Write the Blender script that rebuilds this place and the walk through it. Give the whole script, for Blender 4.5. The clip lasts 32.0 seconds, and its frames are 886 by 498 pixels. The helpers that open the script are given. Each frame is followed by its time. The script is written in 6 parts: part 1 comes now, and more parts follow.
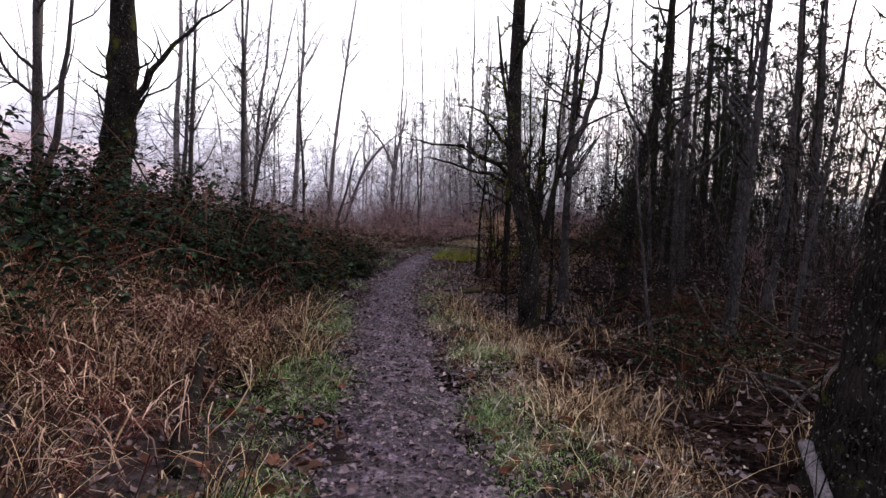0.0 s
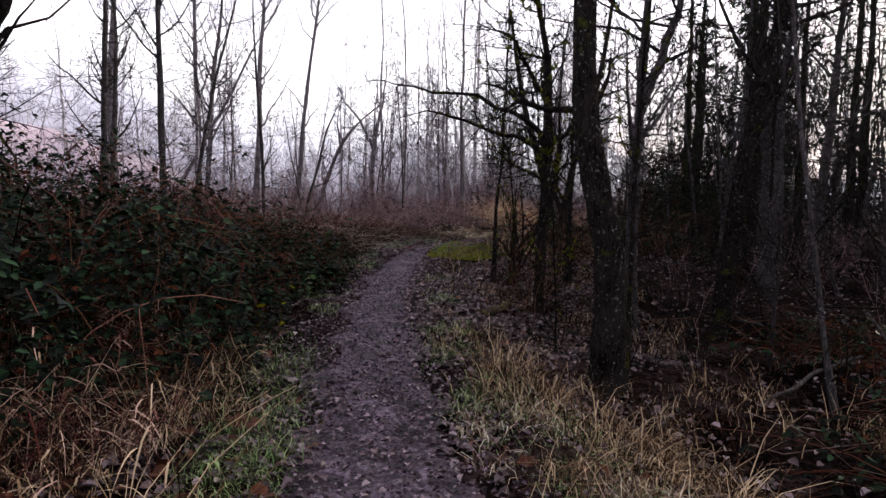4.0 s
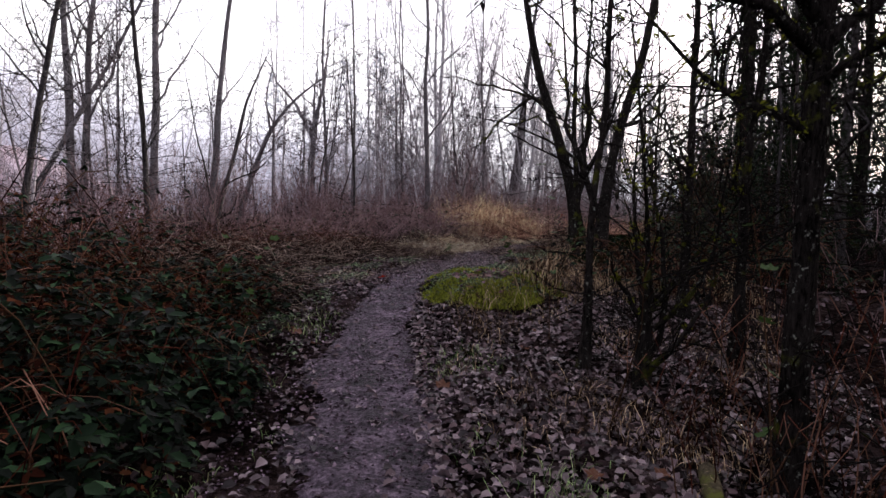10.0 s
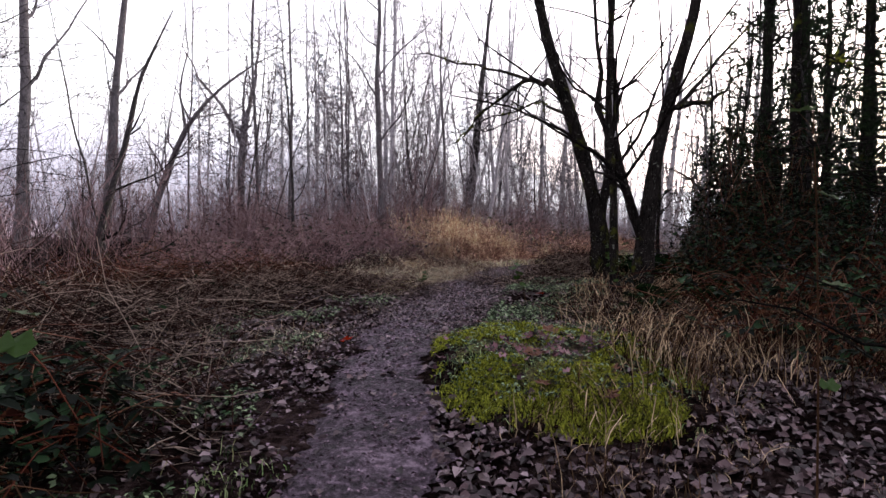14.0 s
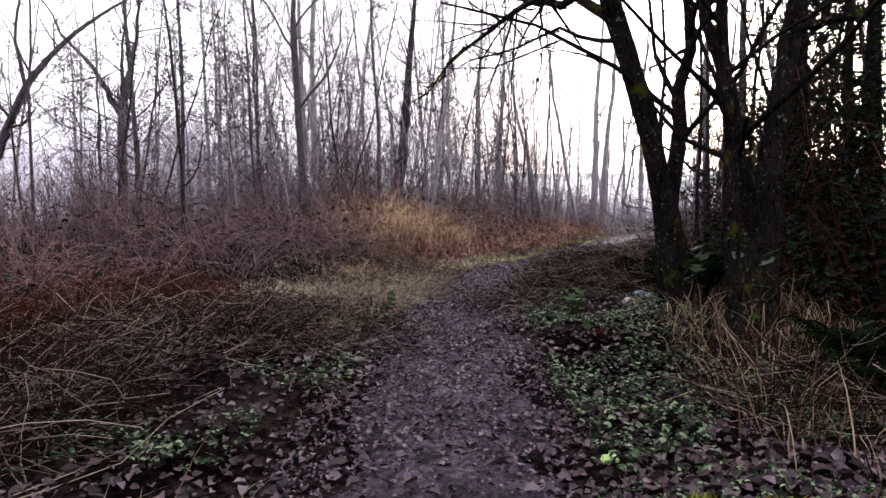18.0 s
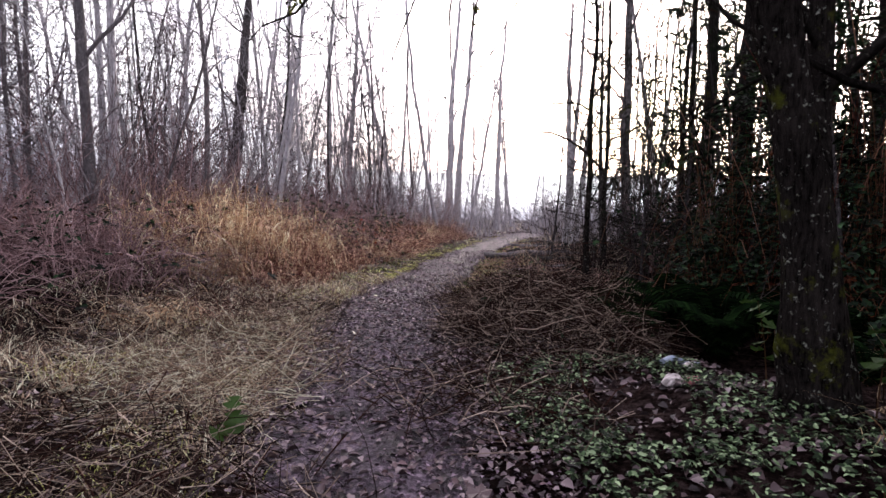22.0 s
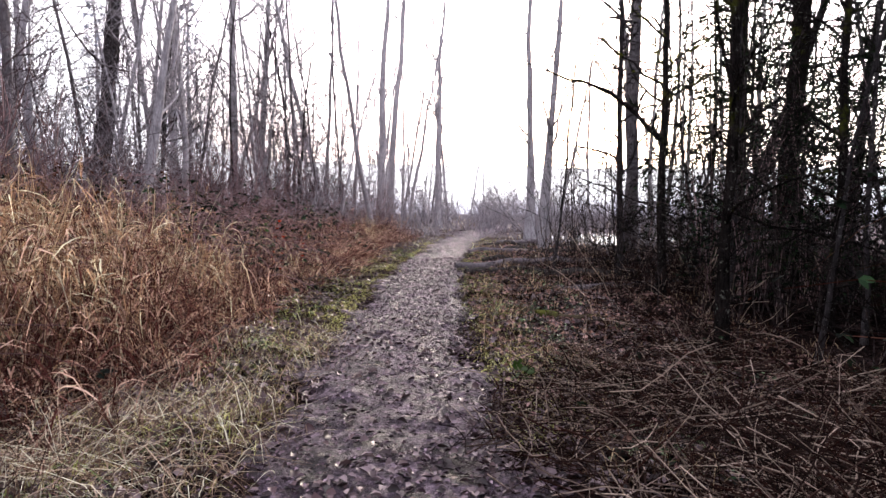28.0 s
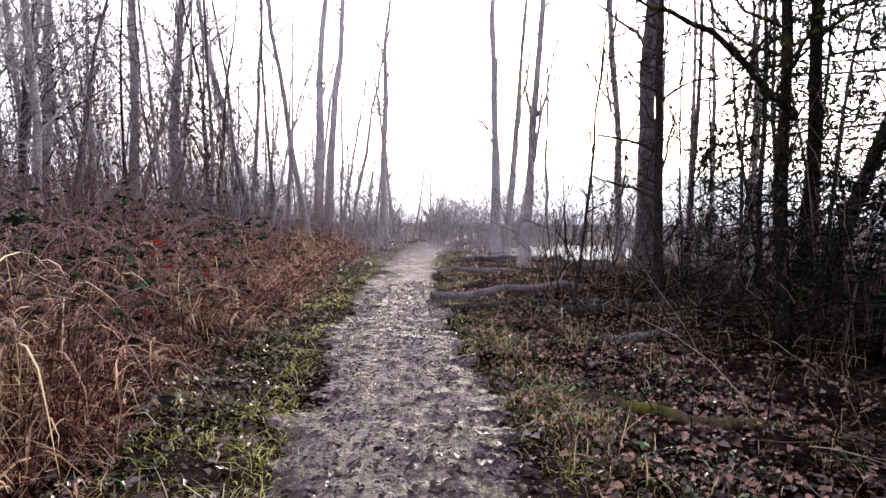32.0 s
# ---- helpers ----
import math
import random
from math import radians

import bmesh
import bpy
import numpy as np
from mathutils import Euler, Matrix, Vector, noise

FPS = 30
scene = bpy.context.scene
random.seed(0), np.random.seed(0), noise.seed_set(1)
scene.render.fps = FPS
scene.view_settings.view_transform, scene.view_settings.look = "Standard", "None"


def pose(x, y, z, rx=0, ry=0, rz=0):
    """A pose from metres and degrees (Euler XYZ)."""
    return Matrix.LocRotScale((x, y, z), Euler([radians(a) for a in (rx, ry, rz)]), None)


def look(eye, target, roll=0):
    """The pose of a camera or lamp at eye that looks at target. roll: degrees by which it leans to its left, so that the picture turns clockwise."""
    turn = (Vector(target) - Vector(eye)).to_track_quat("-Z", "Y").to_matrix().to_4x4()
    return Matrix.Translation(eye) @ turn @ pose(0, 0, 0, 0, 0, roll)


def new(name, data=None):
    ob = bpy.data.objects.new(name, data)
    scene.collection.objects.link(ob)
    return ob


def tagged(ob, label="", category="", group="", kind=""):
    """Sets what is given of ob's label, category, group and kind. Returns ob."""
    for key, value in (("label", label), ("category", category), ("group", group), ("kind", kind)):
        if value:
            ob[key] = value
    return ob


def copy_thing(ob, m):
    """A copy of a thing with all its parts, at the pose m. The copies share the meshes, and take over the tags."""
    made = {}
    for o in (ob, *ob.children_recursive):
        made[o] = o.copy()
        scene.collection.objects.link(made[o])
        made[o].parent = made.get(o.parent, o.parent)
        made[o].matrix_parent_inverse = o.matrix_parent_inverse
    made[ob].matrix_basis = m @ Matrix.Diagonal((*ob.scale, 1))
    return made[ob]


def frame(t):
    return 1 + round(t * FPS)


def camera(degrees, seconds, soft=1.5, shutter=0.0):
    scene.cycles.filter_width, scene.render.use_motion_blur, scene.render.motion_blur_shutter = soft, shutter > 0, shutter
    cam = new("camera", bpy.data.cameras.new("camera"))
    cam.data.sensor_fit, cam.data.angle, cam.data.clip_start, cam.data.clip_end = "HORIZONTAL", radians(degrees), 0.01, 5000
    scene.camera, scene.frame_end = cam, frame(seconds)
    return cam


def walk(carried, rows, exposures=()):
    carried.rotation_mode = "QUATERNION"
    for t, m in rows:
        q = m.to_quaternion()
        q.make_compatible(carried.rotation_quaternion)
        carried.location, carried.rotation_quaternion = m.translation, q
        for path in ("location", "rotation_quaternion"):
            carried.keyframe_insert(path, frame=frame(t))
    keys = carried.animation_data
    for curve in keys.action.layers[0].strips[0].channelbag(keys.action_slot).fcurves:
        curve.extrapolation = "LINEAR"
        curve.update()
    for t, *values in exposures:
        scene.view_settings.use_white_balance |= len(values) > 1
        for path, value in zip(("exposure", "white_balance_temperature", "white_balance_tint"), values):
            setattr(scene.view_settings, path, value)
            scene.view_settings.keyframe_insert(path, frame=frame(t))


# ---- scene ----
cam = camera(71.5, 32.0)
METRES, EYE, TILT, LEAN, TURN = 35.0, 1.65, -2.9, -1.8, 0.0
ROWS = [
    (0.0, 0.0, 0.0, 0.0, 0.0, 0.0, -0.0),
    (0.5, -0.0007, 0.0178, 0.0016, 1.74, -0.18, 0.85),
    (1.0, -0.003, 0.0364, 0.0024, -0.32, -0.67, 0.47),
    (1.5, -0.0049, 0.0543, 0.0037, -0.69, -0.51, 0.92),
    (2.0, -0.0073, 0.0712, 0.0043, -0.64, -0.56, 0.48),
    (2.5, -0.0087, 0.088, 0.0053, -1.48, -1.72, 1.32),
    (3.0, -0.009, 0.1047, 0.0065, -0.1, -2.16, 1.75),
    (3.5, -0.0115, 0.1219, 0.0068, -1.62, -1.81, 0.6),
    (5.5, -0.018, 0.1947, 0.0082, -2.51, -0.9, 0.71),
    (6.0, -0.0203, 0.211, 0.0091, -5.33, -0.96, -0.18),
    (6.5, -0.0213, 0.2274, 0.0093, -4.64, -0.71, 0.7),
    (7.0, -0.0227, 0.2436, 0.009, -5.28, -0.6, 0.78),
    (7.5, -0.024, 0.2598, 0.0092, -4.84, -1.88, 1.3),
    (8.0, -0.0249, 0.2758, 0.0105, -2.62, -2.68, 1.05),
    (8.5, -0.0274, 0.2918, 0.0127, -3.78, -2.02, -0.6),
    (9.0, -0.0284, 0.3072, 0.0145, -4.59, -0.81, 0.48),
    (9.5, -0.031, 0.3234, 0.0154, -4.66, -1.11, 0.48),
    (10.0, -0.0334, 0.3401, 0.0163, -7.51, -1.32, 1.08),
    (10.5, -0.0343, 0.3556, 0.0174, -8.01, -1.02, 2.29),
    (11.0, -0.0361, 0.3712, 0.0178, -10.86, -1.26, 1.96),
    (11.5, -0.036, 0.3861, 0.0184, -10.01, -1.66, 1.85),
    (12.0, -0.0365, 0.4011, 0.0185, -9.61, -1.86, -0.01),
    (12.5, -0.0371, 0.4167, 0.0196, -10.83, -1.7, -0.27),
    (13.0, -0.037, 0.4319, 0.0206, -8.65, -0.88, 0.94),
    (13.5, -0.0377, 0.4477, 0.0214, -11.34, 0.32, 1.18),
    (15.5, -0.033, 0.5091, 0.0251, -15.17, -2.17, 1.77),
    (16.0, -0.0324, 0.5253, 0.0261, -18.01, -2.08, -0.14),
    (16.5, -0.0313, 0.5413, 0.0276, -18.74, -1.67, -0.25),
    (17.0, -0.0315, 0.5576, 0.0282, -18.59, -1.98, -0.13),
    (17.5, -0.0317, 0.5741, 0.0297, -20.62, -2.56, 0.93),
    (18.0, -0.0299, 0.5892, 0.0314, -21.24, -1.89, 2.97),
    (18.5, -0.028, 0.6046, 0.0327, -26.34, -1.06, 1.98),
    (19.0, -0.0244, 0.6201, 0.0334, -30.77, -2.55, 1.33),
    (19.5, -0.0209, 0.6345, 0.0344, -32.19, -3.65, 1.29),
    (20.0, -0.0173, 0.6497, 0.0347, -36.09, -4.15, 1.16),
    (20.5, -0.0126, 0.6641, 0.0356, -37.25, -3.77, 2.3),
    (21.0, -0.0085, 0.6786, 0.0363, -38.62, -2.75, 1.86),
    (21.5, -0.0034, 0.692, 0.0367, -38.98, -2.72, 2.24),
    (22.0, 0.0022, 0.7052, 0.0373, -36.28, -2.74, 2.16),
    (22.5, 0.0085, 0.7189, 0.0381, -36.62, -2.71, 1.82),
    (23.0, 0.0155, 0.7306, 0.0388, -36.51, -2.89, 2.76),
    (23.5, 0.0211, 0.7436, 0.0386, -38.58, -3.7, 1.09),
    (24.0, 0.0274, 0.7565, 0.0387, -39.3, -4.74, 0.97),
    (24.5, 0.035, 0.7682, 0.0394, -38.64, -3.91, 2.67),
    (25.0, 0.0423, 0.7809, 0.0399, -41.3, -2.48, 2.48),
    (25.5, 0.0495, 0.7932, 0.0407, -40.11, -2.3, 2.45),
    (27.5, 0.0753, 0.8409, 0.0409, -42.64, -3.96, 1.81),
    (28.0, 0.0828, 0.854, 0.041, -43.8, -3.62, 2.64),
    (28.5, 0.0896, 0.8668, 0.0406, -44.59, -3.12, 2.06),
    (29.0, 0.0966, 0.8799, 0.0411, -48.47, -3.83, 1.32),
    (29.5, 0.1045, 0.8919, 0.0415, -46.22, -3.8, 2.59),
    (30.0, 0.1121, 0.9045, 0.0418, -45.93, -3.05, 2.25),
    (30.5, 0.1209, 0.9163, 0.0417, -46.34, -3.72, 3.41),
    (31.0, 0.1297, 0.9276, 0.0415, -46.55, -5.09, 3.31),
    (31.5, 0.139, 0.9391, 0.0425, -50.35, -4.89, 1.95),
    (32.0, 0.1493, 0.9493, 0.0428, -49.84, -3.15, 2.61),
]
walk(cam, [(t, pose(0, 0, EYE, TILT, LEAN, TURN) @ pose(METRES * x, METRES * y, METRES * z, 90 + pitch, roll, yaw)) for t, x, y, z, yaw, pitch, roll in ROWS],
     exposures=[(0, 1.3), (3, 1.1), (6, 1.02), (9, 1.05), (13, 1.25), (16, 1.45), (18, 1.35), (19, 1.4), (21, 1.5), (23, 1.7), (28, 1.7), (32, 1.58)])

# ---- light ----
SUN_EL, SUN_AZ = 8.4, 57.5          # degrees above the horizon; degrees clockwise from +y
world = bpy.data.worlds.new("sky")
scene.world = world
world.use_nodes = True
wn, wl = world.node_tree.nodes, world.node_tree.links
wn.clear()
w_out = wn.new("ShaderNodeOutputWorld")
w_sky = wn.new("ShaderNodeTexSky")
w_sky.sky_type = 'NISHITA'
w_sky.sun_disc = False
w_sky.sun_elevation, w_sky.sun_rotation = radians(SUN_EL), radians(SUN_AZ)
w_sky.air_density, w_sky.dust_density, w_sky.ozone_density = 1.0, 4.0, 1.0
w_bg = wn.new("ShaderNodeBackground")
w_bg.inputs["Strength"].default_value = 0.07
w_fog = wn.new("ShaderNodeBackground")
w_fog.inputs["Color"].default_value = (0.94, 0.87, 0.99, 1)
w_add = wn.new("ShaderNodeAddShader")
wl.new(w_sky.outputs[0], w_bg.inputs["Color"])
wl.new(w_bg.outputs[0], w_add.inputs[0])
wl.new(w_fog.outputs[0], w_add.inputs[1])
# fog scatters the low sun into a wide bright aureole
SUN_DIR = Vector((math.sin(radians(SUN_AZ)) * math.cos(radians(SUN_EL)), math.cos(radians(SUN_AZ)) * math.cos(radians(SUN_EL)), math.sin(radians(SUN_EL))))
w_co = wn.new("ShaderNodeTexCoord")
w_dot = wn.new("ShaderNodeVectorMath")
w_dot.operation = 'DOT_PRODUCT'
w_dot.inputs[1].default_value = SUN_DIR
wl.new(w_co.outputs["Generated"], w_dot.inputs[0])
w_max, w_pow, w_mul = [wn.new("ShaderNodeMath") for _ in range(3)]
w_max.operation, w_pow.operation, w_mul.operation = 'MAXIMUM', 'POWER', 'MULTIPLY_ADD'
w_max.inputs[1].default_value, w_pow.inputs[1].default_value = 0.0, 9.0
w_mul.inputs[1].default_value, w_mul.inputs[2].default_value = 2.6, 0.76
wl.new(w_dot.outputs["Value"], w_max.inputs[0])
wl.new(w_max.outputs[0], w_pow.inputs[0])
wl.new(w_pow.outputs[0], w_mul.inputs[0])
wl.new(w_mul.outputs[0], w_fog.inputs["Strength"])
wl.new(w_add.outputs[0], w_out.inputs["Surface"])

sun_data = bpy.data.lights.new("sun", 'SUN')
sun_data.energy, sun_data.angle, sun_data.color = 5.0, radians(7), (1.0, 0.88, 0.74)
sun = new("sun", sun_data)
sun.matrix_world = look(SUN_DIR * 60, (0, 0, 0))


# ---- materials ----
def ramp_of(nt, stops):
    r = nt.nodes.new("ShaderNodeValToRGB")
    e = r.color_ramp.elements
    while len(e) < len(stops):
        e.new(0.5)
    for el, (p, c) in zip(e, stops):
        el.position, el.color = p, (*c, 1)
    return r


def noise_of(nt, vec, scale, detail=4, rough=0.6, dist=0.0):
    n = nt.nodes.new("ShaderNodeTexNoise")
    n.inputs["Scale"].default_value, n.inputs["Detail"].default_value = scale, detail
    n.inputs["Roughness"].default_value, n.inputs["Distortion"].default_value = rough, dist
    nt.links.new(vec, n.inputs["Vector"])
    return n.outputs["Fac"]


def mix_col(nt, fac, a, b, blend='MIX'):
    m = nt.nodes.new("ShaderNodeMix")
    m.data_type, m.blend_type = 'RGBA', blend
    for sock, val in ((m.inputs[0], fac), (m.inputs[6], a), (m.inputs[7], b)):
        if isinstance(val, bpy.types.NodeSocket):
            nt.links.new(val, sock)
        elif isinstance(val, (int, float)):
            sock.default_value = val
        else:
            sock.default_value = (*val, 1)
    return m.outputs[2]


def math_of(nt, op, a, b=0.0, clamp=False):
    m = nt.nodes.new("ShaderNodeMath")
    m.operation, m.use_clamp = op, clamp
    for sock, val in ((m.inputs[0], a), (m.inputs[1], b)):
        if isinstance(val, bpy.types.NodeSocket):
            nt.links.new(val, sock)
        else:
            sock.default_value = val
    return m.outputs[0]


def blank(name):
    m = bpy.data.materials.new(name)
    m.use_nodes = True
    nt = m.node_tree
    b = nt.nodes["Principled BSDF"]
    return m, nt, b


def bump_on(nt, b, height, strength, distance):
    bp = nt.nodes.new("ShaderNodeBump")
    bp.inputs["Strength"].default_value, bp.inputs["Distance"].default_value = strength, distance
    nt.links.new(height, bp.inputs["Height"])
    nt.links.new(bp.outputs[0], b.inputs["Normal"])


def bark(name, dark, light, lichen=None, moss=None, moss_cut=0.55, rough=0.85, scale=1.0):
    """Furrowed bark: long grain up the stem, blotches of lichen, cushions of moss."""
    m, nt, b = blank(name)
    pos = nt.nodes.new("ShaderNodeNewGeometry").outputs["Position"]
    mp = nt.nodes.new("ShaderNodeMapping")
    mp.inputs["Scale"].default_value = (1, 1, 0.22)
    nt.links.new(pos, mp.inputs["Vector"])
    grain = noise_of(nt, mp.outputs[0], 45 * scale, 5, 0.7)
    blotch = noise_of(nt, pos, 3.2 * scale, 4, 0.65)
    fine = noise_of(nt, pos, 90 * scale, 2)
    col = ramp_of(nt, [(0.4, dark), (0.62, light)])
    nt.links.new(math_of(nt, 'ADD', math_of(nt, 'MULTIPLY', grain, 0.65), math_of(nt, 'MULTIPLY', blotch, 0.35)), col.inputs[0])
    out = col.outputs[0]
    info = nt.nodes.new("ShaderNodeObjectInfo")
    out = mix_col(nt, math_of(nt, 'MULTIPLY', info.outputs["Random"], 0.35), out, dark)
    if lichen:
        f = ramp_of(nt, [(0.6, (0, 0, 0)), (0.68, (1, 1, 1))])
        nt.links.new(noise_of(nt, pos, 22 * scale, 5, 0.7), f.inputs[0])
        out = mix_col(nt, math_of(nt, 'MULTIPLY', f.outputs[0], 0.8), out, lichen)
    if moss:
        f = ramp_of(nt, [(moss_cut, (0, 0, 0)), (moss_cut + 0.1, (1, 1, 1))])
        nt.links.new(noise_of(nt, pos, 2.4 * scale, 6, 0.7), f.inputs[0])
        out = mix_col(nt, f.outputs[0], out, mix_col(nt, fine, tuple(c * 0.5 for c in moss), moss))
    nt.links.new(out, b.inputs["Base Color"])
    b.inputs["Roughness"].default_value = rough
    b.inputs["Specular IOR Level"].default_value = 0.0
    bump_on(nt, b, math_of(nt, 'ADD', grain, math_of(nt, 'MULTIPLY', fine, 0.4)), 0.8, 0.02)
    return m


def vivid(c):
    """Deepens dark tones, lifts pale ones and strengthens the hue."""
    m = sum(c) / 3
    f = min(1.5, max(0.5, (m / 0.07) ** 0.28))
    return tuple(min(0.92, max(0.0005, (m + (v - m) * 1.3) * f)) for v in c)


def foliage(name, cols, rough=0.55, through_light=0.3, spec=0.0, veins=60):
    """Leaves, blades and stems: one tone a piece, mottled, a little light passing through."""
    cols = [vivid(c) for c in cols]
    m, nt, b = blank(name)
    geo = nt.nodes.new("ShaderNodeNewGeometry")
    pos = geo.outputs["Position"]
    r = ramp_of(nt, [(i / max(1, len(cols) - 1), c) for i, c in enumerate(cols)])
    nt.links.new(geo.outputs["Random Per Island"], r.inputs[0])
    spots = noise_of(nt, pos, veins, 3)
    dull = mix_col(nt, math_of(nt, 'MULTIPLY', spots, 0.45), r.outputs[0], (0.01, 0.007, 0.006))
    patch = noise_of(nt, pos, 0.9, 3)
    out = mix_col(nt, math_of(nt, 'MULTIPLY', patch, 0.3), dull, cols[0])
    nt.links.new(out, b.inputs["Base Color"])
    b.inputs["Roughness"].default_value = rough
    b.inputs["Specular IOR Level"].default_value = spec
    bump_on(nt, b, spots, 0.35, 0.004)
    if through_light:
        tr = nt.nodes.new("ShaderNodeBsdfTranslucent")
        nt.links.new(out, tr.inputs["Color"])
        mx = nt.nodes.new("ShaderNodeMixShader")
        mx.inputs[0].default_value = through_light
        nt.links.new(b.outputs[0], mx.inputs[1])
        nt.links.new(tr.outputs[0], mx.inputs[2])
        nt.links.new(mx.outputs[0], nt.nodes["Material Output"].inputs["Surface"])
    return m


def earth(name, stops, big=1.3, small=28, rough=0.8, bump=0.6, dist=0.03, spec=0.0, wet=None, outer_tone=None):
    m, nt, b = blank(name)
    pos = nt.nodes.new("ShaderNodeNewGeometry").outputs["Position"]
    a = noise_of(nt, pos, big, 5, 0.65)
    c = noise_of(nt, pos, small, 6, 0.7)
    d = noise_of(nt, pos, small * 5, 3, 0.6)
    r = ramp_of(nt, stops)
    nt.links.new(math_of(nt, 'ADD', math_of(nt, 'MULTIPLY', a, 0.45), math_of(nt, 'MULTIPLY', c, 0.55)), r.inputs[0])
    out = mix_col(nt, math_of(nt, 'MULTIPLY', d, 0.5), r.outputs[0], stops[0][1])
    if outer_tone:      # blends to a second tone with distance from a point
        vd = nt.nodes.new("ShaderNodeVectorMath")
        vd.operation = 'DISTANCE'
        vd.inputs[1].default_value = outer_tone[0]
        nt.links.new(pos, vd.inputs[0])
        f = math_of(nt, 'DIVIDE', math_of(nt, 'SUBTRACT', vd.outputs["Value"], outer_tone[1]), outer_tone[2] - outer_tone[1], True)
        out = mix_col(nt, f, out, mix_col(nt, c, tuple(v * 0.5 for v in outer_tone[3]), outer_tone[3]))
    nt.links.new(out, b.inputs["Base Color"])
    b.inputs["Specular IOR Level"].default_value = spec
    if wet:
        f = ramp_of(nt, [(0.4, (wet,) * 3), (0.62, (rough,) * 3)])
        nt.links.new(a, f.inputs[0])
        nt.links.new(f.outputs[0], b.inputs["Roughness"])
    else:
        b.inputs["Roughness"].default_value = rough
    bump_on(nt, b, math_of(nt, 'ADD', c, math_of(nt, 'MULTIPLY', d, 0.35)), bump, dist)
    return m


def plain(name, col, rough=0.5, metal=0.0, spec=0.4):
    m, nt, b = blank(name)
    pos = nt.nodes.new("ShaderNodeNewGeometry").outputs["Position"]
    n = noise_of(nt, pos, 30, 4)
    nt.links.new(mix_col(nt, math_of(nt, 'MULTIPLY', n, 0.6), col, tuple(c * 0.45 for c in col)), b.inputs["Base Color"])
    b.inputs["Roughness"].default_value, b.inputs["Metallic"].default_value, b.inputs["Specular IOR Level"].default_value = rough, metal, spec
    bump_on(nt, b, n, 0.3, 0.005)
    return m


M_MAPLE = bark("mossy_maple_bark", (0.002, 0.0017, 0.0017), (0.024, 0.02, 0.019), (0.2, 0.21, 0.185), (0.05, 0.055, 0.01), 0.58)
M_ALDER = bark("grey_alder_bark", (0.012, 0.011, 0.0115), (0.065, 0.058, 0.061), (0.2, 0.2, 0.19), (0.028, 0.035, 0.01), 0.62)
# bark of far trees: mist haze painted in as a paler base colour
M_FAR = bark("mist_paled_bark", (0.17, 0.16, 0.175), (0.42, 0.4, 0.425), (0.55, 0.54, 0.55), None, rough=0.95, scale=0.7)
# mid-distance bark: grey with lichen, base colour lifted to imitate mist
M_MID = bark("mist_greyed_lichened_bark", (0.05, 0.045, 0.05), (0.17, 0.155, 0.165), (0.32, 0.31, 0.3), (0.09, 0.095, 0.05), 0.66, rough=0.95)
# mid-distance twigs, lifted for mist as well
M_MTWIG = bark("mist_greyed_twig_bark", (0.045, 0.036, 0.04), (0.13, 0.11, 0.12), (0.2, 0.19, 0.19), None, rough=0.95)
M_TWIG = bark("twig_bark", (0.004, 0.0034, 0.0034), (0.02, 0.017, 0.016), (0.08, 0.08, 0.07), (0.03, 0.036, 0.008), 0.6)
# twigs of far trees, paled the same way for mist
M_FTWIG = bark("mist_paled_twig_bark", (0.15, 0.135, 0.15), (0.32, 0.3, 0.325), None, None, rough=0.95)
# red-brown stems, lightened in base colour to imitate distance haze
M_RTWIG = foliage("haze_lifted_red_stems", [(0.05, 0.032, 0.034), (0.14, 0.095, 0.1), (0.26, 0.2, 0.205), (0.085, 0.054, 0.057)], 0.7, 0.0)
M_CANE = foliage("bramble_canes", [(0.014, 0.005, 0.005), (0.07, 0.024, 0.018), (0.2, 0.115, 0.09), (0.05, 0.032, 0.02), (0.016, 0.007, 0.006), (0.11, 0.045, 0.034)], 0.5, 0.0)
M_DEADSTEM = foliage("dead_stems", [(0.008, 0.0055, 0.005), (0.018, 0.012, 0.011), (0.05, 0.034, 0.03), (0.36, 0.3, 0.26), (0.04, 0.02, 0.017), (0.011, 0.007, 0.0065), (0.02, 0.013, 0.012), (0.07, 0.048, 0.042)], 0.6, 0.0)
M_BRAMBLE = foliage("bramble_leaves", [(0.002, 0.004, 0.003), (0.004, 0.009, 0.005), (0.011, 0.025, 0.013), (0.04, 0.075, 0.038), (0.003, 0.007, 0.004), (0.007, 0.017, 0.009), (0.002, 0.005, 0.003), (0.003, 0.006, 0.004)], 0.5, 0.18, 0.03)
M_BROWNLEAF = foliage("withered_leaves", [(0.012, 0.005, 0.004), (0.04, 0.014, 0.01), (0.1, 0.045, 0.028), (0.022, 0.014, 0.01)], 0.7, 0.2)
M_IVY = foliage("ivy_leaves", [(0.008, 0.016, 0.008), (0.025, 0.045, 0.02), (0.09, 0.13, 0.075), (0.26, 0.32, 0.21), (0.012, 0.022, 0.01), (0.01, 0.018, 0.009), (0.012, 0.02, 0.01)], 0.45, 0.15, 0.06)
M_FERN = foliage("fern_fronds", [(0.003, 0.008, 0.004), (0.008, 0.02, 0.008), (0.02, 0.04, 0.016)], 0.5, 0.2)
M_FIR = foliage("fir_needles", [(0.006, 0.011, 0.007), (0.014, 0.024, 0.013), (0.028, 0.038, 0.022)], 0.6, 0.1)
# fir needles washed blue-grey: the haze of distance sits in the colour
M_FARFIR = foliage("mist_paled_fir_needles", [(0.16, 0.17, 0.2), (0.24, 0.26, 0.3), (0.32, 0.34, 0.39)], 0.8, 0.1)
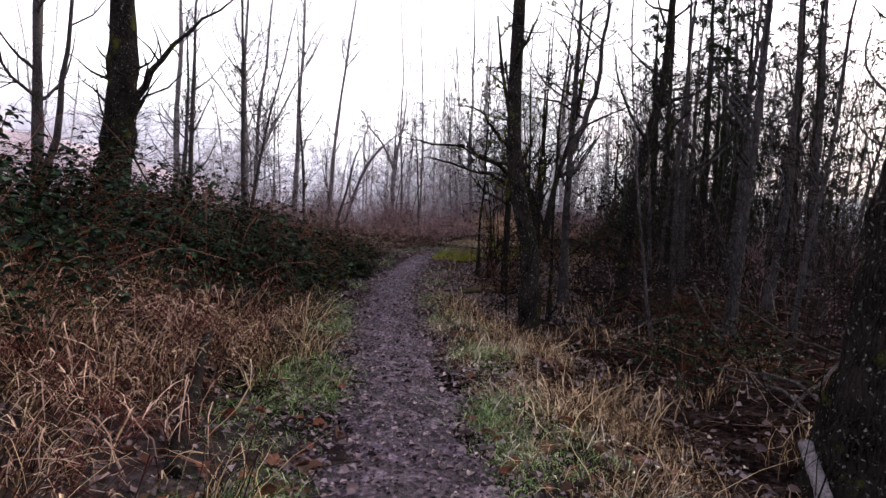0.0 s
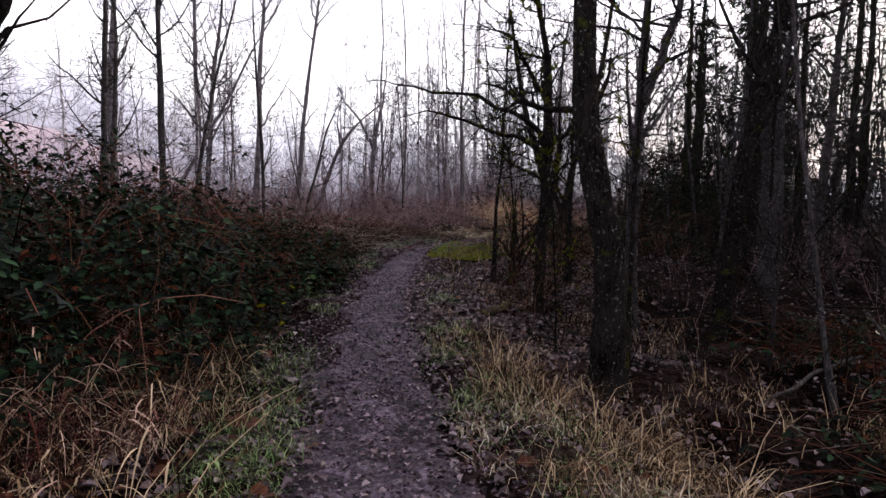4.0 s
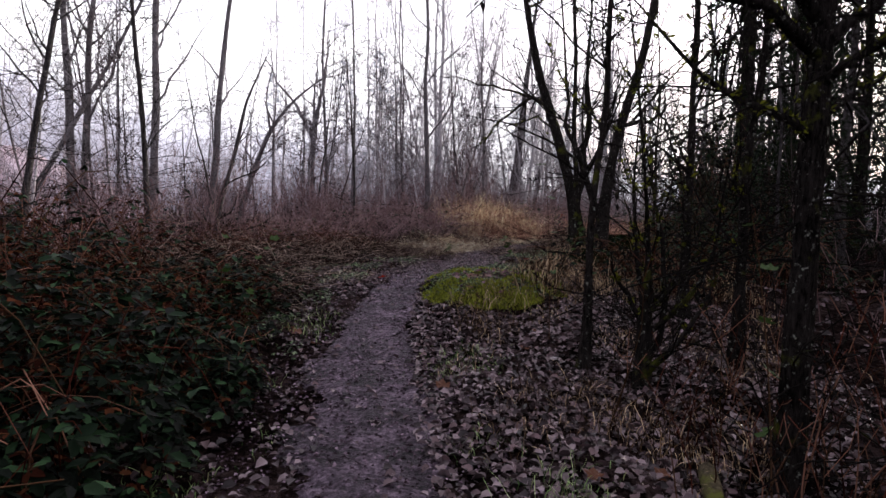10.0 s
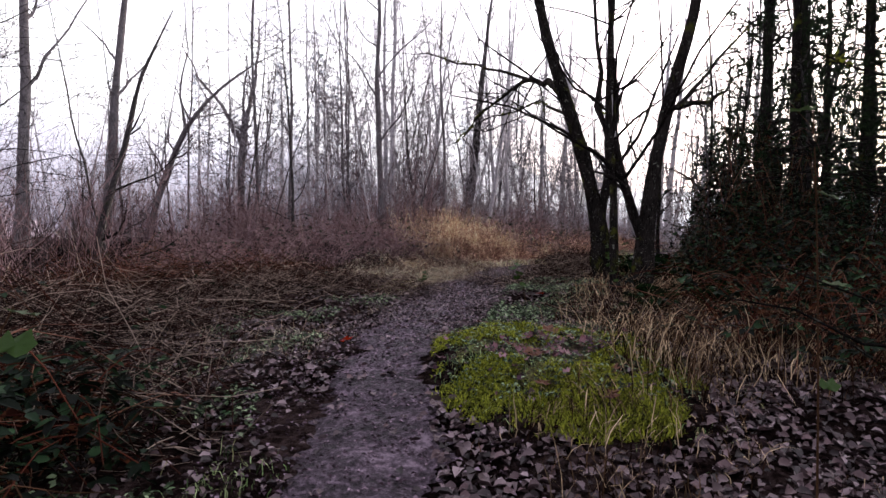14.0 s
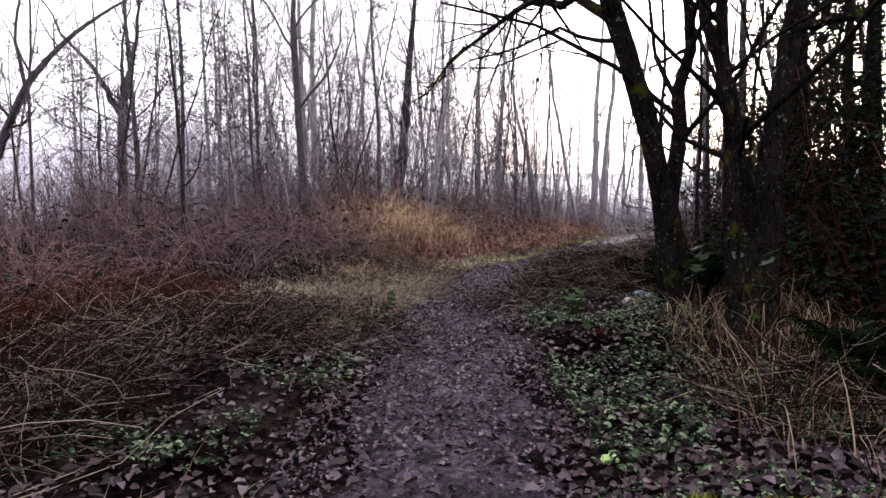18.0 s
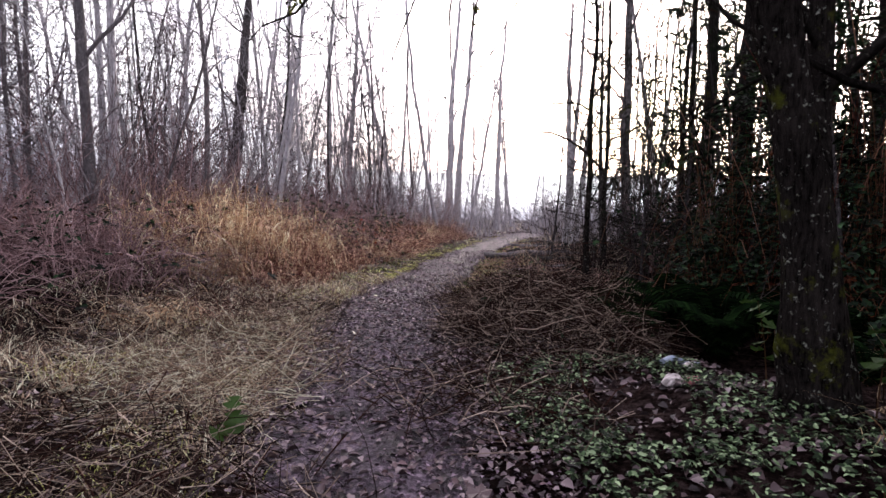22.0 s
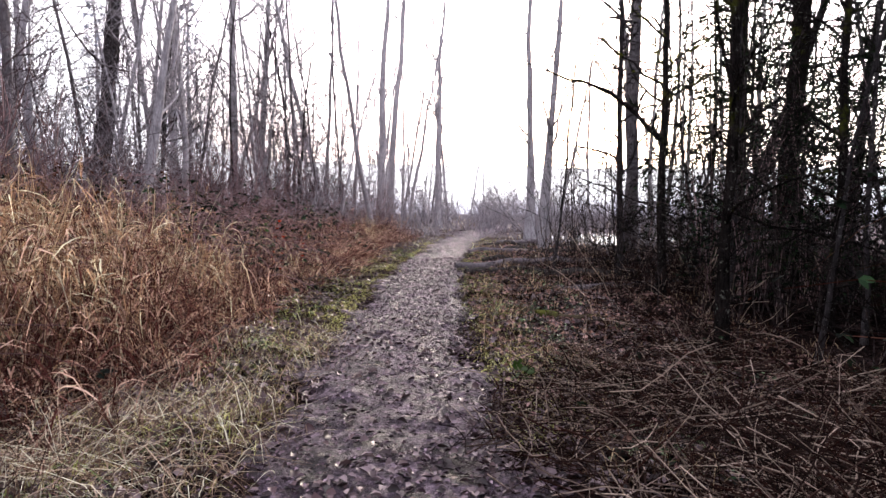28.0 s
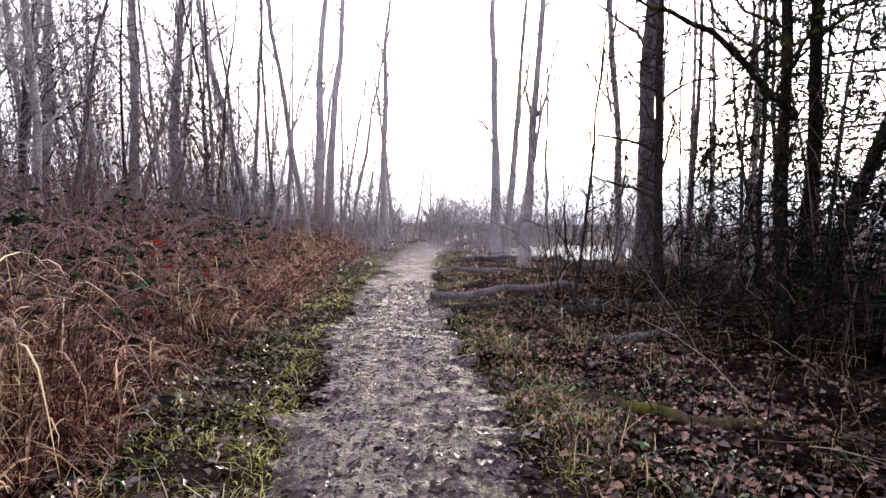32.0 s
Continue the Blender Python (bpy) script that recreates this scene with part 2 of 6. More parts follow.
M_GREEN = foliage("green_grass", [(0.014, 0.022, 0.011), (0.055, 0.09, 0.04), (0.16, 0.24, 0.11), (0.4, 0.48, 0.28), (0.04, 0.065, 0.03), (0.22, 0.22, 0.13)], 0.5, 0.35)
M_DRY = foliage("dry_grass", [(0.014, 0.008, 0.006), (0.045, 0.028, 0.019), (0.15, 0.1, 0.066), (0.56, 0.45, 0.33), (0.034, 0.019, 0.014), (0.014, 0.008, 0.007), (0.02, 0.012, 0.009)], 0.65, 0.3)
M_STRAW = foliage("flattened_straw", [(0.03, 0.02, 0.018), (0.12, 0.085, 0.07), (0.38, 0.3, 0.24), (0.74, 0.63, 0.51), (0.09, 0.058, 0.048), (0.2, 0.15, 0.115), (0.035, 0.023, 0.02)], 0.6, 0.25)
M_TAN = foliage("tan_tall_grass", [(0.07, 0.045, 0.034), (0.27, 0.19, 0.135), (0.52, 0.4, 0.29), (0.78, 0.66, 0.5), (0.14, 0.084, 0.064), (0.34, 0.235, 0.17), (0.09, 0.055, 0.043)], 0.6, 0.5)
M_REDGRASS = foliage("russet_grass", [(0.016, 0.007, 0.007), (0.065, 0.028, 0.026), (0.2, 0.11, 0.095), (0.58, 0.44, 0.37), (0.036, 0.014, 0.014), (0.1, 0.043, 0.039), (0.018, 0.008, 0.008)], 0.6, 0.35)
M_LITTER = foliage("fallen_leaves", [(0.014, 0.01, 0.011), (0.034, 0.025, 0.028), (0.11, 0.082, 0.09), (0.22, 0.18, 0.19), (0.08, 0.055, 0.06), (0.03, 0.022, 0.025), (0.13, 0.09, 0.096), (0.055, 0.04, 0.044)], 0.5, 0.08, 0.2)
M_CRUMB = foliage("trodden_leaf_bits", [(0.01, 0.007, 0.009), (0.05, 0.036, 0.045), (0.12, 0.09, 0.112), (0.25, 0.2, 0.235), (0.018, 0.012, 0.016), (0.03, 0.02, 0.024), (0.06, 0.042, 0.055)], 0.75, 0.05, 0.02)
M_PINKLEAF = foliage("bleached_leaf", [(0.06, 0.036, 0.036), (0.2, 0.13, 0.125), (0.4, 0.29, 0.27), (0.12, 0.066, 0.062), (0.3, 0.2, 0.17), (0.03, 0.02, 0.02)], 0.7, 0.15, 0.05)
M_PLUM = foliage("plum_brown_leaf", [(0.02, 0.011, 0.016), (0.06, 0.03, 0.042), (0.12, 0.062, 0.075), (0.2, 0.13, 0.14), (0.1, 0.04, 0.036)], 0.55, 0.1, 0.1)
M_PALEGREEN = foliage("winter_verge_grass", [(0.06, 0.062, 0.022), (0.26, 0.28, 0.11), (0.5, 0.53, 0.24), (0.72, 0.7, 0.42), (0.36, 0.29, 0.17), (0.13, 0.13, 0.05)], 0.55, 0.4)
M_VERGE = foliage("low_mossy_verge", [(0.06, 0.055, 0.025), (0.17, 0.165, 0.075), (0.32, 0.31, 0.16), (0.16, 0.125, 0.08), (0.1, 0.075, 0.05), (0.05, 0.036, 0.025)], 0.8, 0.25)
M_REDLEAF = foliage("red_brown_leaf", [(0.04, 0.016, 0.012), (0.13, 0.05, 0.035), (0.09, 0.05, 0.035), (0.05, 0.03, 0.022)], 0.5, 0.2, 0.08)
M_YELLOW = foliage("yellow_green_leaf", [(0.09, 0.11, 0.02), (0.14, 0.14, 0.025)], 0.5, 0.4)
M_BIGLEAF = foliage("broad_green_leaf", [(0.012, 0.03, 0.012), (0.03, 0.06, 0.02), (0.07, 0.1, 0.02)], 0.45, 0.3, 0.06)
M_REDLIVE = foliage("crimson_leaf", [(0.13, 0.015, 0.014), (0.2, 0.035, 0.02)], 0.45, 0.3)
M_MOSS = foliage("moss", [(0.035, 0.04, 0.012), (0.125, 0.14, 0.035), (0.27, 0.29, 0.075), (0.075, 0.088, 0.022)], 0.85, 0.2, 0.05)
M_BARKMOSS = foliage("branch_moss", [(0.012, 0.014, 0.004), (0.045, 0.052, 0.012), (0.16, 0.17, 0.04), (0.025, 0.027, 0.007)], 0.9, 0.2)
M_STEM = bark("grey_brown_stems", (0.014, 0.011, 0.011), (0.075, 0.06, 0.06), (0.2, 0.19, 0.18), (0.03, 0.036, 0.01), 0.62)
M_SOIL = earth("forest_soil", [(0.42, (0.002, 0.0013, 0.0013)), (0.5, (0.01, 0.0066, 0.0062)), (0.6, (0.05, 0.034, 0.033))], 0.9, 14, 0.8, 1.0, 0.06, outer_tone=((6, 24, 0), 20, 30, (0.16, 0.14, 0.145)))
M_MUD = earth("trodden_mud", [(0.42, (0.008, 0.0055, 0.0075)), (0.49, (0.05, 0.036, 0.049)), (0.55, (0.12, 0.088, 0.118)), (0.62, (0.26, 0.2, 0.252))], 3.2, 22, 0.85, 1.0, 0.05, 0.15, 0.62)
M_MOSSGROUND = earth("moss_turf", [(0.42, (0.02, 0.015, 0.013)), (0.5, (0.055, 0.05, 0.022)), (0.6, (0.17, 0.18, 0.05))], 2.4, 22, 0.95, 0.9, 0.03, 0.03)
M_LOG = bark("weathered_log", (0.012, 0.01, 0.0095), (0.085, 0.075, 0.073), (0.24, 0.24, 0.22), (0.05, 0.06, 0.015), 0.6)
M_PALELOG = bark("stripped_log", (0.04, 0.035, 0.038), (0.24, 0.215, 0.235), (0.22, 0.21, 0.23), None)
M_MOSSLOG = bark("moss_covered_log", (0.02, 0.016, 0.011), (0.1, 0.082, 0.055), None, (0.1, 0.105, 0.028), 0.5)
M_FENCE = plain("fence_wood", (0.16, 0.14, 0.15), 0.9)
M_PLASTIC = plain("dirty_white_plastic", (0.34, 0.3, 0.3), 0.4)
M_BLUEPLASTIC = plain("pale_blue_plastic", (0.22, 0.26, 0.34), 0.35)
M_PINK = plain("faded_pink_plastic", (0.5, 0.16, 0.2), 0.4)
M_LIME = plain("lime_plastic", (0.45, 0.7, 0.2), 0.4)

m_w, nt_w, b_w = blank("still_water")
b_w.inputs["Base Color"].default_value = (0.02, 0.02, 0.018, 1)
b_w.inputs["Roughness"].default_value = 0.05
b_w.inputs["Specular IOR Level"].default_value = 0.9
bump_on(nt_w, b_w, noise_of(nt_w, nt_w.nodes.new("ShaderNodeNewGeometry").outputs["Position"], 5, 2), 0.06, 0.01)
M_WATER = m_w


# ---- mesh tools ----
class Geo:
    """Gathers vertices and faces from arrays."""

    def __init__(self):
        self.v, self.q, self.t, self.n = [], [], [], 0

    def add(self, v, quads=None, tris=None):
        v = np.asarray(v, dtype=np.float64).reshape(-1, 3)
        if quads is not None and len(quads):
            self.q.append(np.asarray(quads, dtype=np.int64).reshape(-1, 4) + self.n)
        if tris is not None and len(tris):
            self.t.append(np.asarray(tris, dtype=np.int64).reshape(-1, 3) + self.n)
        self.v.append(v)
        self.n += len(v)

    def mesh(self, name, material, smooth=True):
        me = bpy.data.meshes.new(name)
        v = np.concatenate(self.v) if self.v else np.zeros((0, 3))
        q = np.concatenate(self.q) if self.q else np.zeros((0, 4), dtype=np.int64)
        t = np.concatenate(self.t) if self.t else np.zeros((0, 3), dtype=np.int64)
        me.vertices.add(len(v))
        me.vertices.foreach_set("co", v.astype(np.float32).ravel())
        me.loops.add(len(q) * 4 + len(t) * 3)
        me.polygons.add(len(q) + len(t))
        me.loops.foreach_set("vertex_index", np.concatenate([q.ravel(), t.ravel()]).astype(np.int32))
        start = np.concatenate([np.arange(len(q)) * 4, len(q) * 4 + np.arange(len(t)) * 3])
        me.polygons.foreach_set("loop_start", start.astype(np.int32))
        me.polygons.foreach_set("use_smooth", np.full(len(q) + len(t), smooth))
        me.update(calc_edges=True)
        me.validate()
        me.materials.append(material)
        return me


def part(name, geo, material, parent=None, label="", smooth=True, kind=""):
    me = geo.mesh(name, material, smooth) if isinstance(geo, Geo) else geo
    ob = new(name, me)
    ob.parent = parent
    if label:
        tagged(ob, label)
    if kind:
        tagged(ob, kind=kind)
    return ob


def thing(name, at, label, category, group="", kind=""):
    ob = new(name)
    ob.location = at
    ob.empty_display_size = 0.2
    return tagged(ob, label, category, group, kind)


def unit(a):
    return a / np.maximum(np.linalg.norm(a, axis=-1, keepdims=True), 1e-9)


def tubes(geo, P, R, k=6, caps=False):
    """Tubes along P (m, n, 3) of radius R (m, n)."""
    P, R = np.asarray(P, float), np.asarray(R, float)
    if P.ndim == 2:
        P, R = P[None], R[None]
    m, n = P.shape[:2]
    T = unit(np.gradient(P, axis=1))
    mean = unit(P[:, -1] - P[:, 0])
    ref = np.zeros((m, 3))
    ref[np.arange(m), np.argmin(np.abs(mean), axis=1)] = 1
    N = unit(np.cross(T, ref[:, None, :]))
    B = np.cross(T, N)
    a = np.arange(k) * 2 * np.pi / k
    ring = P[:, :, None] + R[:, :, None, None] * (np.cos(a)[:, None] * N[:, :, None] + np.sin(a)[:, None] * B[:, :, None])
    idx = np.arange(m * n * k).reshape(m, n, k)
    nxt = np.roll(idx, -1, axis=2)
    quads = np.stack([idx[:, :-1], nxt[:, :-1], nxt[:, 1:], idx[:, 1:]], axis=-1).reshape(-1, 4)
    geo.add(ring, quads)
    if caps:
        for end in (0, n - 1):
            c = P[:, end]
            v = np.concatenate([ring[:, end], c[:, None]], axis=1)
            i = np.arange(m)[:, None] * (k + 1)
            j = np.arange(k)[None]
            tri = np.stack([i + j, i + (j + 1) % k, i + k + 0 * j], axis=-1)
            geo.add(v, tris=tri if end else tri[..., ::-1])


def ribbons(geo, P, W, side):
    """Flat blades along P (m, n, 3), W (m, n) wide, side (m, 3)."""
    m, n = P.shape[:2]
    off = side[:, None] * W[..., None] * 0.5
    v = np.stack([P - off, P + off], axis=2)
    idx = np.arange(m * n * 2).reshape(m, n, 2)
    quads = np.stack([idx[:, :-1, 0], idx[:, :-1, 1], idx[:, 1:, 1], idx[:, 1:, 0]], axis=-1).reshape(-1, 4)
    geo.add(v, quads)


LEAF_V = np.array([(0, 0, 0), (0.35, 0.27, 0.07), (0.75, 0.2, 0.04), (1, 0, -0.08), (0.75, -0.2, 0.04), (0.35, -0.27, 0.07)])
LEAF_T = np.array([(0, 2, 1), (0, 3, 2), (0, 4, 3), (0, 5, 4)])
KITE_V = np.array([(0, 0, 0), (0.5, 0.24, 0.08), (1, 0, -0.04), (0.5, -0.24, 0.08)])
KITE_T = np.array([(0, 2, 1), (0, 3, 2)])
# broad lobed leaf, five points
LOBE_V = np.array([(0.45, 0, 0.03)] + [(0.45 - 0.45 * math.cos(radians(a)) + 0 * r, r * 1.0, 0.1 * (i % 2)) for i, (a, r) in enumerate([(0, 0.02), (50, 0.42), (70, 0.22), (110, 0.5), (130, 0.24), (180, 0.0)])]
                  + [(0.45 - 0.45 * math.cos(radians(a)), -r, 0.1 * (i % 2)) for i, (a, r) in enumerate([(130, 0.24), (110, 0.5), (70, 0.22), (50, 0.42)])])
LOBE_T = np.array([(0, i, i % 10 + 1) for i in range(1, 11)])


def stamp(geo, V, T, C, X, Z, S):
    """Copies of a small leaf V, T at C (m, 3), lying along X with its face to Z, S long."""
    X = unit(X)
    Y = unit(np.cross(Z, X))
    Z = np.cross(X, Y)
    S = np.asarray(S, float)
    v = C[:, None] + S[:, None, None] * (V[None, :, :1] * X[:, None] + V[None, :, 1:2] * Y[:, None] + V[None, :, 2:] * Z[:, None])
    m, k = len(C), len(V)
    geo.add(v, tris=(np.arange(m) * k)[:, None, None] + T[None])


rng = np.random.default_rng(7)


def rnd(a, b, *shape):
    return rng.uniform(a, b, shape if shape else None)


def ball(n):
    return unit(rng.normal(size=(n, 3)))


# ---- the lie of the land ----
TRACK = np.array([(0.2, -30), (0.1, -6), (-0.05, 0), (-0.1, 3.7), (-0.5, 7.5), (-0.95, 11), (-1.15, 15), (-1.05, 18.4), (-0.75, 21), (-0.2, 23), (0.75, 25.2),
                  (2.0, 28), (3.72, 30.98), (5.2, 32.8), (6.84, 34.56), (9.74, 37.76), (14.3, 42.0), (20.6, 47.4), (28, 52.5), (45, 62), (70, 76)])
_s = np.concatenate([[0], np.cumsum(np.hypot(*np.diff(TRACK, axis=0).T))])
_fine = np.linspace(0, _s[-1], 900)
LINE = np.stack([np.interp(_fine, _s, TRACK[:, 0]), np.interp(_fine, _s, TRACK[:, 1])], axis=1)
for _ in range(6):
    LINE[5:-5] = (LINE[3:-7] + LINE[4:-6] + LINE[5:-5] + LINE[6:-4] + LINE[7:-3]) / 5
LINE_T = unit(np.gradient(LINE, axis=0))


def smooth(u):
    u = np.clip(u, 0, 1)
    return u * u * (3 - 2 * u)


def off_path(x, y):
    """Signed distance from the path's middle: right of it is positive."""
    x, y = np.asarray(x, float).ravel(), np.asarray(y, float).ravel()
    out = np.empty(len(x))
    for a in range(0, len(x), 4000):
        d2 = (x[a:a + 4000, None] - LINE[None, ::2, 0]) ** 2 + (y[a:a + 4000, None] - LINE[None, ::2, 1]) ** 2
        i = np.argmin(d2, axis=1) * 2
        dx, dy = x[a:a + 4000] - LINE[i, 0], y[a:a + 4000] - LINE[i, 1]
        side = dx * LINE_T[i, 1] - dy * LINE_T[i, 0]
        out[a:a + 4000] = np.sign(side) * np.sqrt(d2[np.arange(len(i)), i // 2])
    return out


def gz(x, y, d=None):
    """Height of the ground."""
    x, y = np.asarray(x, float), np.asarray(y, float)
    sh = x.shape
    d = off_path(x, y).reshape(sh) if d is None else d
    z = 0.3 * smooth((y - 17) / 4.5) - 0.2 * smooth((x - 4) / 5)
    z = z - 0.47 * smooth((d - 1.0) / 1.7) * (1 - smooth((y - 13.5) / 3.5))           # ditch to the right
    z = z + 0.75 * smooth((-d - 1.2) / 3.2) * (1 - smooth((y - 12) / 7))              # bank to the left
    z = z + 0.28 * np.exp(-(((x - 0.85) / 1.1) ** 2 + ((y - 21.0) / 1.55) ** 2) ** 1.5)  # moss mound
    z = z + 0.5 * smooth((-d - 1.7) / 3) * smooth((y - 31) / 4) * (1 - smooth((y - 42) / 6))
    z = z + 0.25 * np.exp(-(((x - 4.1) / 1.1) ** 2 + ((y - 25.9) / 1.0) ** 2))          # root mound of the maples
    near = smooth((np.abs(d) - 0.5) / 0.6)
    b = 0.035 * np.sin(2.1 * x + 1.3 * y) + 0.03 * np.sin(3.7 * x - 2.9 * y + 1) + 0.02 * np.sin(7.3 * x + 5.1 * y + 2) + 0.012 * np.sin(13 * x - 11 * y)
    z = z + b * near - 0.03 * (1 - near)
    z = z - 0.22 * np.exp(-(((x - 27.0) / 4.6) ** 2 + ((y - 45.0) / 3.0) ** 2) ** 2)       # pool
    return z


def gz1(x, y):
    return float(gz(np.array([x]), np.array([y]))[0])


def axis(lo, a, b, hi, step):
    core = np.arange(a, b + step, step)
    left, right, s = [], [], step
    p = a
    while p > lo:
        s *= 1.22
        p -= s
        left.append(p)
    p, s = core[-1], step
    while p < hi:
        s *= 1.22
        p += s
        right.append(p)
    return np.array(left[::-1] + list(core) + right)


gx, gy = axis(-900, -5, 13, 900, 0.13), axis(-900, 0, 43, 900, 0.13)
GX, GY = np.meshgrid(gx, gy)
GZ = gz(GX, GY)
fade = smooth((np.hypot(GX - 5, GY - 25) - 60) / 60)
GZ = GZ * (1 - fade)
g = Geo()
ni, nj = GX.shape
idx = np.arange(ni * nj).reshape(ni, nj)
g.add(np.stack([GX, GY, GZ], axis=-1), np.stack([idx[:-1, :-1], idx[:-1, 1:], idx[1:, 1:], idx[1:, :-1]], axis=-1))
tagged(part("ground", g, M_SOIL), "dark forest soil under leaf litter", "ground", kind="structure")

def clods(x, y, s, seed=0.0):
    """Smooth random lumps, s to the metre."""
    def lattice(i, j):
        v = np.sin(i * 127.1 + j * 311.7 + seed) * 43758.5453
        return v - np.floor(v)
    i, j = np.floor(x * s), np.floor(y * s)
    u, w = smooth(x * s - i), smooth(y * s - j)
    return (lattice(i, j) * (1 - u) + lattice(i + 1, j) * u) * (1 - w) + (lattice(i, j + 1) * (1 - u) + lattice(i + 1, j + 1) * u) * w - 0.5


# trodden path: a ribbon that dips under the soil at its ragged edges
n0, n1, cols = 60, 700, 43
L, T2 = LINE[n0:n1], LINE_T[n0:n1]
rep = np.linspace(0, len(L) - 1, (len(L) - 1) * 5 + 1)
L = np.stack([np.interp(rep, np.arange(len(L)), L[:, i]) for i in (0, 1)], axis=1)
T2 = np.stack([np.interp(rep, np.arange(len(T2)), T2[:, i]) for i in (0, 1)], axis=1)
half = 0.64 - 0.14 * smooth((L[:, 1] - 17) / 1.5) * smooth((23.5 - L[:, 1]) / 1.5) + 0.14 * smooth((L[:, 1] - 22) / 6) + 0.14 * smooth((L[:, 1] - 30) / 5)
w = np.linspace(-1, 1, cols)
ragL = half + 0.3 * clods(L[:, 0], L[:, 1], 1.3, 5.0) + 0.2 * clods(L[:, 0], L[:, 1], 4.0, 6.0) + 0.05 * np.sin(rep * 0.21) + 0.07 * np.sin(rep * 0.55 + 1) + 0.05 * np.sin(rep * 0.11) + rng.normal(0, 0.035, len(rep))
ragR = half + 0.3 * clods(L[:, 0], L[:, 1], 1.3, 7.0) + 0.2 * clods(L[:, 0], L[:, 1], 4.0, 8.0) + 0.05 * np.sin(rep * 0.18 + 2) + 0.07 * np.sin(rep * 0.47) + 0.05 * np.sin(rep * 0.13 + 1) + rng.normal(0, 0.035, len(rep))
off = np.where(w[None] < 0, w[None] * ragL[:, None], w[None] * ragR[:, None])
PX, PY = L[:, :1] + T2[:, 1:] * off, L[:, 1:] - T2[:, :1] * off
PZ = gz(PX, PY) + 0.035 - 0.09 * np.abs(w[None]) ** 4
PZ = PZ + 0.024 * clods(PX, PY, 3.1, 1.0) + 0.026 * clods(PX, PY, 7.3, 2.0) + 0.02 * clods(PX, PY, 14.0, 3.0) + rng.normal(0, 0.002, PX.shape)
g = Geo()
ni, nj = PX.shape
idx = np.arange(ni * nj).reshape(ni, nj)
g.add(np.stack([PX, PY, PZ], axis=-1), np.stack([idx[:-1, :-1], idx[:-1, 1:], idx[1:, 1:], idx[1:, :-1]], axis=-1))
tagged(part("path", g, M_MUD), "trodden purple-brown mud footpath strewn with leaves", "path", kind="structure")


# ---- trees ----
def along(P, f):
    """Points and tangents at the fractions f of the one line P (n, 3)."""
    n = len(P) - 1
    s = np.clip(f, 0, 0.999) * n
    i = s.astype(int)
    u = (s - i)[:, None]
    return P[i] * (1 - u) + P[i + 1] * u, unit(P[i + 1] - P[i])


def shoot(start, direction, length, n, wander, rise):
    """Wandering shoots: (m, n, 3)."""
    m = len(start)
    step = (length / (n - 1))[:, None]
    P, d, p = [start], unit(direction), start
    for _ in range(n - 1):
        d = unit(d + rng.normal(0, wander, (m, 3)) + np.array([0, 0, rise]))
        p = p + d * step
        P.append(p)
    return np.stack(P, axis=1)


def sprout(P, R, count, f0, length, spread, rise, n, wander, thin=0.5, tip=0.25):
    """Shoots from the lines P (m, n, 3) with radii R: new lines and radii."""
    m, k = P.shape[:2]
    which = rng.integers(0, m, count)
    f = f0 + (0.98 - f0) * rng.random(count) ** 0.8
    s = f * (k - 1)
    i = np.minimum(s.astype(int), k - 2)
    u = (s - i)[:, None]
    start = P[which, i] * (1 - u) + P[which, i + 1] * u
    tan = unit(P[which, i + 1] - P[which, i])
    r0 = np.minimum((R[which, i] * (1 - u[:, 0]) + R[which, i + 1] * u[:, 0]) * thin, 0.05)
    side = rng.normal(size=(count, 3))
    side = unit(side - tan * np.sum(side * tan, axis=1, keepdims=True))
    size = np.linalg.norm(P[which, -1] - P[which, 0], axis=1)
    ln = length * size * (1.15 - 0.75 * f) * rng.uniform(0.5, 1.3, count)
    Q = shoot(start, side * spread + tan * (1 - spread) + np.array([0, 0, rise * 0.5]), ln, n, wander, rise * 0.15)
    rr = r0[:, None] * np.linspace(1, tip, n)[None]
    return Q, rr


def buds(geo, P, count, size):
    m, n = P.shape[:2]
    a, b = rng.integers(0, m, count), rng.integers(1, n, count)
    C = P[a, b] + rng.normal(0, size * 0.5, (count, 3))
    stamp(geo, KITE_V, KITE_T, C, ball(count) - np.array([0, 0, 0.6]), ball(count), rng.uniform(0.6, 1.6, count) * size)


def trunk_line(height, r, lean=(0, 0), bow=(0, 0), n=16, jitter=0.02, flare=1.5, tip=0.18):
    u = np.linspace(0, 1, n)
    P = np.stack([lean[0] * height * u + bow[0] * np.sin(np.pi * u), lean[1] * height * u + bow[1] * np.sin(np.pi * u), height * u], axis=1)
    P[2:, :2] += np.cumsum(rng.normal(0, jitter, (n - 2, 2)), axis=0) * height / 10
    R = r * (1 - (1 - tip) * u) * (1 + (flare - 1) * np.exp(-u * height / 0.35))
    return P, R


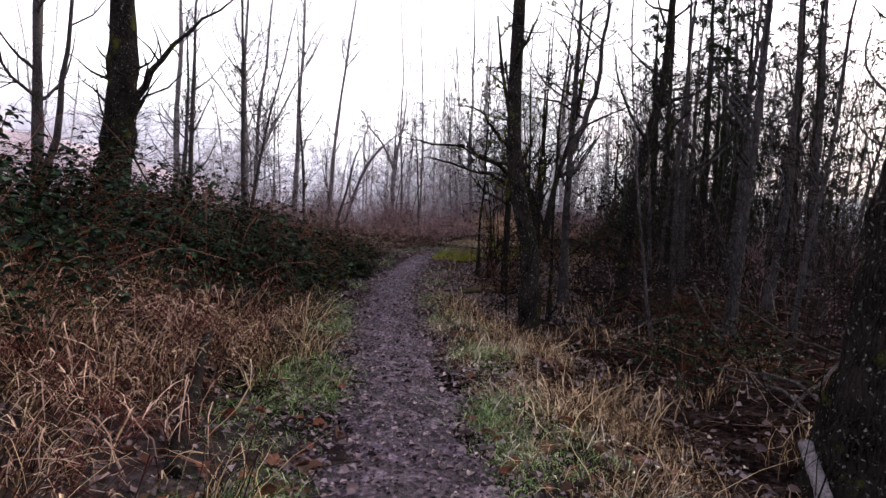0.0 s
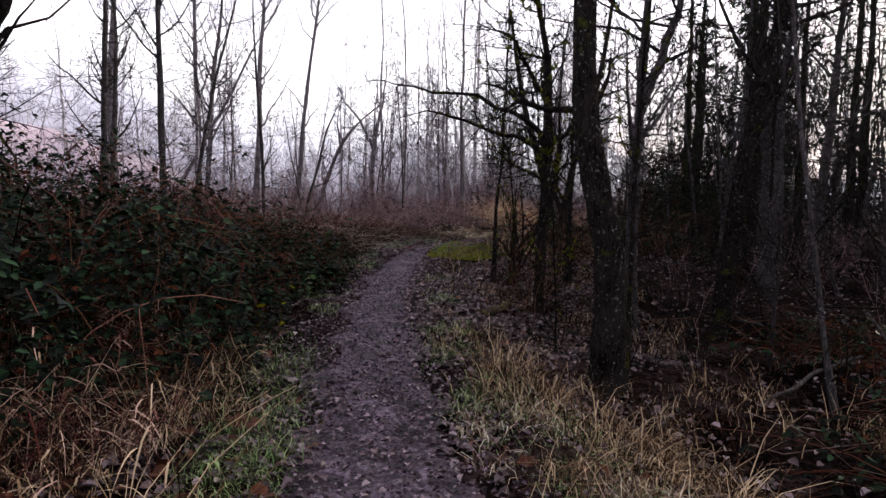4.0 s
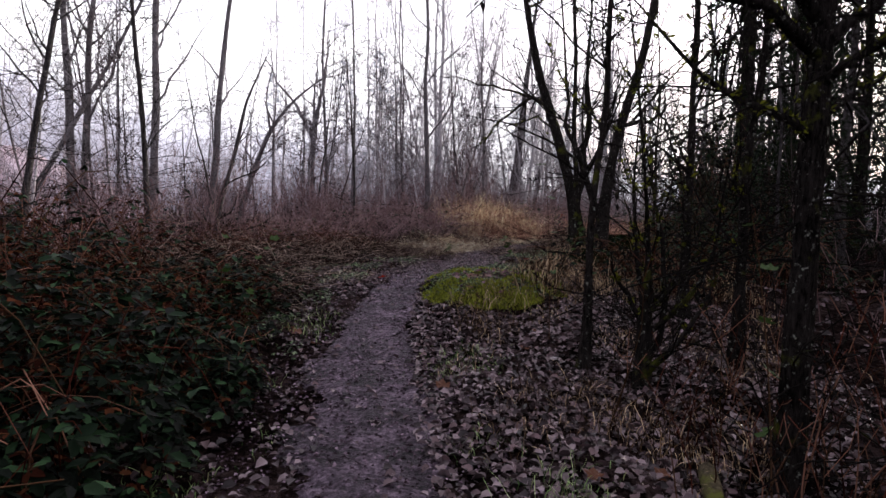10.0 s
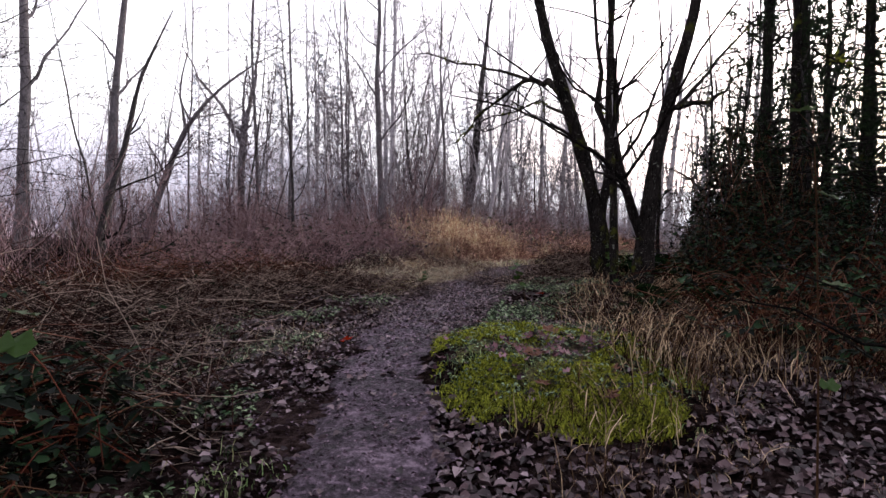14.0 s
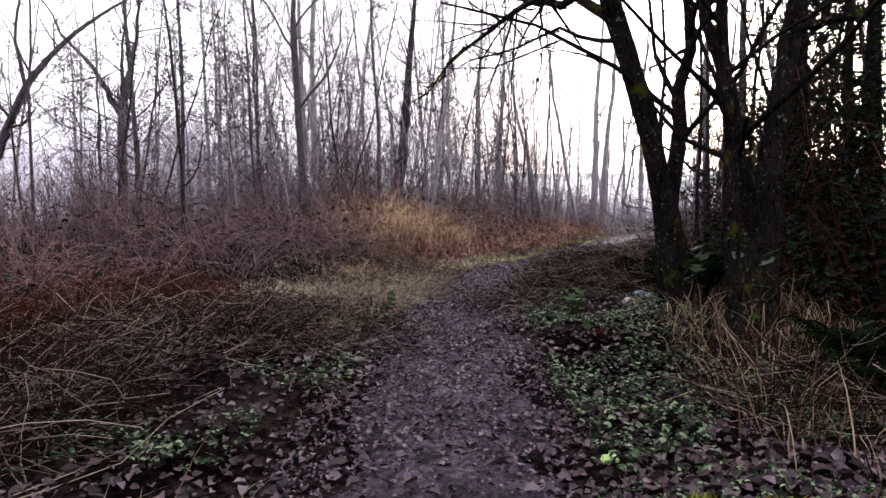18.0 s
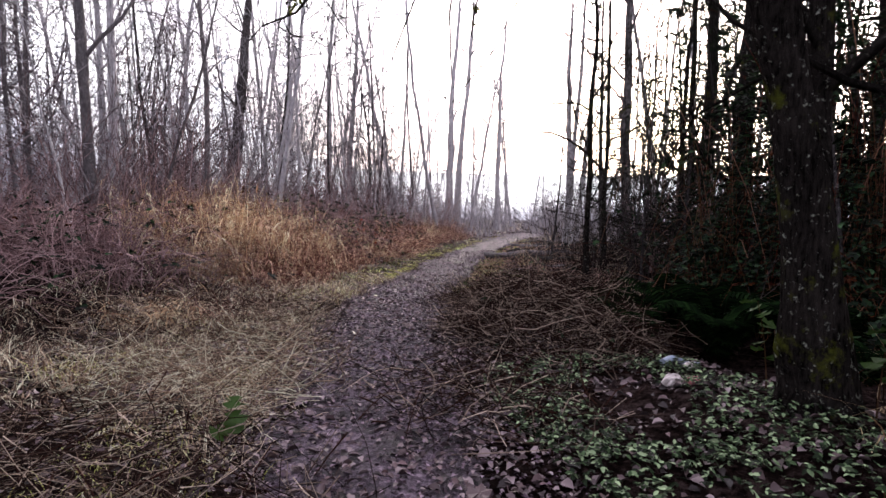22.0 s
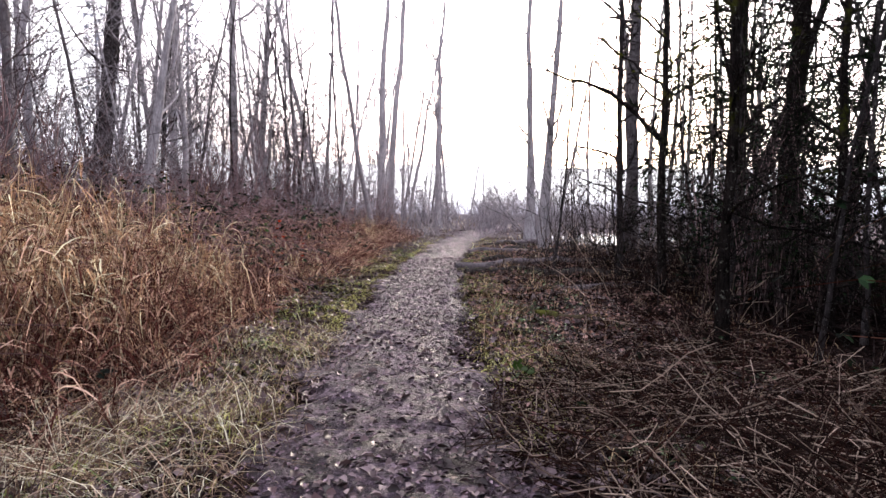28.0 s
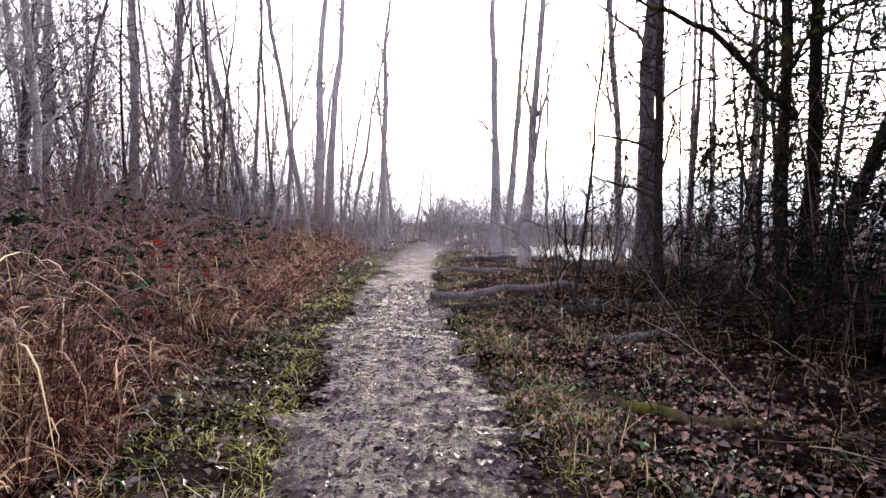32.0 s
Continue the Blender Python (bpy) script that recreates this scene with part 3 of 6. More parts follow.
def build_tree(name, label, P, R, bark_m, twig_m, limbs=14, limb_len=0.3, f0=0.3, rise=0.7, twigs=120, sub=300, k=10, kl=5, at=(0, 0, 0), group="", budn=0, bud=0.03,
               extra=(), single_limbs=0, sink=0.25, spread=0.75, low=0, low_len=1.0, thick=0.0034, moss=0):
    """A bare tree: trunk, limbs and twigs. extra: limbs given as lines (points, first radius)."""
    t = thing(name, at, label, "tree", group)
    P = np.array(P, float)
    P = np.vstack([P[0] - (P[1] - P[0]) / np.linalg.norm(P[1] - P[0]) * sink, P])
    R = np.concatenate([[R[0] * 1.08], R])
    g = Geo()
    fine = np.linspace(0, len(P) - 1, max(len(P), 26 if k > 8 else 12))
    PF = np.stack([np.interp(fine, np.arange(len(P)), P[:, i]) for i in range(3)], axis=1)
    if k > 8:
        PF[1:-1] = (PF[:-2] + 2 * PF[1:-1] + PF[2:]) / 4
    RF = np.interp(fine, np.arange(len(P)), R) * (1 + rng.normal(0, 0.05 if k > 8 else 0.02, len(fine)))
    tubes(g, PF, RF, k)
    v = g.v[0]
    ring = np.repeat(PF, k, axis=0)
    g.v[0] = ring + (v - ring) * (1 + rng.normal(0, 0.06, len(v)))[:, None]
    trunk = part("trunk", g, bark_m, t)
    LP, LR = [], []
    for pts, r in extra:
        pts = np.array(pts, float)
        f = np.linspace(0, len(pts) - 1, 12)
        q = np.stack([np.interp(f, np.arange(len(pts)), pts[:, i]) for i in range(3)], axis=1)
        q[1:-1] += rng.normal(0, 0.025, (10, 3))
        rr = r * np.linspace(1, 0.1, 12)
        q[2:-1] += np.cumsum(rng.normal(0, 0.045, (9, 3)), axis=0)
        g = Geo()
        tubes(g, q, rr, 8)
        part("limb", g, bark_m, t)
        s = np.linspace(0, 11, 9)
        LP.append(np.stack([np.interp(s, np.arange(12), q[:, i]) for i in range(3)], axis=1)[None])
        LR.append(np.interp(s, np.arange(12), rr)[None])
    if limbs:
        Q, QR = sprout(PF[None], RF[None], limbs, f0, limb_len, spread, rise, 9, 0.17, 0.42, 0.12)
        for i in range(min(limbs, single_limbs)):
            g = Geo()
            tubes(g, Q[i], QR[i], 6)
            part("limb", g, bark_m, t)
        if limbs > single_limbs:
            g = Geo()
            tubes(g, Q[single_limbs:], QR[single_limbs:], kl)
            part("branch_spray", g, twig_m, t, kind="stuff")
        LP.append(Q)
        LR.append(QR)
    LP, LR = np.concatenate(LP), np.concatenate(LR)
    if moss:
        g = Geo()
        i, j, w = rng.integers(0, len(LP), moss), rng.integers(0, 6, moss), rng.random(moss)[:, None]
        C = LP[i, j] * (1 - w) + LP[i, j + 1] * w
        m = moss * 16
        C = np.repeat(C, 16, axis=0) + ball(m) * 0.03 * rng.random((m, 1)) + np.array([0, 0, 0.008])
        stamp(g, np.array([(0, 0, 0), (0.5, 0.2, 0.04), (1, 0, -0.05), (0.5, -0.2, 0.04)]), np.array([(0, 2, 1), (0, 3, 2)]), C, ball(m), ball(m), rng.uniform(0.02, 0.06, m))
        part("moss", g, M_BARKMOSS, trunk, "clumps of green moss", kind="stuff")
    if twigs:
        g = Geo()
        Q, QR = sprout(LP, LR, twigs, 0.12, 0.5, 0.7, rise * 0.6, 4, 0.22, 0.5, 0.3)
        if low:
            m = low
            C, tan = along(PF, 0.05 + min(0.85, 6.0 / np.ptp(PF[:, 2])) * rng.random(m))
            a = rnd(0, 2 * np.pi, m)
            W = shoot(C, np.stack([np.cos(a), np.sin(a), rng.normal(0.25, 0.35, m)], axis=1), low_len * rng.uniform(0.3, 1.7, m), 5, 0.24, 0.02)
            WR = np.maximum(0.008 * rng.uniform(0.5, 1.5, m)[:, None] * np.linspace(1, 0.35, 5)[None], thick)
            tubes(g, W, WR, 3)
            Z, ZR = sprout(W, WR, m * 4, 0.15, 0.5, 0.7, 0.2, 4, 0.25, 0.7, 0.5)
            Q, QR = np.concatenate([Q, Z]), np.concatenate([QR, ZR])
        QR = np.maximum(QR, thick)
        tubes(g, Q, QR, 3)
        if sub:
            S, SR = sprout(Q, QR, sub, 0.1, 0.55, 0.7, rise * 0.4, 3, 0.25, 0.6, 0.4)
            SR = np.maximum(SR, thick * 0.85)
            tubes(g, S, SR, 3)
            if budn:
                buds(g, S, budn, bud)
        part("twig_spray", g, twig_m, t, kind="stuff")
    return t


HAND = []          # places of the hand-placed stems


def stand(x, y):
    HAND.append((x, y))
    return (x, y, gz1(x, y))


# big mossy trunk beside the path, with a swollen bent foot
build_tree("maple_tree", "large dark mossy maple trunk standing beside the path", [(0, 0, 0), (-0.02, 0, 0.7), (-0.05, 0, 1.6), (-0.24, 0.05, 2.3), (-0.42, 0.05, 3.2), (-0.46, 0.1, 4.6), (-0.38, 0.2, 7), (-0.2, 0.3, 10)],
           [0.25, 0.2, 0.18, 0.16, 0.14, 0.125, 0.1, 0.05], M_MAPLE, M_TWIG, limbs=10, f0=0.6, limb_len=0.25, twigs=100, sub=220, k=14, at=stand(1.75, 11.85), low=20, budn=300, single_limbs=99, moss=160)
build_tree("alder_tree", "slender forked grey alder behind the mossy maple", *trunk_line(9, 0.11, (0.02, 0), (0, 0.1)), M_ALDER, M_TWIG, limbs=18, f0=0.28, twigs=170, sub=380, at=stand(2.95, 14.8), low=60, low_len=1.5, thick=0.005, budn=400, single_limbs=99,
           extra=[([(0.08, 0, 3.6), (0.45, 0.1, 4.8), (0.7, 0.2, 7), (0.9, 0.3, 10)], 0.09)])
build_tree("alder_tree", "leaning mossy alder with a crooked stem", [(0, 0, 0), (0.1, 0, 1.2), (0.2, 0, 2.6), (0.5, 0, 4), (0.85, 0.1, 5.2), (1.0, 0.2, 7.5), (1.2, 0.4, 11)], [0.16, 0.125, 0.115, 0.105, 0.095, 0.075, 0.03],
           M_MAPLE, M_TWIG, limbs=14, f0=0.4, twigs=150, sub=350, at=stand(4.1, 14.1), low=60, low_len=1.5, thick=0.005, budn=400, single_limbs=99)
build_tree("crab_apple_tree", "crooked dark tree reaching mossy branches over the path",
           [(0, 0, 0), (0.03, 0, 1.2), (0.05, 0, 2.4), (0.1, 0.02, 3.2), (0.05, 0.1, 4.4), (-0.2, 0.2, 5.6), (-0.35, 0.3, 7)], [0.11, 0.08, 0.07, 0.065, 0.055, 0.04, 0.02], M_MAPLE, M_TWIG, limbs=14, f0=0.3, limb_len=0.26, rise=0.35,
           twigs=230, sub=620, at=stand(1.57, 15.45), low=70, low_len=1.2, thick=0.0045, budn=1800, bud=0.045, single_limbs=99, moss=260,
           extra=[([(0.05, 0, 3.0), (-0.5, -0.1, 3.5), (-1.3, -0.2, 3.75), (-2.2, -0.3, 3.8), (-3.0, -0.3, 3.85)], 0.05), ([(0.05, 0, 2.8), (-0.6, -0.3, 3.1), (-1.3, -0.5, 3.2), (-2.0, -0.6, 3.15), (-2.5, -0.6, 3.2)], 0.045),
                  ([(0.05, 0, 2.8), (0.5, -0.2, 3.3), (0.9, -0.3, 3.7), (1.5, -0.5, 3.8)], 0.045), ([(0.1, 0, 3.3), (-0.3, -0.6, 4.0), (-0.6, -1.2, 4.4), (-1.3, -1.7, 4.55)], 0.05)])
# ivy-hung trunk on the bank
build_tree("maple_tree", "massive dark ivy-hung trunk forking above the brambles", [(-0.25, 0, 0), (-0.12, 0, 1.4), (0.1, 0, 2.6), (0.22, 0, 3.8), (0.3, 0, 5.5), (0.2, 0, 7.5), (0.1, 0, 10)], [0.58, 0.48, 0.41, 0.38, 0.34, 0.28, 0.1],
           M_MAPLE, M_TWIG, limbs=16, f0=0.4, limb_len=0.2, twigs=200, sub=420, k=14, at=stand(-8.75, 16.3), low=60, low_len=1.4, budn=300, single_limbs=99,
           extra=[([(0.2, 0, 2.9), (0.6, -0.1, 4.2), (1.2, -0.2, 5.2), (2.2, -0.3, 6.2), (3.6, -0.4, 7)], 0.14), ([(0.3, -0.2, 3.4), (0.9, -0.3, 2.4), (1.4, -0.4, 1.2), (1.7, -0.4, 0.2)], 0.04)])
build_tree("alder_tree", "twin-stemmed grey alder on the bank", *trunk_line(15, 0.18, (0.02, 0)), M_ALDER, M_TWIG, limbs=16, f0=0.3, twigs=150, sub=300, at=stand(-10.9, 16.6), low=40, single_limbs=99,
           extra=[([(0, 0, 1.2), (0.35, 0, 3), (0.55, 0, 6), (0.7, 0.2, 11)], 0.14)])
# dark near trunk at the start, with its pale exposed root
build_tree("maple_tree", "near-black leaning maple trunk at the ditch edge", [(0, 0, 0), (0.12, 0, 1.0), (0.3, 0.05, 2.0), (0.5, 0.1, 3.2), (0.7, 0.2, 6), (1.0, 0.3, 11)], [0.55, 0.42, 0.38, 0.36, 0.3, 0.1], M_MAPLE, M_TWIG, limbs=5, f0=0.6,
           limb_len=0.2, twigs=60, sub=100, k=14, at=stand(3.55, 4.85), single_limbs=99)

ALDERS = [  # x, y, radius, height, lean x, lean y
    (-8.9, 21.4, 0.14, 15, 0.03, 0), (-5.7, 17.6, 0.1, 13, 0.0, 0), (-8.4, 34.6, 0.19, 17, 0.05, 0), (-6.8, 36.1, 0.17, 17, 0.1, 0), (-14.1, 32.8, 0.26, 17, 0.0, 0), (-8.2, 25.5, 0.1, 12, 0.2, 0.05), (-6.0, 27, 0.09, 13, -0.05, 0),
    (-12, 28, 0.16, 15, 0.03, 0), (-12.6, 34.0, 0.13, 11, 0.5, 0.1), (-11.2, 35.2, 0.2, 16, -0.02, 0), (-11.0, 35.3, 0.17, 16, 0.1, 0), (-0.7, 46.6, 0.11, 13, 0, 0), (2.65, 42.6, 0.17, 18, 0, 0), (1.8, 39.3, 0.15, 17, -0.02, 0), (3.1, 47, 0.16, 17, 0, 0), (9.0, 54.6, 0.46, 18, 0.12, 0),
    (4.8, 41.5, 0.1, 13, -0.04, 0.02), (0.6, 40.5, 0.07, 11, -0.03, 0), (27.5, 61.3, 0.36, 22, 0.01, 0), (28.5, 61.7, 0.34, 22, 0.06, 0), (24.7, 47.0, 0.24, 15, 0.03, 0.02), (25.1, 46.8, 0.18, 14, 0.12, 0.0), (19.4, 42.3, 0.15, 15, 0.02, 0),
    (18.2, 38.5, 0.24, 17, -0.01, 0), (13.9, 53.2, 0.22, 18, 0.04, 0), (10.8, 51.5, 0.16, 17, 0.05, 0), (17, 57, 0.25, 19, 0.02, 0), (28.5, 57, 0.25, 19, 0.03, 0), (10, 25, 0.17, 16, 0.0, 0), (9.6, 20.5, 0.18, 15, 0.05, 0), (7.2, 18.4, 0.13, 14, -0.03, 0),
    (6.1, 16.2, 0.1, 13, 0.04, 0), (8.0, 15.0, 0.14, 14, 0.06, 0), (11.5, 19, 0.17, 15, -0.02, 0), (5.2, 11.0, 0.12, 12, 0.05, 0), (7.0, 9.4, 0.14, 14, 0.02, 0)]
for i, (x, y, r, h, lx, ly) in enumerate(ALDERS):
    # distant alders take bark colours that hold the mist
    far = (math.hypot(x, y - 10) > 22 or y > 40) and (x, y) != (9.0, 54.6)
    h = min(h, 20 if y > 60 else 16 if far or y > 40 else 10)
    build_tree("alder_tree", "tall bare alder paled with painted mist" if far else "slender grey bare alder with thin upward branches", *trunk_line(h, r * 0.82, (lx, ly), (rnd(-0.2, 0.2), 0), jitter=0.03), (M_FAR if y > 42 else M_MID) if far else M_ALDER, (M_FTWIG if y > 42 else M_MTWIG) if far else M_TWIG,
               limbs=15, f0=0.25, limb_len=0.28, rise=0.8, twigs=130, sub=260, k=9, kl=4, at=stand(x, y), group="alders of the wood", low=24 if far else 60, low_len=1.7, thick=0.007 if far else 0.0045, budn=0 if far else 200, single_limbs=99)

# arching sapling over the brambles
build_tree("bent_sapling", "thin bare sapling arching sideways over the brambles", [(0, 0, 0), (0.3, 0, 1.4), (0.75, 0, 2.7), (1.3, 0, 4.0), (2.2, 0, 5.1), (3.3, 0, 6.0), (4.4, 0.2, 6.7)], [0.13, 0.11, 0.095, 0.08, 0.055, 0.03, 0.012], M_MID, M_MTWIG,
           limbs=9, f0=0.25, limb_len=0.28, twigs=60, sub=140, thick=0.008, at=stand(-6.1, 38.2), extra=[([(1.2, 0, 3.8), (1.0, 0.1, 5.2), (1.1, 0.1, 6.6), (0.9, 0.2, 8.5)], 0.05)])
build_tree("alder_tree", "forked alder standing alone, paled with painted mist", [(0, 0, 0), (0.02, 0, 2), (0.0, 0, 3.6), (0.1, 0, 5.0), (0.2, 0, 6.2)], [0.3, 0.22, 0.2, 0.19, 0.17], M_MID, M_MTWIG, limbs=10, f0=0.3, limb_len=0.5, rise=0.3, twigs=160, sub=360, thick=0.011, at=stand(-4.2, 50.5),
           extra=[([(0.1, 0, 5.2), (-0.6, 0, 6.6), (-1.8, 0.1, 8.0), (-3.0, 0.2, 10.5)], 0.15), ([(0.2, 0, 6.0), (0.5, 0, 7.6), (0.9, 0.1, 9.5), (1.1, 0.2, 12)], 0.15), ([(0.15, 0, 5.6), (0.1, 0.3, 8), (0.2, 0.4, 11)], 0.1)])
build_tree("bent_sapling", "dark bare sapling leaning at the clearing edge", [(0, 0, 0), (0.2, 0, 1.2), (0.6, 0, 2.6), (0.9, 0, 4), (1.5, 0.1, 5.4)], [0.09, 0.07, 0.055, 0.04, 0.01], M_ALDER, M_TWIG,
           limbs=8, f0=0.2, limb_len=0.35, twigs=60, sub=90, at=stand(-5.2, 29.5))

# twin mossy maples at the bend
build_tree("maple_tree", "thick leaning mossy maple stem at the bend", [(0, 0, 0), (-0.12, 0.05, 1.0), (-0.36, 0.17, 2.2), (-0.72, 0.35, 3.4), (-1.0, 0.5, 4.4), (-1.25, 0.6, 5.6), (-1.6, 0.8, 8)], [0.24, 0.155, 0.125, 0.112, 0.1, 0.08, 0.04], M_MAPLE, M_TWIG,
           limbs=5, f0=0.68, limb_len=0.26, rise=0.4, twigs=200, sub=460, k=14, thick=0.004, at=stand(4.1, 26.3), budn=300, bud=0.04, single_limbs=99, moss=220,
           extra=[([(-0.7, 0.35, 3.3), (-0.62, 1.3, 3.85), (-0.56, 2.26, 4.05), (-0.8, 3.1, 4.0), (-1.3, 3.8, 3.6), (-1.86, 4.36, 2.9)], 0.075), ([(-0.56, 2.26, 4.05), (-0.1, 2.9, 4.2), (0.28, 3.5, 4.05), (0.33, 3.65, 3.5), (0.42, 3.62, 3.1), (0.2, 3.6, 2.93)], 0.024),
                  ([(-0.62, 0.3, 3.05), (-0.7, 1.4, 3.3), (-0.85, 2.5, 3.45), (-1.2, 3.3, 3.35), (-1.6, 3.9, 3.0)], 0.03), ([(-1.2, 3.5, 3.7), (-1.5, 3.8, 3.1), (-1.75, 4.1, 2.6)], 0.016), ([(-0.56, 2.26, 4.05), (-1.2, 2.9, 4.5), (-2.4, 3.6, 4.9), (-3.6, 4.2, 5.0)], 0.04),
                  ([(-0.1, 0.1, 0.9), (0.12, 0.1, 2.2), (0.14, 0.1, 3.2), (0.1, 0.2, 5), (0.2, 0.3, 8)], 0.11)])
build_tree("maple_tree", "mossy maple stem leaning away at the bend", [(0, 0, 0), (0.06, 0, 1.0), (0.22, 0, 2.2), (0.5, 0.05, 3.3), (0.9, 0.1, 4.5), (1.3, 0.2, 6.5), (1.7, 0.3, 10)], [0.22, 0.14, 0.11, 0.1, 0.09, 0.07, 0.04], M_MAPLE, M_TWIG,
           limbs=9, f0=0.5, limb_len=0.3, rise=0.6, twigs=180, sub=420, k=14, thick=0.004, at=stand(4.2, 25.3), budn=300, bud=0.04, single_limbs=99, moss=220,
           extra=[([(0.02, 0, 0.9), (-0.45, 0, 2.0), (-0.75, 0, 2.8), (-0.95, 0, 4.2), (-1.0, 0.1, 7)], 0.09), ([(0.4, 0, 3.0), (0.9, -0.3, 3.3), (1.4, -0.6, 3.8)], 0.06)])
build_tree("alder_tree", "upright grey stem beside the mossy maples", *trunk_line(9, 0.07, (-0.03, 0.02), jitter=0.05), M_MAPLE, M_TWIG, limbs=10, f0=0.35, twigs=100, sub=200, at=stand(3.55, 24.95), single_limbs=99)
# trees along the second half of the walk
build_tree("alder_tree", "straight dark alder at the thicket edge", *trunk_line(10, 0.06, (-0.02, 0.02), jitter=0.05), M_MAPLE, M_TWIG, limbs=20, f0=0.16, limb_len=0.18, rise=0.4, twigs=200, sub=500, at=stand(9.0, 32.3), low=90, low_len=1.2, thick=0.0035, budn=400, bud=0.04, single_limbs=99)
build_tree("fir_tree", "thick dark trunk behind ferns", *trunk_line(12, 0.2, (0.0, 0.0)), M_MAPLE, M_TWIG, limbs=26, f0=0.12, limb_len=0.16, rise=0.1, twigs=240, sub=600, k=14, at=stand(10.8, 30.4), budn=1400, bud=0.07, single_limbs=99)
build_tree("alder_tree", "crooked dark alder with mossy limbs", *trunk_line(10, 0.07, (-0.04, 0.0), (0.25, 0), jitter=0.05), M_MAPLE, M_TWIG, limbs=22, f0=0.16, limb_len=0.22, rise=0.25, twigs=220, sub=520, at=stand(12.3, 34.6), low=90, low_len=1.2, thick=0.0035, budn=500, bud=0.04, single_limbs=99, moss=220,
           extra=[([(0, 0, 2.5), (-0.5, 0.4, 3.0), (-1.2, 0.9, 3.4), (-2.2, 1.5, 3.6)], 0.05)])
build_tree("alder_tree", "dark alder beside the brushwood", *trunk_line(10, 0.06, (0.03, 0.0), jitter=0.05), M_MAPLE, M_TWIG, limbs=20, f0=0.15, limb_len=0.2, rise=0.4, twigs=200, sub=450, at=stand(11.4, 32.0), low=90, low_len=1.2, thick=0.0035, budn=400, bud=0.04, single_limbs=99)
build_tree("alder_tree", "dark alder beside the brushwood", *trunk_line(10, 0.08, (-0.03, 0.02)), M_ALDER, M_TWIG, limbs=20, f0=0.15, limb_len=0.2, rise=0.4, twigs=200, sub=450, at=stand(15.2, 37.0), low=90, low_len=1.2, thick=0.0035, budn=400, bud=0.04, single_limbs=99)
# stems on the leaf-strewn ground before the bend
for x, y, r, h, lx, lab in ((1.04, 17.7, 0.042, 7, 0.05, "thin dark sapling on leaf litter"),
                            (2.6, 17.6, 0.05, 8, 0.03, "thin dark sapling on leaf litter"), (3.0, 19.4, 0.06, 8, 0.02, "thin dark sapling on leaf litter"), (2.3, 13.0, 0.04, 8, 0.05, "thin dark sapling on leaf litter"), (1.45, 13.4, 0.016, 4, -0.04, "thin dark sapling on leaf litter")):
    build_tree("sapling", lab, *trunk_line(h, r, (lx, 0), jitter=0.03, flare=1.9), M_MAPLE, M_TWIG, limbs=16, f0=0.15, limb_len=0.25, rise=0.5, twigs=110, sub=260, at=stand(x, y), group="saplings beside the path", low=50, low_len=0.7, budn=300, bud=0.035, single_limbs=99, moss=60)

build_tree("sapling", "mossy stump sprouting a spray of thin shoots", [(0, 0, 0), (0.01, 0, 0.35), (0.02, 0.01, 0.8), (0.04, 0.03, 1.2), (-0.05, 0.05, 2.2), (-0.2, 0.1, 3.4)], [0.1, 0.075, 0.06, 0.022, 0.015, 0.006], M_MAPLE, M_TWIG, limbs=22, f0=0.1, limb_len=0.6, rise=1.1,
           twigs=110, sub=260, at=stand(1.32, 17.02), group="saplings beside the path", low=30, low_len=1.2, budn=300, bud=0.035, single_limbs=99, moss=60)

# forest fill: a few grown forms, repeated
def forms(n, name, label, h, r, barkm, twigm, x0, y0, **more):
    made = []
    for i in range(n):
        made.append(build_tree(name, label, *trunk_line(rnd(*h), rnd(*r), (rnd(-0.05, 0.05), rnd(-0.05, 0.05)), (rnd(-0.3, 0.3), rnd(-0.2, 0.2)), n=14, jitter=0.03), barkm, twigm, at=stand(x0 + 2.5 * i, y0), **more))
    return made


# alder form in the bark that has mist painted in
PALE_TALL = forms(5, "alder_tree", "tall bare alder paled with painted mist", (12, 16), (0.07, 0.12), M_FAR, M_FTWIG, -30, 66, limbs=14, f0=0.25, limb_len=0.28, rise=0.8, twigs=130, sub=240, k=8, kl=4, low=18, low_len=1.6, thick=0.0075,
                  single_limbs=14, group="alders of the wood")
DARK_TALL = forms(5, "alder_tree", "slender grey bare alder with many side twigs", (8, 11), (0.045, 0.085), M_ALDER, M_TWIG, 18, 1, limbs=13, f0=0.15, limb_len=0.32, rise=0.6, twigs=130, sub=240, k=8, kl=4, low=36, low_len=1.7, thick=0.0042,
                  single_limbs=13, group="alders of the wood", budn=150, bud=0.04)
THIN = forms(6, "young_alder", "thin bare young alder among crowded stems", (5, 10), (0.025, 0.05), M_ALDER, M_TWIG, 20, 5, limbs=11, f0=0.14, limb_len=0.28, rise=0.55, twigs=80, sub=130, k=6, kl=3, low=18, low_len=1.3, thick=0.0038,
             group="young alders of the thicket", budn=90, bud=0.04)
# mid-distance form whose bark colour carries some mist
MID_THIN = forms(7, "young_alder", "tall thin alder crowding the wood edge, greyed with painted mist", (8, 13), (0.03, 0.07), M_MID, M_MTWIG, 22, 66, limbs=18, f0=0.16, limb_len=0.3, rise=0.6, twigs=120, sub=220, k=6, kl=3, low=28, low_len=1.5, thick=0.005,
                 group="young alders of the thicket")
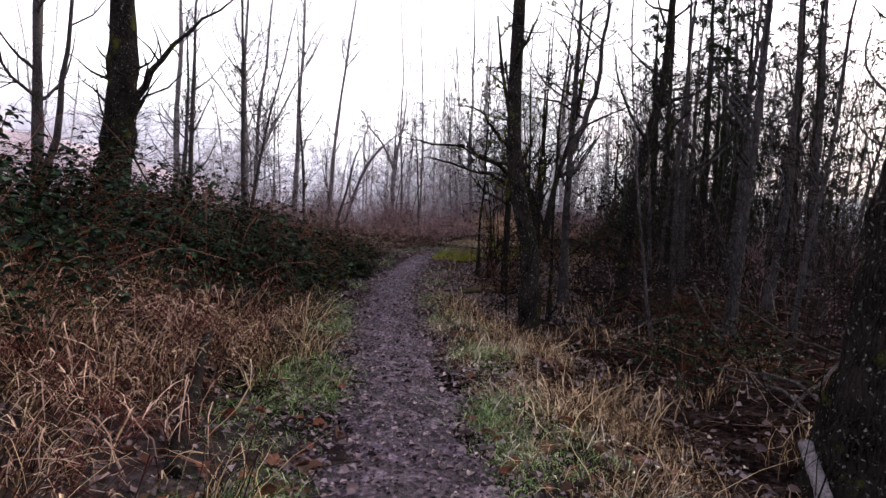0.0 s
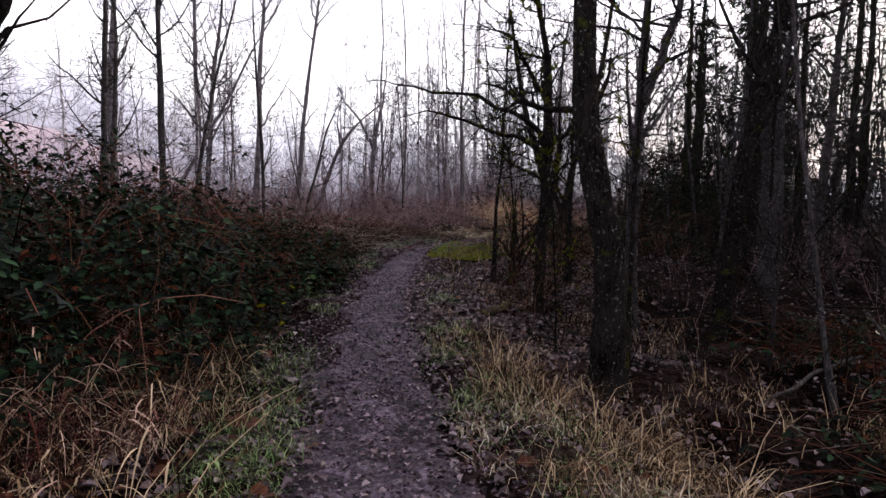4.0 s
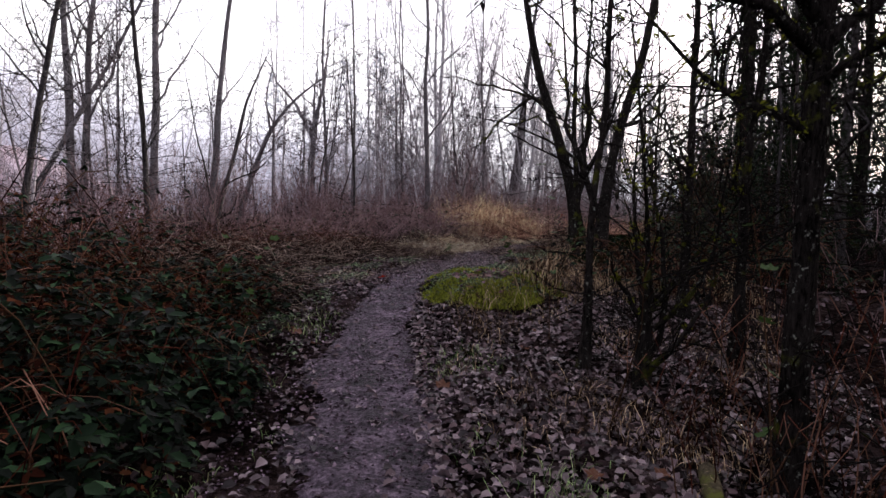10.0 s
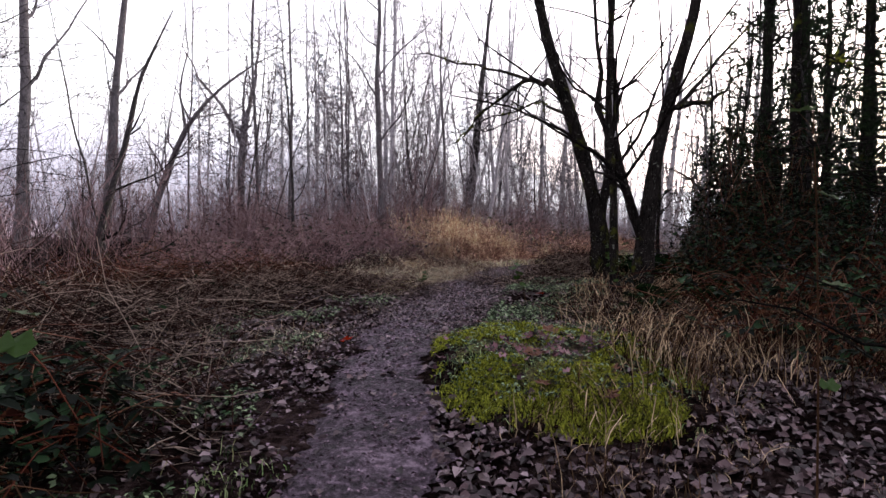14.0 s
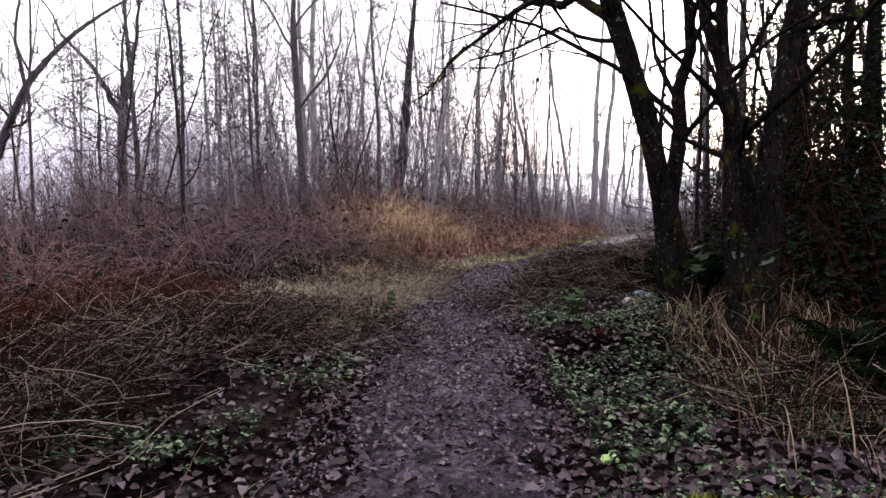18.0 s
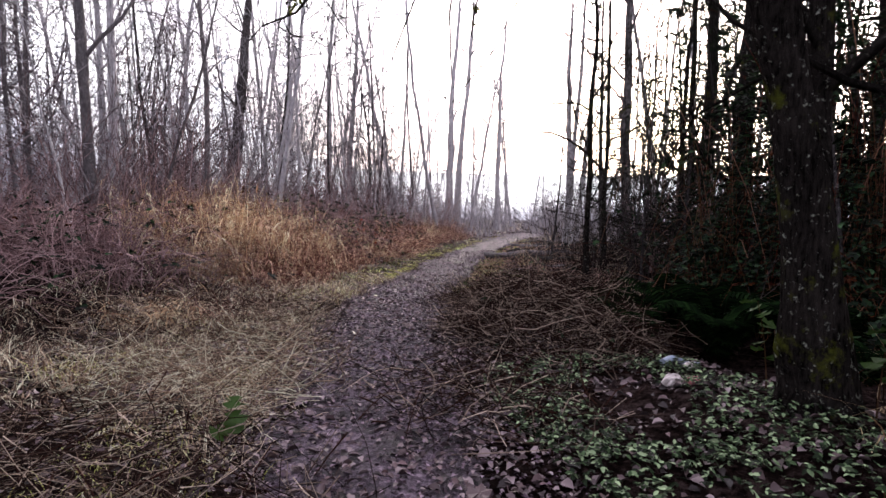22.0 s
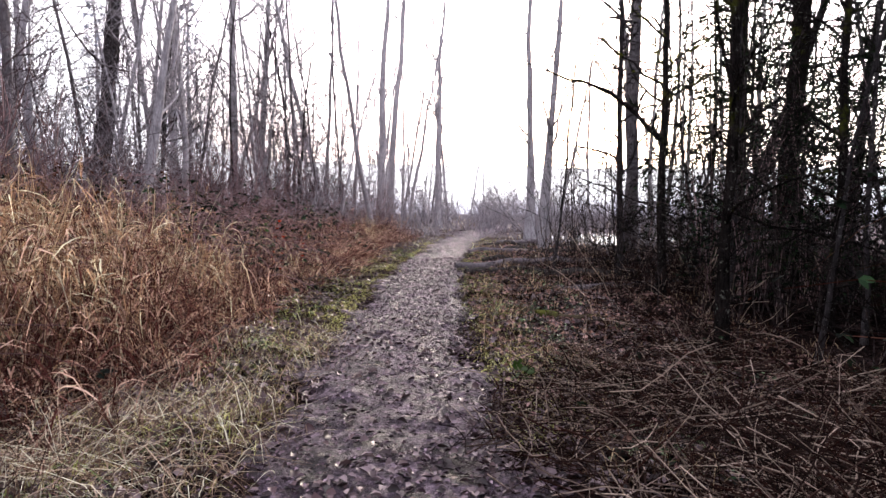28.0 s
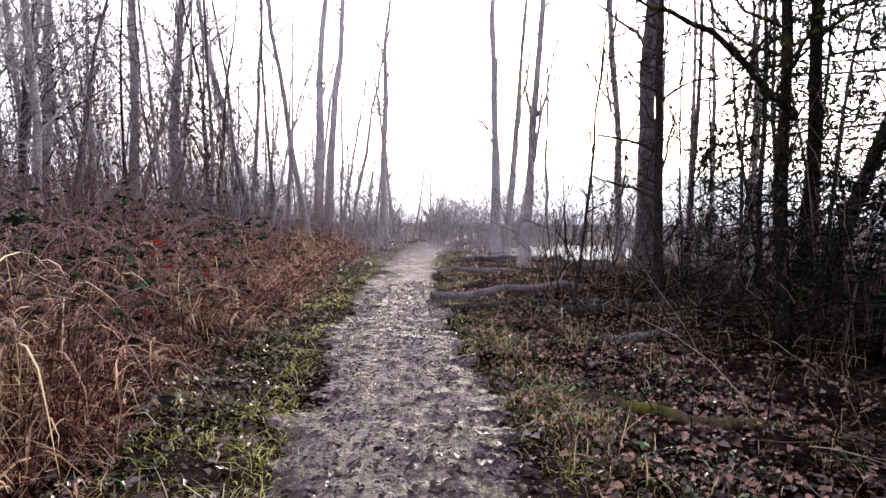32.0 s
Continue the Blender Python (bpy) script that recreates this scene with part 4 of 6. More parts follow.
PALE_THIN = forms(4, "young_alder", "thin young alder far off, paled with painted mist", (6, 10), (0.03, 0.05), M_FAR, M_FTWIG, -18, 69, limbs=12, f0=0.15, limb_len=0.28, rise=0.7, twigs=100, sub=150, k=5, kl=3, low=12, low_len=1.3, thick=0.0075,
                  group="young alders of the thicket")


def fir(x, y, h, r, label="dark evergreen fir with drooping boughs", stem=M_MAPLE, bough=M_TWIG, needle=M_FIR, group="firs of the dark wood"):
    """A conifer: trunk, boughs, each bough a spray of needled twigs."""
    t = thing("fir_tree", (x, y, gz1(x, y)), label, "tree", group)
    HAND.append((x, y))
    P, R = trunk_line(h, r, (0, 0), n=14)
    P[0, 2] = -0.2
    g = Geo()
    tubes(g, P, R, 9)
    part("trunk", g, stem, t)
    n = int(h * 5)
    f = np.linspace(0.06, 0.97, n)
    C, _ = along(P, f)
    a = np.arange(n) * 2.4 + rnd(-0.3, 0.3, n)
    ln = (1 - f) * h * 0.2 + 0.35
    B = shoot(C, np.stack([np.cos(a), np.sin(a), np.full(n, 0.05)], axis=1), ln, 6, 0.06, -0.04)
    BR = np.linspace(0.018, 0.004, 6)[None] * np.ones((n, 1))
    g = Geo()
    tubes(g, B, BR, 4)
    part("bough_spray", g, bough, t, kind="stuff")
    Q, QR = sprout(B, BR, n * 14, 0.12, 0.5, 0.6, -0.35, 4, 0.12, 0.5, 0.5)
    g = Geo()
    i = rng.integers(0, len(Q), n * 170)
    j = rng.integers(0, 3, n * 170)
    u = rng.random(n * 170)[:, None]
    C = Q[i, j] * (1 - u) + Q[i, j + 1] * u
    d = unit(Q[i, j + 1] - Q[i, j]) + ball(len(i)) * 0.8
    stamp(g, np.array([(0, 0, 0), (0.5, 0.13, 0.04), (1, 0, -0.05), (0.5, -0.13, 0.04)]), np.array([(0, 2, 1), (0, 3, 2)]), C, d, ball(len(i)), rng.uniform(0.07, 0.17, len(i)))
    part("needle_mass", g, needle, t, kind="stuff")
    return t


FIRS = [fir(9.3, 27.6, 11, 0.16), fir(11.8, 28.2, 13, 0.18)]
for x, y, s in ((13.6, 31.2, 1.0), (10.6, 25.2, 0.9), (15.0, 33.6, 1.1), (8.2, 24.2, 0.7), (16.8, 35.2, 0.9), (13.0, 26.6, 1.1), (18.5, 31, 1.2), (16, 28.2, 1.1), (18, 24, 1.1)):
    copy_thing(FIRS[rng.integers(0, 2)], pose(*stand(x, y), 0, 0, rnd(0, 360)) @ Matrix.Scale(s, 4))


FAR_FIR = fir(0.2, 66, 15, 0.2, "fir far off, turned blue-grey with painted mist", M_FAR, M_FTWIG, M_FARFIR, "firs in the mist")
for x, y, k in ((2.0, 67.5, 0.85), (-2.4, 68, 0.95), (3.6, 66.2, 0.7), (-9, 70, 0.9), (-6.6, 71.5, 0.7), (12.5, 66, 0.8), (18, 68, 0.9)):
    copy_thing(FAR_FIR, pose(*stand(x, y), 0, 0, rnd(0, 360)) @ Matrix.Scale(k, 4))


def scatter(forms, n, xlo, xhi, ylo, yhi, right, left, gap, smin=0.8, smax=1.2, keep=None):
    made = 0
    for _ in range(n * 12):
        if made >= n:
            break
        x, y = rnd(xlo, xhi), rnd(ylo, yhi)
        d = float(off_path([x], [y])[0])
        if (0 < d < right) or (-left < d <= 0) or (keep and not keep(x, y, d)):
            continue
        if any((x - a) ** 2 + (y - b) ** 2 < gap * gap for a, b in HAND):
            continue
        s = rnd(smin, smax)
        f = forms[rng.integers(0, len(forms))]
        copy_thing(f, pose(*stand(x, y), rng.normal(0, 6), rng.normal(0, 6), rnd(0, 360)) @ Matrix.Scale(s, 4))
        made += 1


scatter(DARK_TALL, 11, 5, 26, -4, 30, 4, 8, 1.6)
scatter(THIN, 10, -12, 0, 26, 46, 9, 6.5, 0.9, 0.8, 1.3)
scatter(PALE_TALL, 16, -34, -9, 5, 45, 5, 8, 2.2)
scatter(PALE_TALL, 10, -20, 8, 52, 74, 6, 6, 2.0)
scatter(PALE_TALL, 20, 0, 24, 46, 76, 6, 6, 1.6)
scatter(PALE_THIN, 20, -4, 24, 46, 70, 6, 6, 1.0, 0.8, 1.2)
scatter(PALE_TALL, 10, 14, 34, 38, 60, 7, 5, 1.8)
scatter(DARK_TALL, 15, 12, 28, 22, 38, 5, 5, 1.1, 0.9, 1.4)
scatter(PALE_THIN, 14, -18, 12, 50, 70, 6, 6, 1.2, 0.5, 0.9)
scatter(PALE_THIN, 14, 10, 36, 46, 70, 3.2, 4, 1.0)
scatter(PALE_THIN, 14, -26, -8, 22, 46, 5, 9, 1.2)
scatter(THIN, 20, 2.4, 18, -1, 22, 3.4, 9, 0.7, keep=lambda x, y, d: y < 12 or d > 5)
scatter(THIN, 30, 6.5, 22, 18, 38, 4.0, 9, 0.6)
scatter(THIN, 14, 12, 24, 33, 41, 2.4, 9, 0.6, 0.5, 0.9, keep=lambda x, y, d: ((x - 27.0) / 5.2) ** 2 + ((y - 45.0) / 3.6) ** 2 > 1 or rng.random() < 0.15)
scatter(PALE_THIN, 14, -8, 8, 38, 46, 9, 5.5, 1.0, 0.6, 1.1)
# unseen trees behind the start, added to block low sky light
scatter(DARK_TALL, 12, -16, 16, -22, -4, 3.5, 3.5, 1.5)
scatter(THIN, 8, -12, 12, -16, -4, 2.5, 2.5, 0.8)
scatter(DARK_TALL, 8, 0, 22, 41, 56, 9, 6.0, 1.2, 0.9, 1.3)
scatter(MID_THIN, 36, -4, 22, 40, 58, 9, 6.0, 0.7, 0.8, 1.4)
scatter(DARK_TALL, 9, 9, 19, 26.5, 35, 4.2, 9, 1.0, 0.9, 1.2)
scatter(THIN, 12, 9, 20, 27, 36, 3.6, 9, 0.7, 0.8, 1.1)
scatter(PALE_TALL, 22, 10, 40, 50, 74, 99, 4, 1.6, 0.9, 1.3)
scatter(MID_THIN, 9, 12, 32, 47, 62, 99, 4, 1.0, 0.9, 1.3, keep=lambda x, y, d: ((x - 27.0) / 5.2) ** 2 + ((y - 45.0) / 3.6) ** 2 > 1)
scatter(MID_THIN, 8, -14, -3, 27, 46, 9, 6.5, 0.9, 0.7, 1.2)
scatter(MID_THIN, 5, 5, 24, 14, 26, 5.5, 9, 0.8, 0.8, 1.3)
scatter(MID_THIN, 6, 14, 26, 36, 46, 4.0, 5, 0.9, 0.7, 1.2, keep=lambda x, y, d: ((x - 27.0) / 5.2) ** 2 + ((y - 45.0) / 3.6) ** 2 > 1)
scatter(PALE_TALL, 10, 2, 20, 42, 56, 9, 5.0, 1.3, 0.7, 0.9)
scatter(PALE_TALL, 6, 22, 42, 50, 72, 3, 3, 1.8, 0.8, 1.1)


# ---- undergrowth ----
def spots(n, xlo, xhi, ylo, yhi, test):
    """n random places in a box that pass test(x, y, d)."""
    X, Y, D = np.zeros(0), np.zeros(0), np.zeros(0)
    for _ in range(30):
        x, y = rnd(xlo, xhi, n), rnd(ylo, yhi, n)
        d = off_path(x, y)
        ok = test(x, y, d)
        X, Y, D = np.concatenate([X, x[ok]]), np.concatenate([Y, y[ok]]), np.concatenate([D, d[ok]])
        if len(X) >= n:
            break
    X, Y, D = X[:n], Y[:n], D[:n]
    return np.stack([X, Y, gz(X, Y, D)], axis=1), D


def clumped(C, share=0.6, size=0.14, clumps=12):
    """Draws part of the places C together round a few of them."""
    n = len(C)
    hub = C[rng.integers(0, n, max(1, n // clumps))]
    which = rng.integers(0, len(hub), n)
    pick = hub[which]
    mv = rng.random(n) < share
    sc = np.where(mv, rng.uniform(0.45, 1.3, len(hub))[which], rng.uniform(0.4, 1.0, n))
    az = np.where(mv, rng.uniform(0, 2 * np.pi, len(hub))[which] + rng.normal(0, 0.9, n), rng.uniform(0, 2 * np.pi, n))
    C = C.copy()
    C[mv, :2] = pick[mv, :2] + rng.normal(0, size, (int(mv.sum()), 2))
    C[:, 2] = gz(C[:, 0], C[:, 1])
    return C, sc, az


def blades(geo, C, height, width, lean=0.5, droop=0.5, n=4, sc=1.0, az=None):
    """Grass blades that rise, bend over and droop."""
    m = len(C)
    a = rnd(0, 2 * np.pi, m) if az is None else az
    out = np.stack([np.cos(a), np.sin(a), 0 * a], axis=1)
    h = sc * height * rng.uniform(0.35, 1.15, m) * (0.8 + 0.3 * wave(C[:, 0], C[:, 1], 1.9, 0.7))
    h = np.maximum(h, height * 0.2)
    u = np.linspace(0, 1, n)
    le, dr = lean * rng.uniform(0.2, 1.4, m), droop * rng.uniform(0, 1.5, m)
    P = C[:, None] + out[:, None] * (h * le)[:, None, None] * (u[None, :, None] ** 1.6) + np.array([0, 0, 1.0]) * (h[:, None] * (u[None] - dr[:, None] * u[None] ** 3 * 0.75))[..., None]
    P = P + rng.normal(0, 0.012, P.shape) * u[None, :, None]
    P[..., 2] = np.maximum(P[..., 2], C[:, None, 2] + 0.01 * (u[None] > 0))
    W = width * rng.uniform(0.6, 1.3, m)[:, None] * np.array([0.85, 1, 0.75, 0.12])[None, :n] if n == 4 else width * np.linspace(1, 0.15, n)[None] * np.ones((m, 1))
    side = np.stack([-np.sin(a + rnd(-0.8, 0.8, m)), np.cos(a), 0 * a], axis=1)
    ribbons(geo, P, W, unit(side))


def stuff(name, geo, material, label, category, smooth=True):
    return tagged(part(name, geo, material, smooth=smooth), label, category, kind="stuff")


def grass(name, label, material, n, box, test, height, width=0.007, lean=0.5, droop=0.5, clump=0.6, csize=0.14, per=12):
    C, _ = spots(n, *box, test)
    C, sc, az = clumped(C, clump, csize, per)
    g = Geo()
    blades(g, C, height, width, lean, droop, sc=sc, az=az)
    return stuff(name, g, material, label, "grass")


def wave(x, y, s, p=0.0):
    return np.sin(x * s + p) * np.cos(y * s * 1.17 + p * 2) + 0.5 * np.sin(x * s * 2.3 - y * s * 1.9 + p)


grass("dry_grass", "dead grass and stalks in the dark ditch", M_DRY, 1800, (1.5, 7, 1, 14), lambda x, y, d: (d > 2.2) & (d < 6) & (wave(x, y, 1.7, 0.4) > 0.1), 0.55, 0.007, 0.7, 0.7, 0.75, 0.14, 30)
# green verge near the start
grass("green_grass", "short wet green grass tufts on the verge", M_GREEN, 12000, (-4, 4, 1, 12), lambda x, y, d: (np.abs(d) > 0.5) & (np.abs(d) < 1.45) & (wave(x, y, 1.3) > 0.0), 0.16, 0.0036, 1.1, 1.0)
for cx, cy, rx, ry in ((-1.35, 5.3, 0.55, 1.3), (0.5, 6.4, 0.5, 1.6), (0.3, 4.4, 0.4, 0.9), (-1.5, 8.6, 0.4, 1.2), (-1.0, 3.0, 0.35, 0.8), (0.75, 8.6, 0.4, 1.2)):
    grass("green_grass", "bright wet green grass patch on the verge", M_GREEN, 2000, (cx - rx, cx + rx, cy - ry, cy + ry), lambda x, y, d: (np.abs(d) > 0.55) & (((x - cx) / rx) ** 2 + ((y - cy) / ry) ** 2 < 1), 0.12, 0.0034, 1.5, 1.1, 0.45, 0.12, 14)
grass("dry_grass", "matted tan dead grass drooping beside the path", M_DRY, 7500, (-6, 1, 1, 10), lambda x, y, d: (d < -0.95) & (d > -4.2) & (wave(x, y, 1.7, 1) > -0.1) & (((x + 1.75) / 0.5) ** 2 + ((y - 4.2) / 1.2) ** 2 > 1) & ((x + 1.35) ** 2 / 0.3 + (y - 5.3) ** 2 / 1.4 > 1), 0.7, 0.0062, 1.1, 1.1, 0.8, 0.13, 45)
grass("dry_grass", "matted tan dead grass on the ditch side", M_DRY, 11000, (0, 4, 1, 11), lambda x, y, d: (d > 0.9) & (d < 2.5) & (wave(x, y, 1.7, 2) > -0.2) & ((x - 0.5) ** 2 / 0.25 + (y - 6.4) ** 2 / 2.4 > 1), 0.45, 0.0055, 1.2, 1.2, 0.8, 0.14, 45)
grass("dry_grass", "sparse dead grass at the saplings' feet", M_DRY, 7000, (-1, 6, 9, 20), lambda x, y, d: (d > 0.75) & (d < 5) & (wave(x, y, 1.6, 0.5) > 0.1), 0.34, 0.006, 0.8, 0.8, 0.7, 0.12, 30)
grass("green_grass", "sparse green grass at the path edge", M_GREEN, 3500, (-4, 3, 8, 21), lambda x, y, d: (np.abs(d) > 0.62) & (np.abs(d) < 1.3) & (wave(x, y, 2.0, 1) > 0.4), 0.2, 0.006, 0.7, 0.7)
grass("dry_grass", "tangled tan grass behind the moss mound", M_DRY, 7000, (0, 6, 20, 27), lambda x, y, d: (d > 2.0) & (d < 5.5) & (y - 0.35 * x < 24.5), 0.65, 0.007, 0.9, 0.9, 0.7, 0.14, 40)
grass("straw", "flattened pale straw over the clearing", M_STRAW, 15000, (-6, 7, 20, 36), lambda x, y, d: (d < -0.7) & (((d > -1.5) & (wave(x, y, 1.3, 0.3) > 0.3)) | ((y > 29.0 + 0.8 * wave(x, y, 1.1, 0.5)) & (d > -4.0))), 0.27, 0.005, 1.9, 1.3, 0.35, 0.2, 20)
grass("green_grass", "pale green grass at the path edge", M_GREEN, 3500, (0, 18, 28, 45), lambda x, y, d: (((d < -1.0) & (d > -1.9) & (y > 33)) | ((d > 0.8) & (d < 1.4) & (y > 31))) & (wave(x, y, 1.4, 2) > 0.0), 0.15, 0.0055, 1.7, 1.1)
grass("green_grass", "pale winter grass along the path edge", M_PALEGREEN, 9000, (0, 22, 29, 48), lambda x, y, d: (((d < -0.8) & (d > -1.7) & (y > 33)) | ((d > 0.8) & (d < 1.35) & (y > 32))) & (wave(x, y, 1.7, 1) > -0.25), 0.1, 0.005, 2.0, 1.1, 0.5, 0.12, 14)
grass("verge_moss", "low yellow-green mossy turf along the path edge", M_VERGE, 26000, (1, 24, 29, 50), lambda x, y, d: (((d < -0.72) & (d > -1.7) & (y > 31)) | ((d > 0.74) & (d < 1.6) & (y > 32))) & (wave(x, y, 2.1, 0.5) + 1.5 * (rng.random(len(x)) - 0.5) > -0.3), 0.04, 0.007, 1.6, 0.8, 0.5, 0.1, 20)
grass("green_grass", "pale winter grass on the sunlit path edge", M_PALEGREEN, 2500, (6, 22, 33, 46), lambda x, y, d: (d > 0.8) & (d < 1.35), 0.09, 0.005, 2.0, 1.1, 0.5, 0.12, 14)
grass("straw", "thick flattened pale straw where the clearing narrows", M_STRAW, 9000, (1, 6, 28.6, 34), lambda x, y, d: (d < -0.8) & (d > -2.9), 0.26, 0.0055, 2.0, 1.3, 0.4, 0.2, 20)
grass("green_grass", "pale green grass coming through the straw", M_PALEGREEN, 2600, (0, 6, 27.5, 34), lambda x, y, d: (d < -0.9) & (d > -2.6) & (wave(x, y, 1.9, 0.4) > 0.25), 0.1, 0.005, 1.4, 1.0, 0.6, 0.12, 20)
grass("straw", "pale bent grass along the ditch edge", M_STRAW, 3500, (-0.5, 3, 1, 10), lambda x, y, d: (d > 0.62) & (d < 1.7) & (wave(x, y, 1.9, 2) > -0.2), 0.28, 0.006, 1.3, 1.2, 0.8, 0.1, 30)
def reeds(label, material, n, box, test, height, leaves=5, lean=0.22):
    """Dead reed grass: kinked thin stalks with long curling leaves."""
    C, _ = spots(n, *box, test)
    C, sc, az = clumped(C, 0.7, 0.16, 22)
    n = len(C)
    D = np.stack([np.cos(az) * lean, np.sin(az) * lean, np.ones(n)], axis=1) + rng.normal(0, 0.12, (n, 3))
    ln = height * rng.uniform(0.55, 1.15, n) * (0.65 + 0.35 * sc)
    P = shoot(C - np.array([0, 0, 0.04]), D, ln, 6, 0.09, -0.02)
    fold = rng.random(n) < 0.6
    b = rnd(0, 2 * np.pi, n)
    out = np.stack([np.cos(b), np.sin(b), rng.uniform(-1.0, 0.3, n)], axis=1)
    for k in (4, 5):
        P[fold, k] = P[fold, k - 1] + unit(out[fold] + rng.normal(0, 0.2, (int(fold.sum()), 3))) * (ln[fold] / 5)[:, None]
    P[..., 2] = np.maximum(P[..., 2], C[:, None, 2] - 0.04)
    g = Geo()
    tubes(g, P, np.linspace(0.0032, 0.0014, 6)[None] * rng.uniform(0.7, 1.3, n)[:, None], 3)
    m = n * leaves
    i, j, u = rng.integers(0, n, m), rng.integers(0, 5, m), rng.random(m)[:, None]
    S = P[i, j] * (1 - u) + P[i, j + 1] * u
    a = rnd(0, 2 * np.pi, m)
    o = np.stack([np.cos(a), np.sin(a), 0 * a], axis=1)
    q = np.linspace(0, 1, 5)
    L = rng.uniform(0.14, 0.5, m)
    up, dn = rng.uniform(0.1, 0.9, m), rng.uniform(0.3, 1.7, m)
    Q = S[:, None] + o[:, None] * (L[:, None] * q[None] * 0.75)[..., None] + np.array([0, 0, 1.0]) * (L[:, None] * (up[:, None] * q[None] - dn[:, None] * q[None] ** 2))[..., None]
    Q += rng.normal(0, 0.012, Q.shape) * q[None, :, None]
    Q[..., 2] = np.maximum(Q[..., 2], C[i][:, None, 2] + 0.01)
    side = np.stack([-np.sin(a), np.cos(a), rng.normal(0, 0.5, m)], axis=1)
    ribbons(g, Q, rng.uniform(0.005, 0.013, m)[:, None] * np.array([0.5, 1, 0.9, 0.6, 0.08])[None], unit(side))
    return stuff("reed_grass", g, material, label, "grass")


reeds("collapsed red-brown dead bracken on the bank", M_REDGRASS, 1500, (-7, 0, 3, 12), lambda x, y, d: (d < -1.7) & (d > -4.6), 0.85, 6, 0.9)
reeds("bent tan stalks over the bank", M_DRY, 700, (-6, 0, 2, 11), lambda x, y, d: (d < -1.2) & (d > -3.6) & (((x + 1.75) / 0.5) ** 2 + ((y - 4.2) / 1.2) ** 2 > 1), 0.8, 5, 0.9)
reeds("tall tan reed grass stand glowing in backlight", M_TAN, 1500, (0, 9, 31, 41), lambda x, y, d: (d < -2.3) & (d > -5.4) & (((x - 4.4) / 2.5) ** 2 + ((y - 36.4) / 2.9) ** 2 < 1), 1.38)
reeds("russet reed grass among the tan stand", M_REDGRASS, 1500, (-1, 9, 31, 41), lambda x, y, d: (d < -2.0) & (d > -5.2) & (((x - 5.0) / 2.5) ** 2 + ((y - 36.0) / 2.7) ** 2 < 1), 1.2)
reeds("tall russet reed grass along the path", M_REDGRASS, 4200, (3, 22, 33, 52), lambda x, y, d: (d < -2.8) & (d > -6.0) & (x > 4.2) & (wave(x, y, 1.1, 0.8) > -0.9), 1.12)
reeds("collapsed russet reed thatch at the foot of the stand", M_REDGRASS, 2600, (3, 20, 33, 50), lambda x, y, d: (d < -1.9) & (d > -3.4), 0.95, 6, 1.5)
reeds("collapsed tan reed thatch at the foot of the stand", M_TAN, 260, (1, 14, 32, 46), lambda x, y, d: (d < -1.8) & (d > -3.2), 0.8, 6, 1.5)
reeds("tan reeds scattered through the russet grass", M_TAN, 220, (5, 20, 34, 50), lambda x, y, d: (d < -2.2) & (d > -4.5) & (wave(x, y, 1.4, 0.2) > 0.2), 1.3)
grass("dry_grass", "matted russet grass thatch under the reeds", M_REDGRASS, 9000, (4, 20, 33, 50), lambda x, y, d: (d < -2.0) & (d > -5.0), 0.5, 0.007, 1.5, 1.3, 0.75, 0.14, 30)
grass("dry_grass", "bent straw at the foot of the reed grass", M_REDGRASS, 5000, (0, 14, 31, 46), lambda x, y, d: (d < -1.5) & (d > -2.6) & (y > 31.5), 0.3, 0.008, 1.4, 1.2, 0.6, 0.12, 30)
grass("dry_grass", "thin dead grass on the brushwood side", M_DRY, 8000, (5, 20, 30, 46), lambda x, y, d: (d > 0.8) & (d < 4.5) & (wave(x, y, 1.5, 1.5) > -0.2), 0.3, 0.006, 0.9, 0.8, 0.7, 0.13, 30)


grass("far_grass", "pale dead grass on the far woodland floor", M_STRAW, 9000, (-30, 45, 36, 74), lambda x, y, d: (np.abs(d) > 1.2) & (y > 38 + np.abs(x - 5) * 0.15), 0.55, 0.03, 0.9, 0.9, 0.3, 0.3, 10)


# brambles
def leaf_spray(geo, C, size, out=None):
    """Sprays of three leaflets."""
    m = len(C)
    a = rnd(0, 2 * np.pi, m)
    X = np.stack([np.cos(a), np.sin(a), rnd(-0.55, 0.15, m)], axis=1)
    Z = unit(np.stack([rng.normal(0, 0.45, m), rng.normal(0, 0.45, m), np.ones(m)], axis=1) + (0 if out is None else out * 0.6))
    s = size * rng.uniform(0.6, 1.3, m)
    for turn, k in ((0, 1.0), (1.1, 0.8), (-1.1, 0.8)):
        ca, sa = math.cos(turn), math.sin(turn)
        Y = np.cross(Z, X)
        stamp(geo, LEAF_V, LEAF_T, C, X * ca + Y * sa, Z + rng.normal(0, 0.15, (m, 3)), s * k)


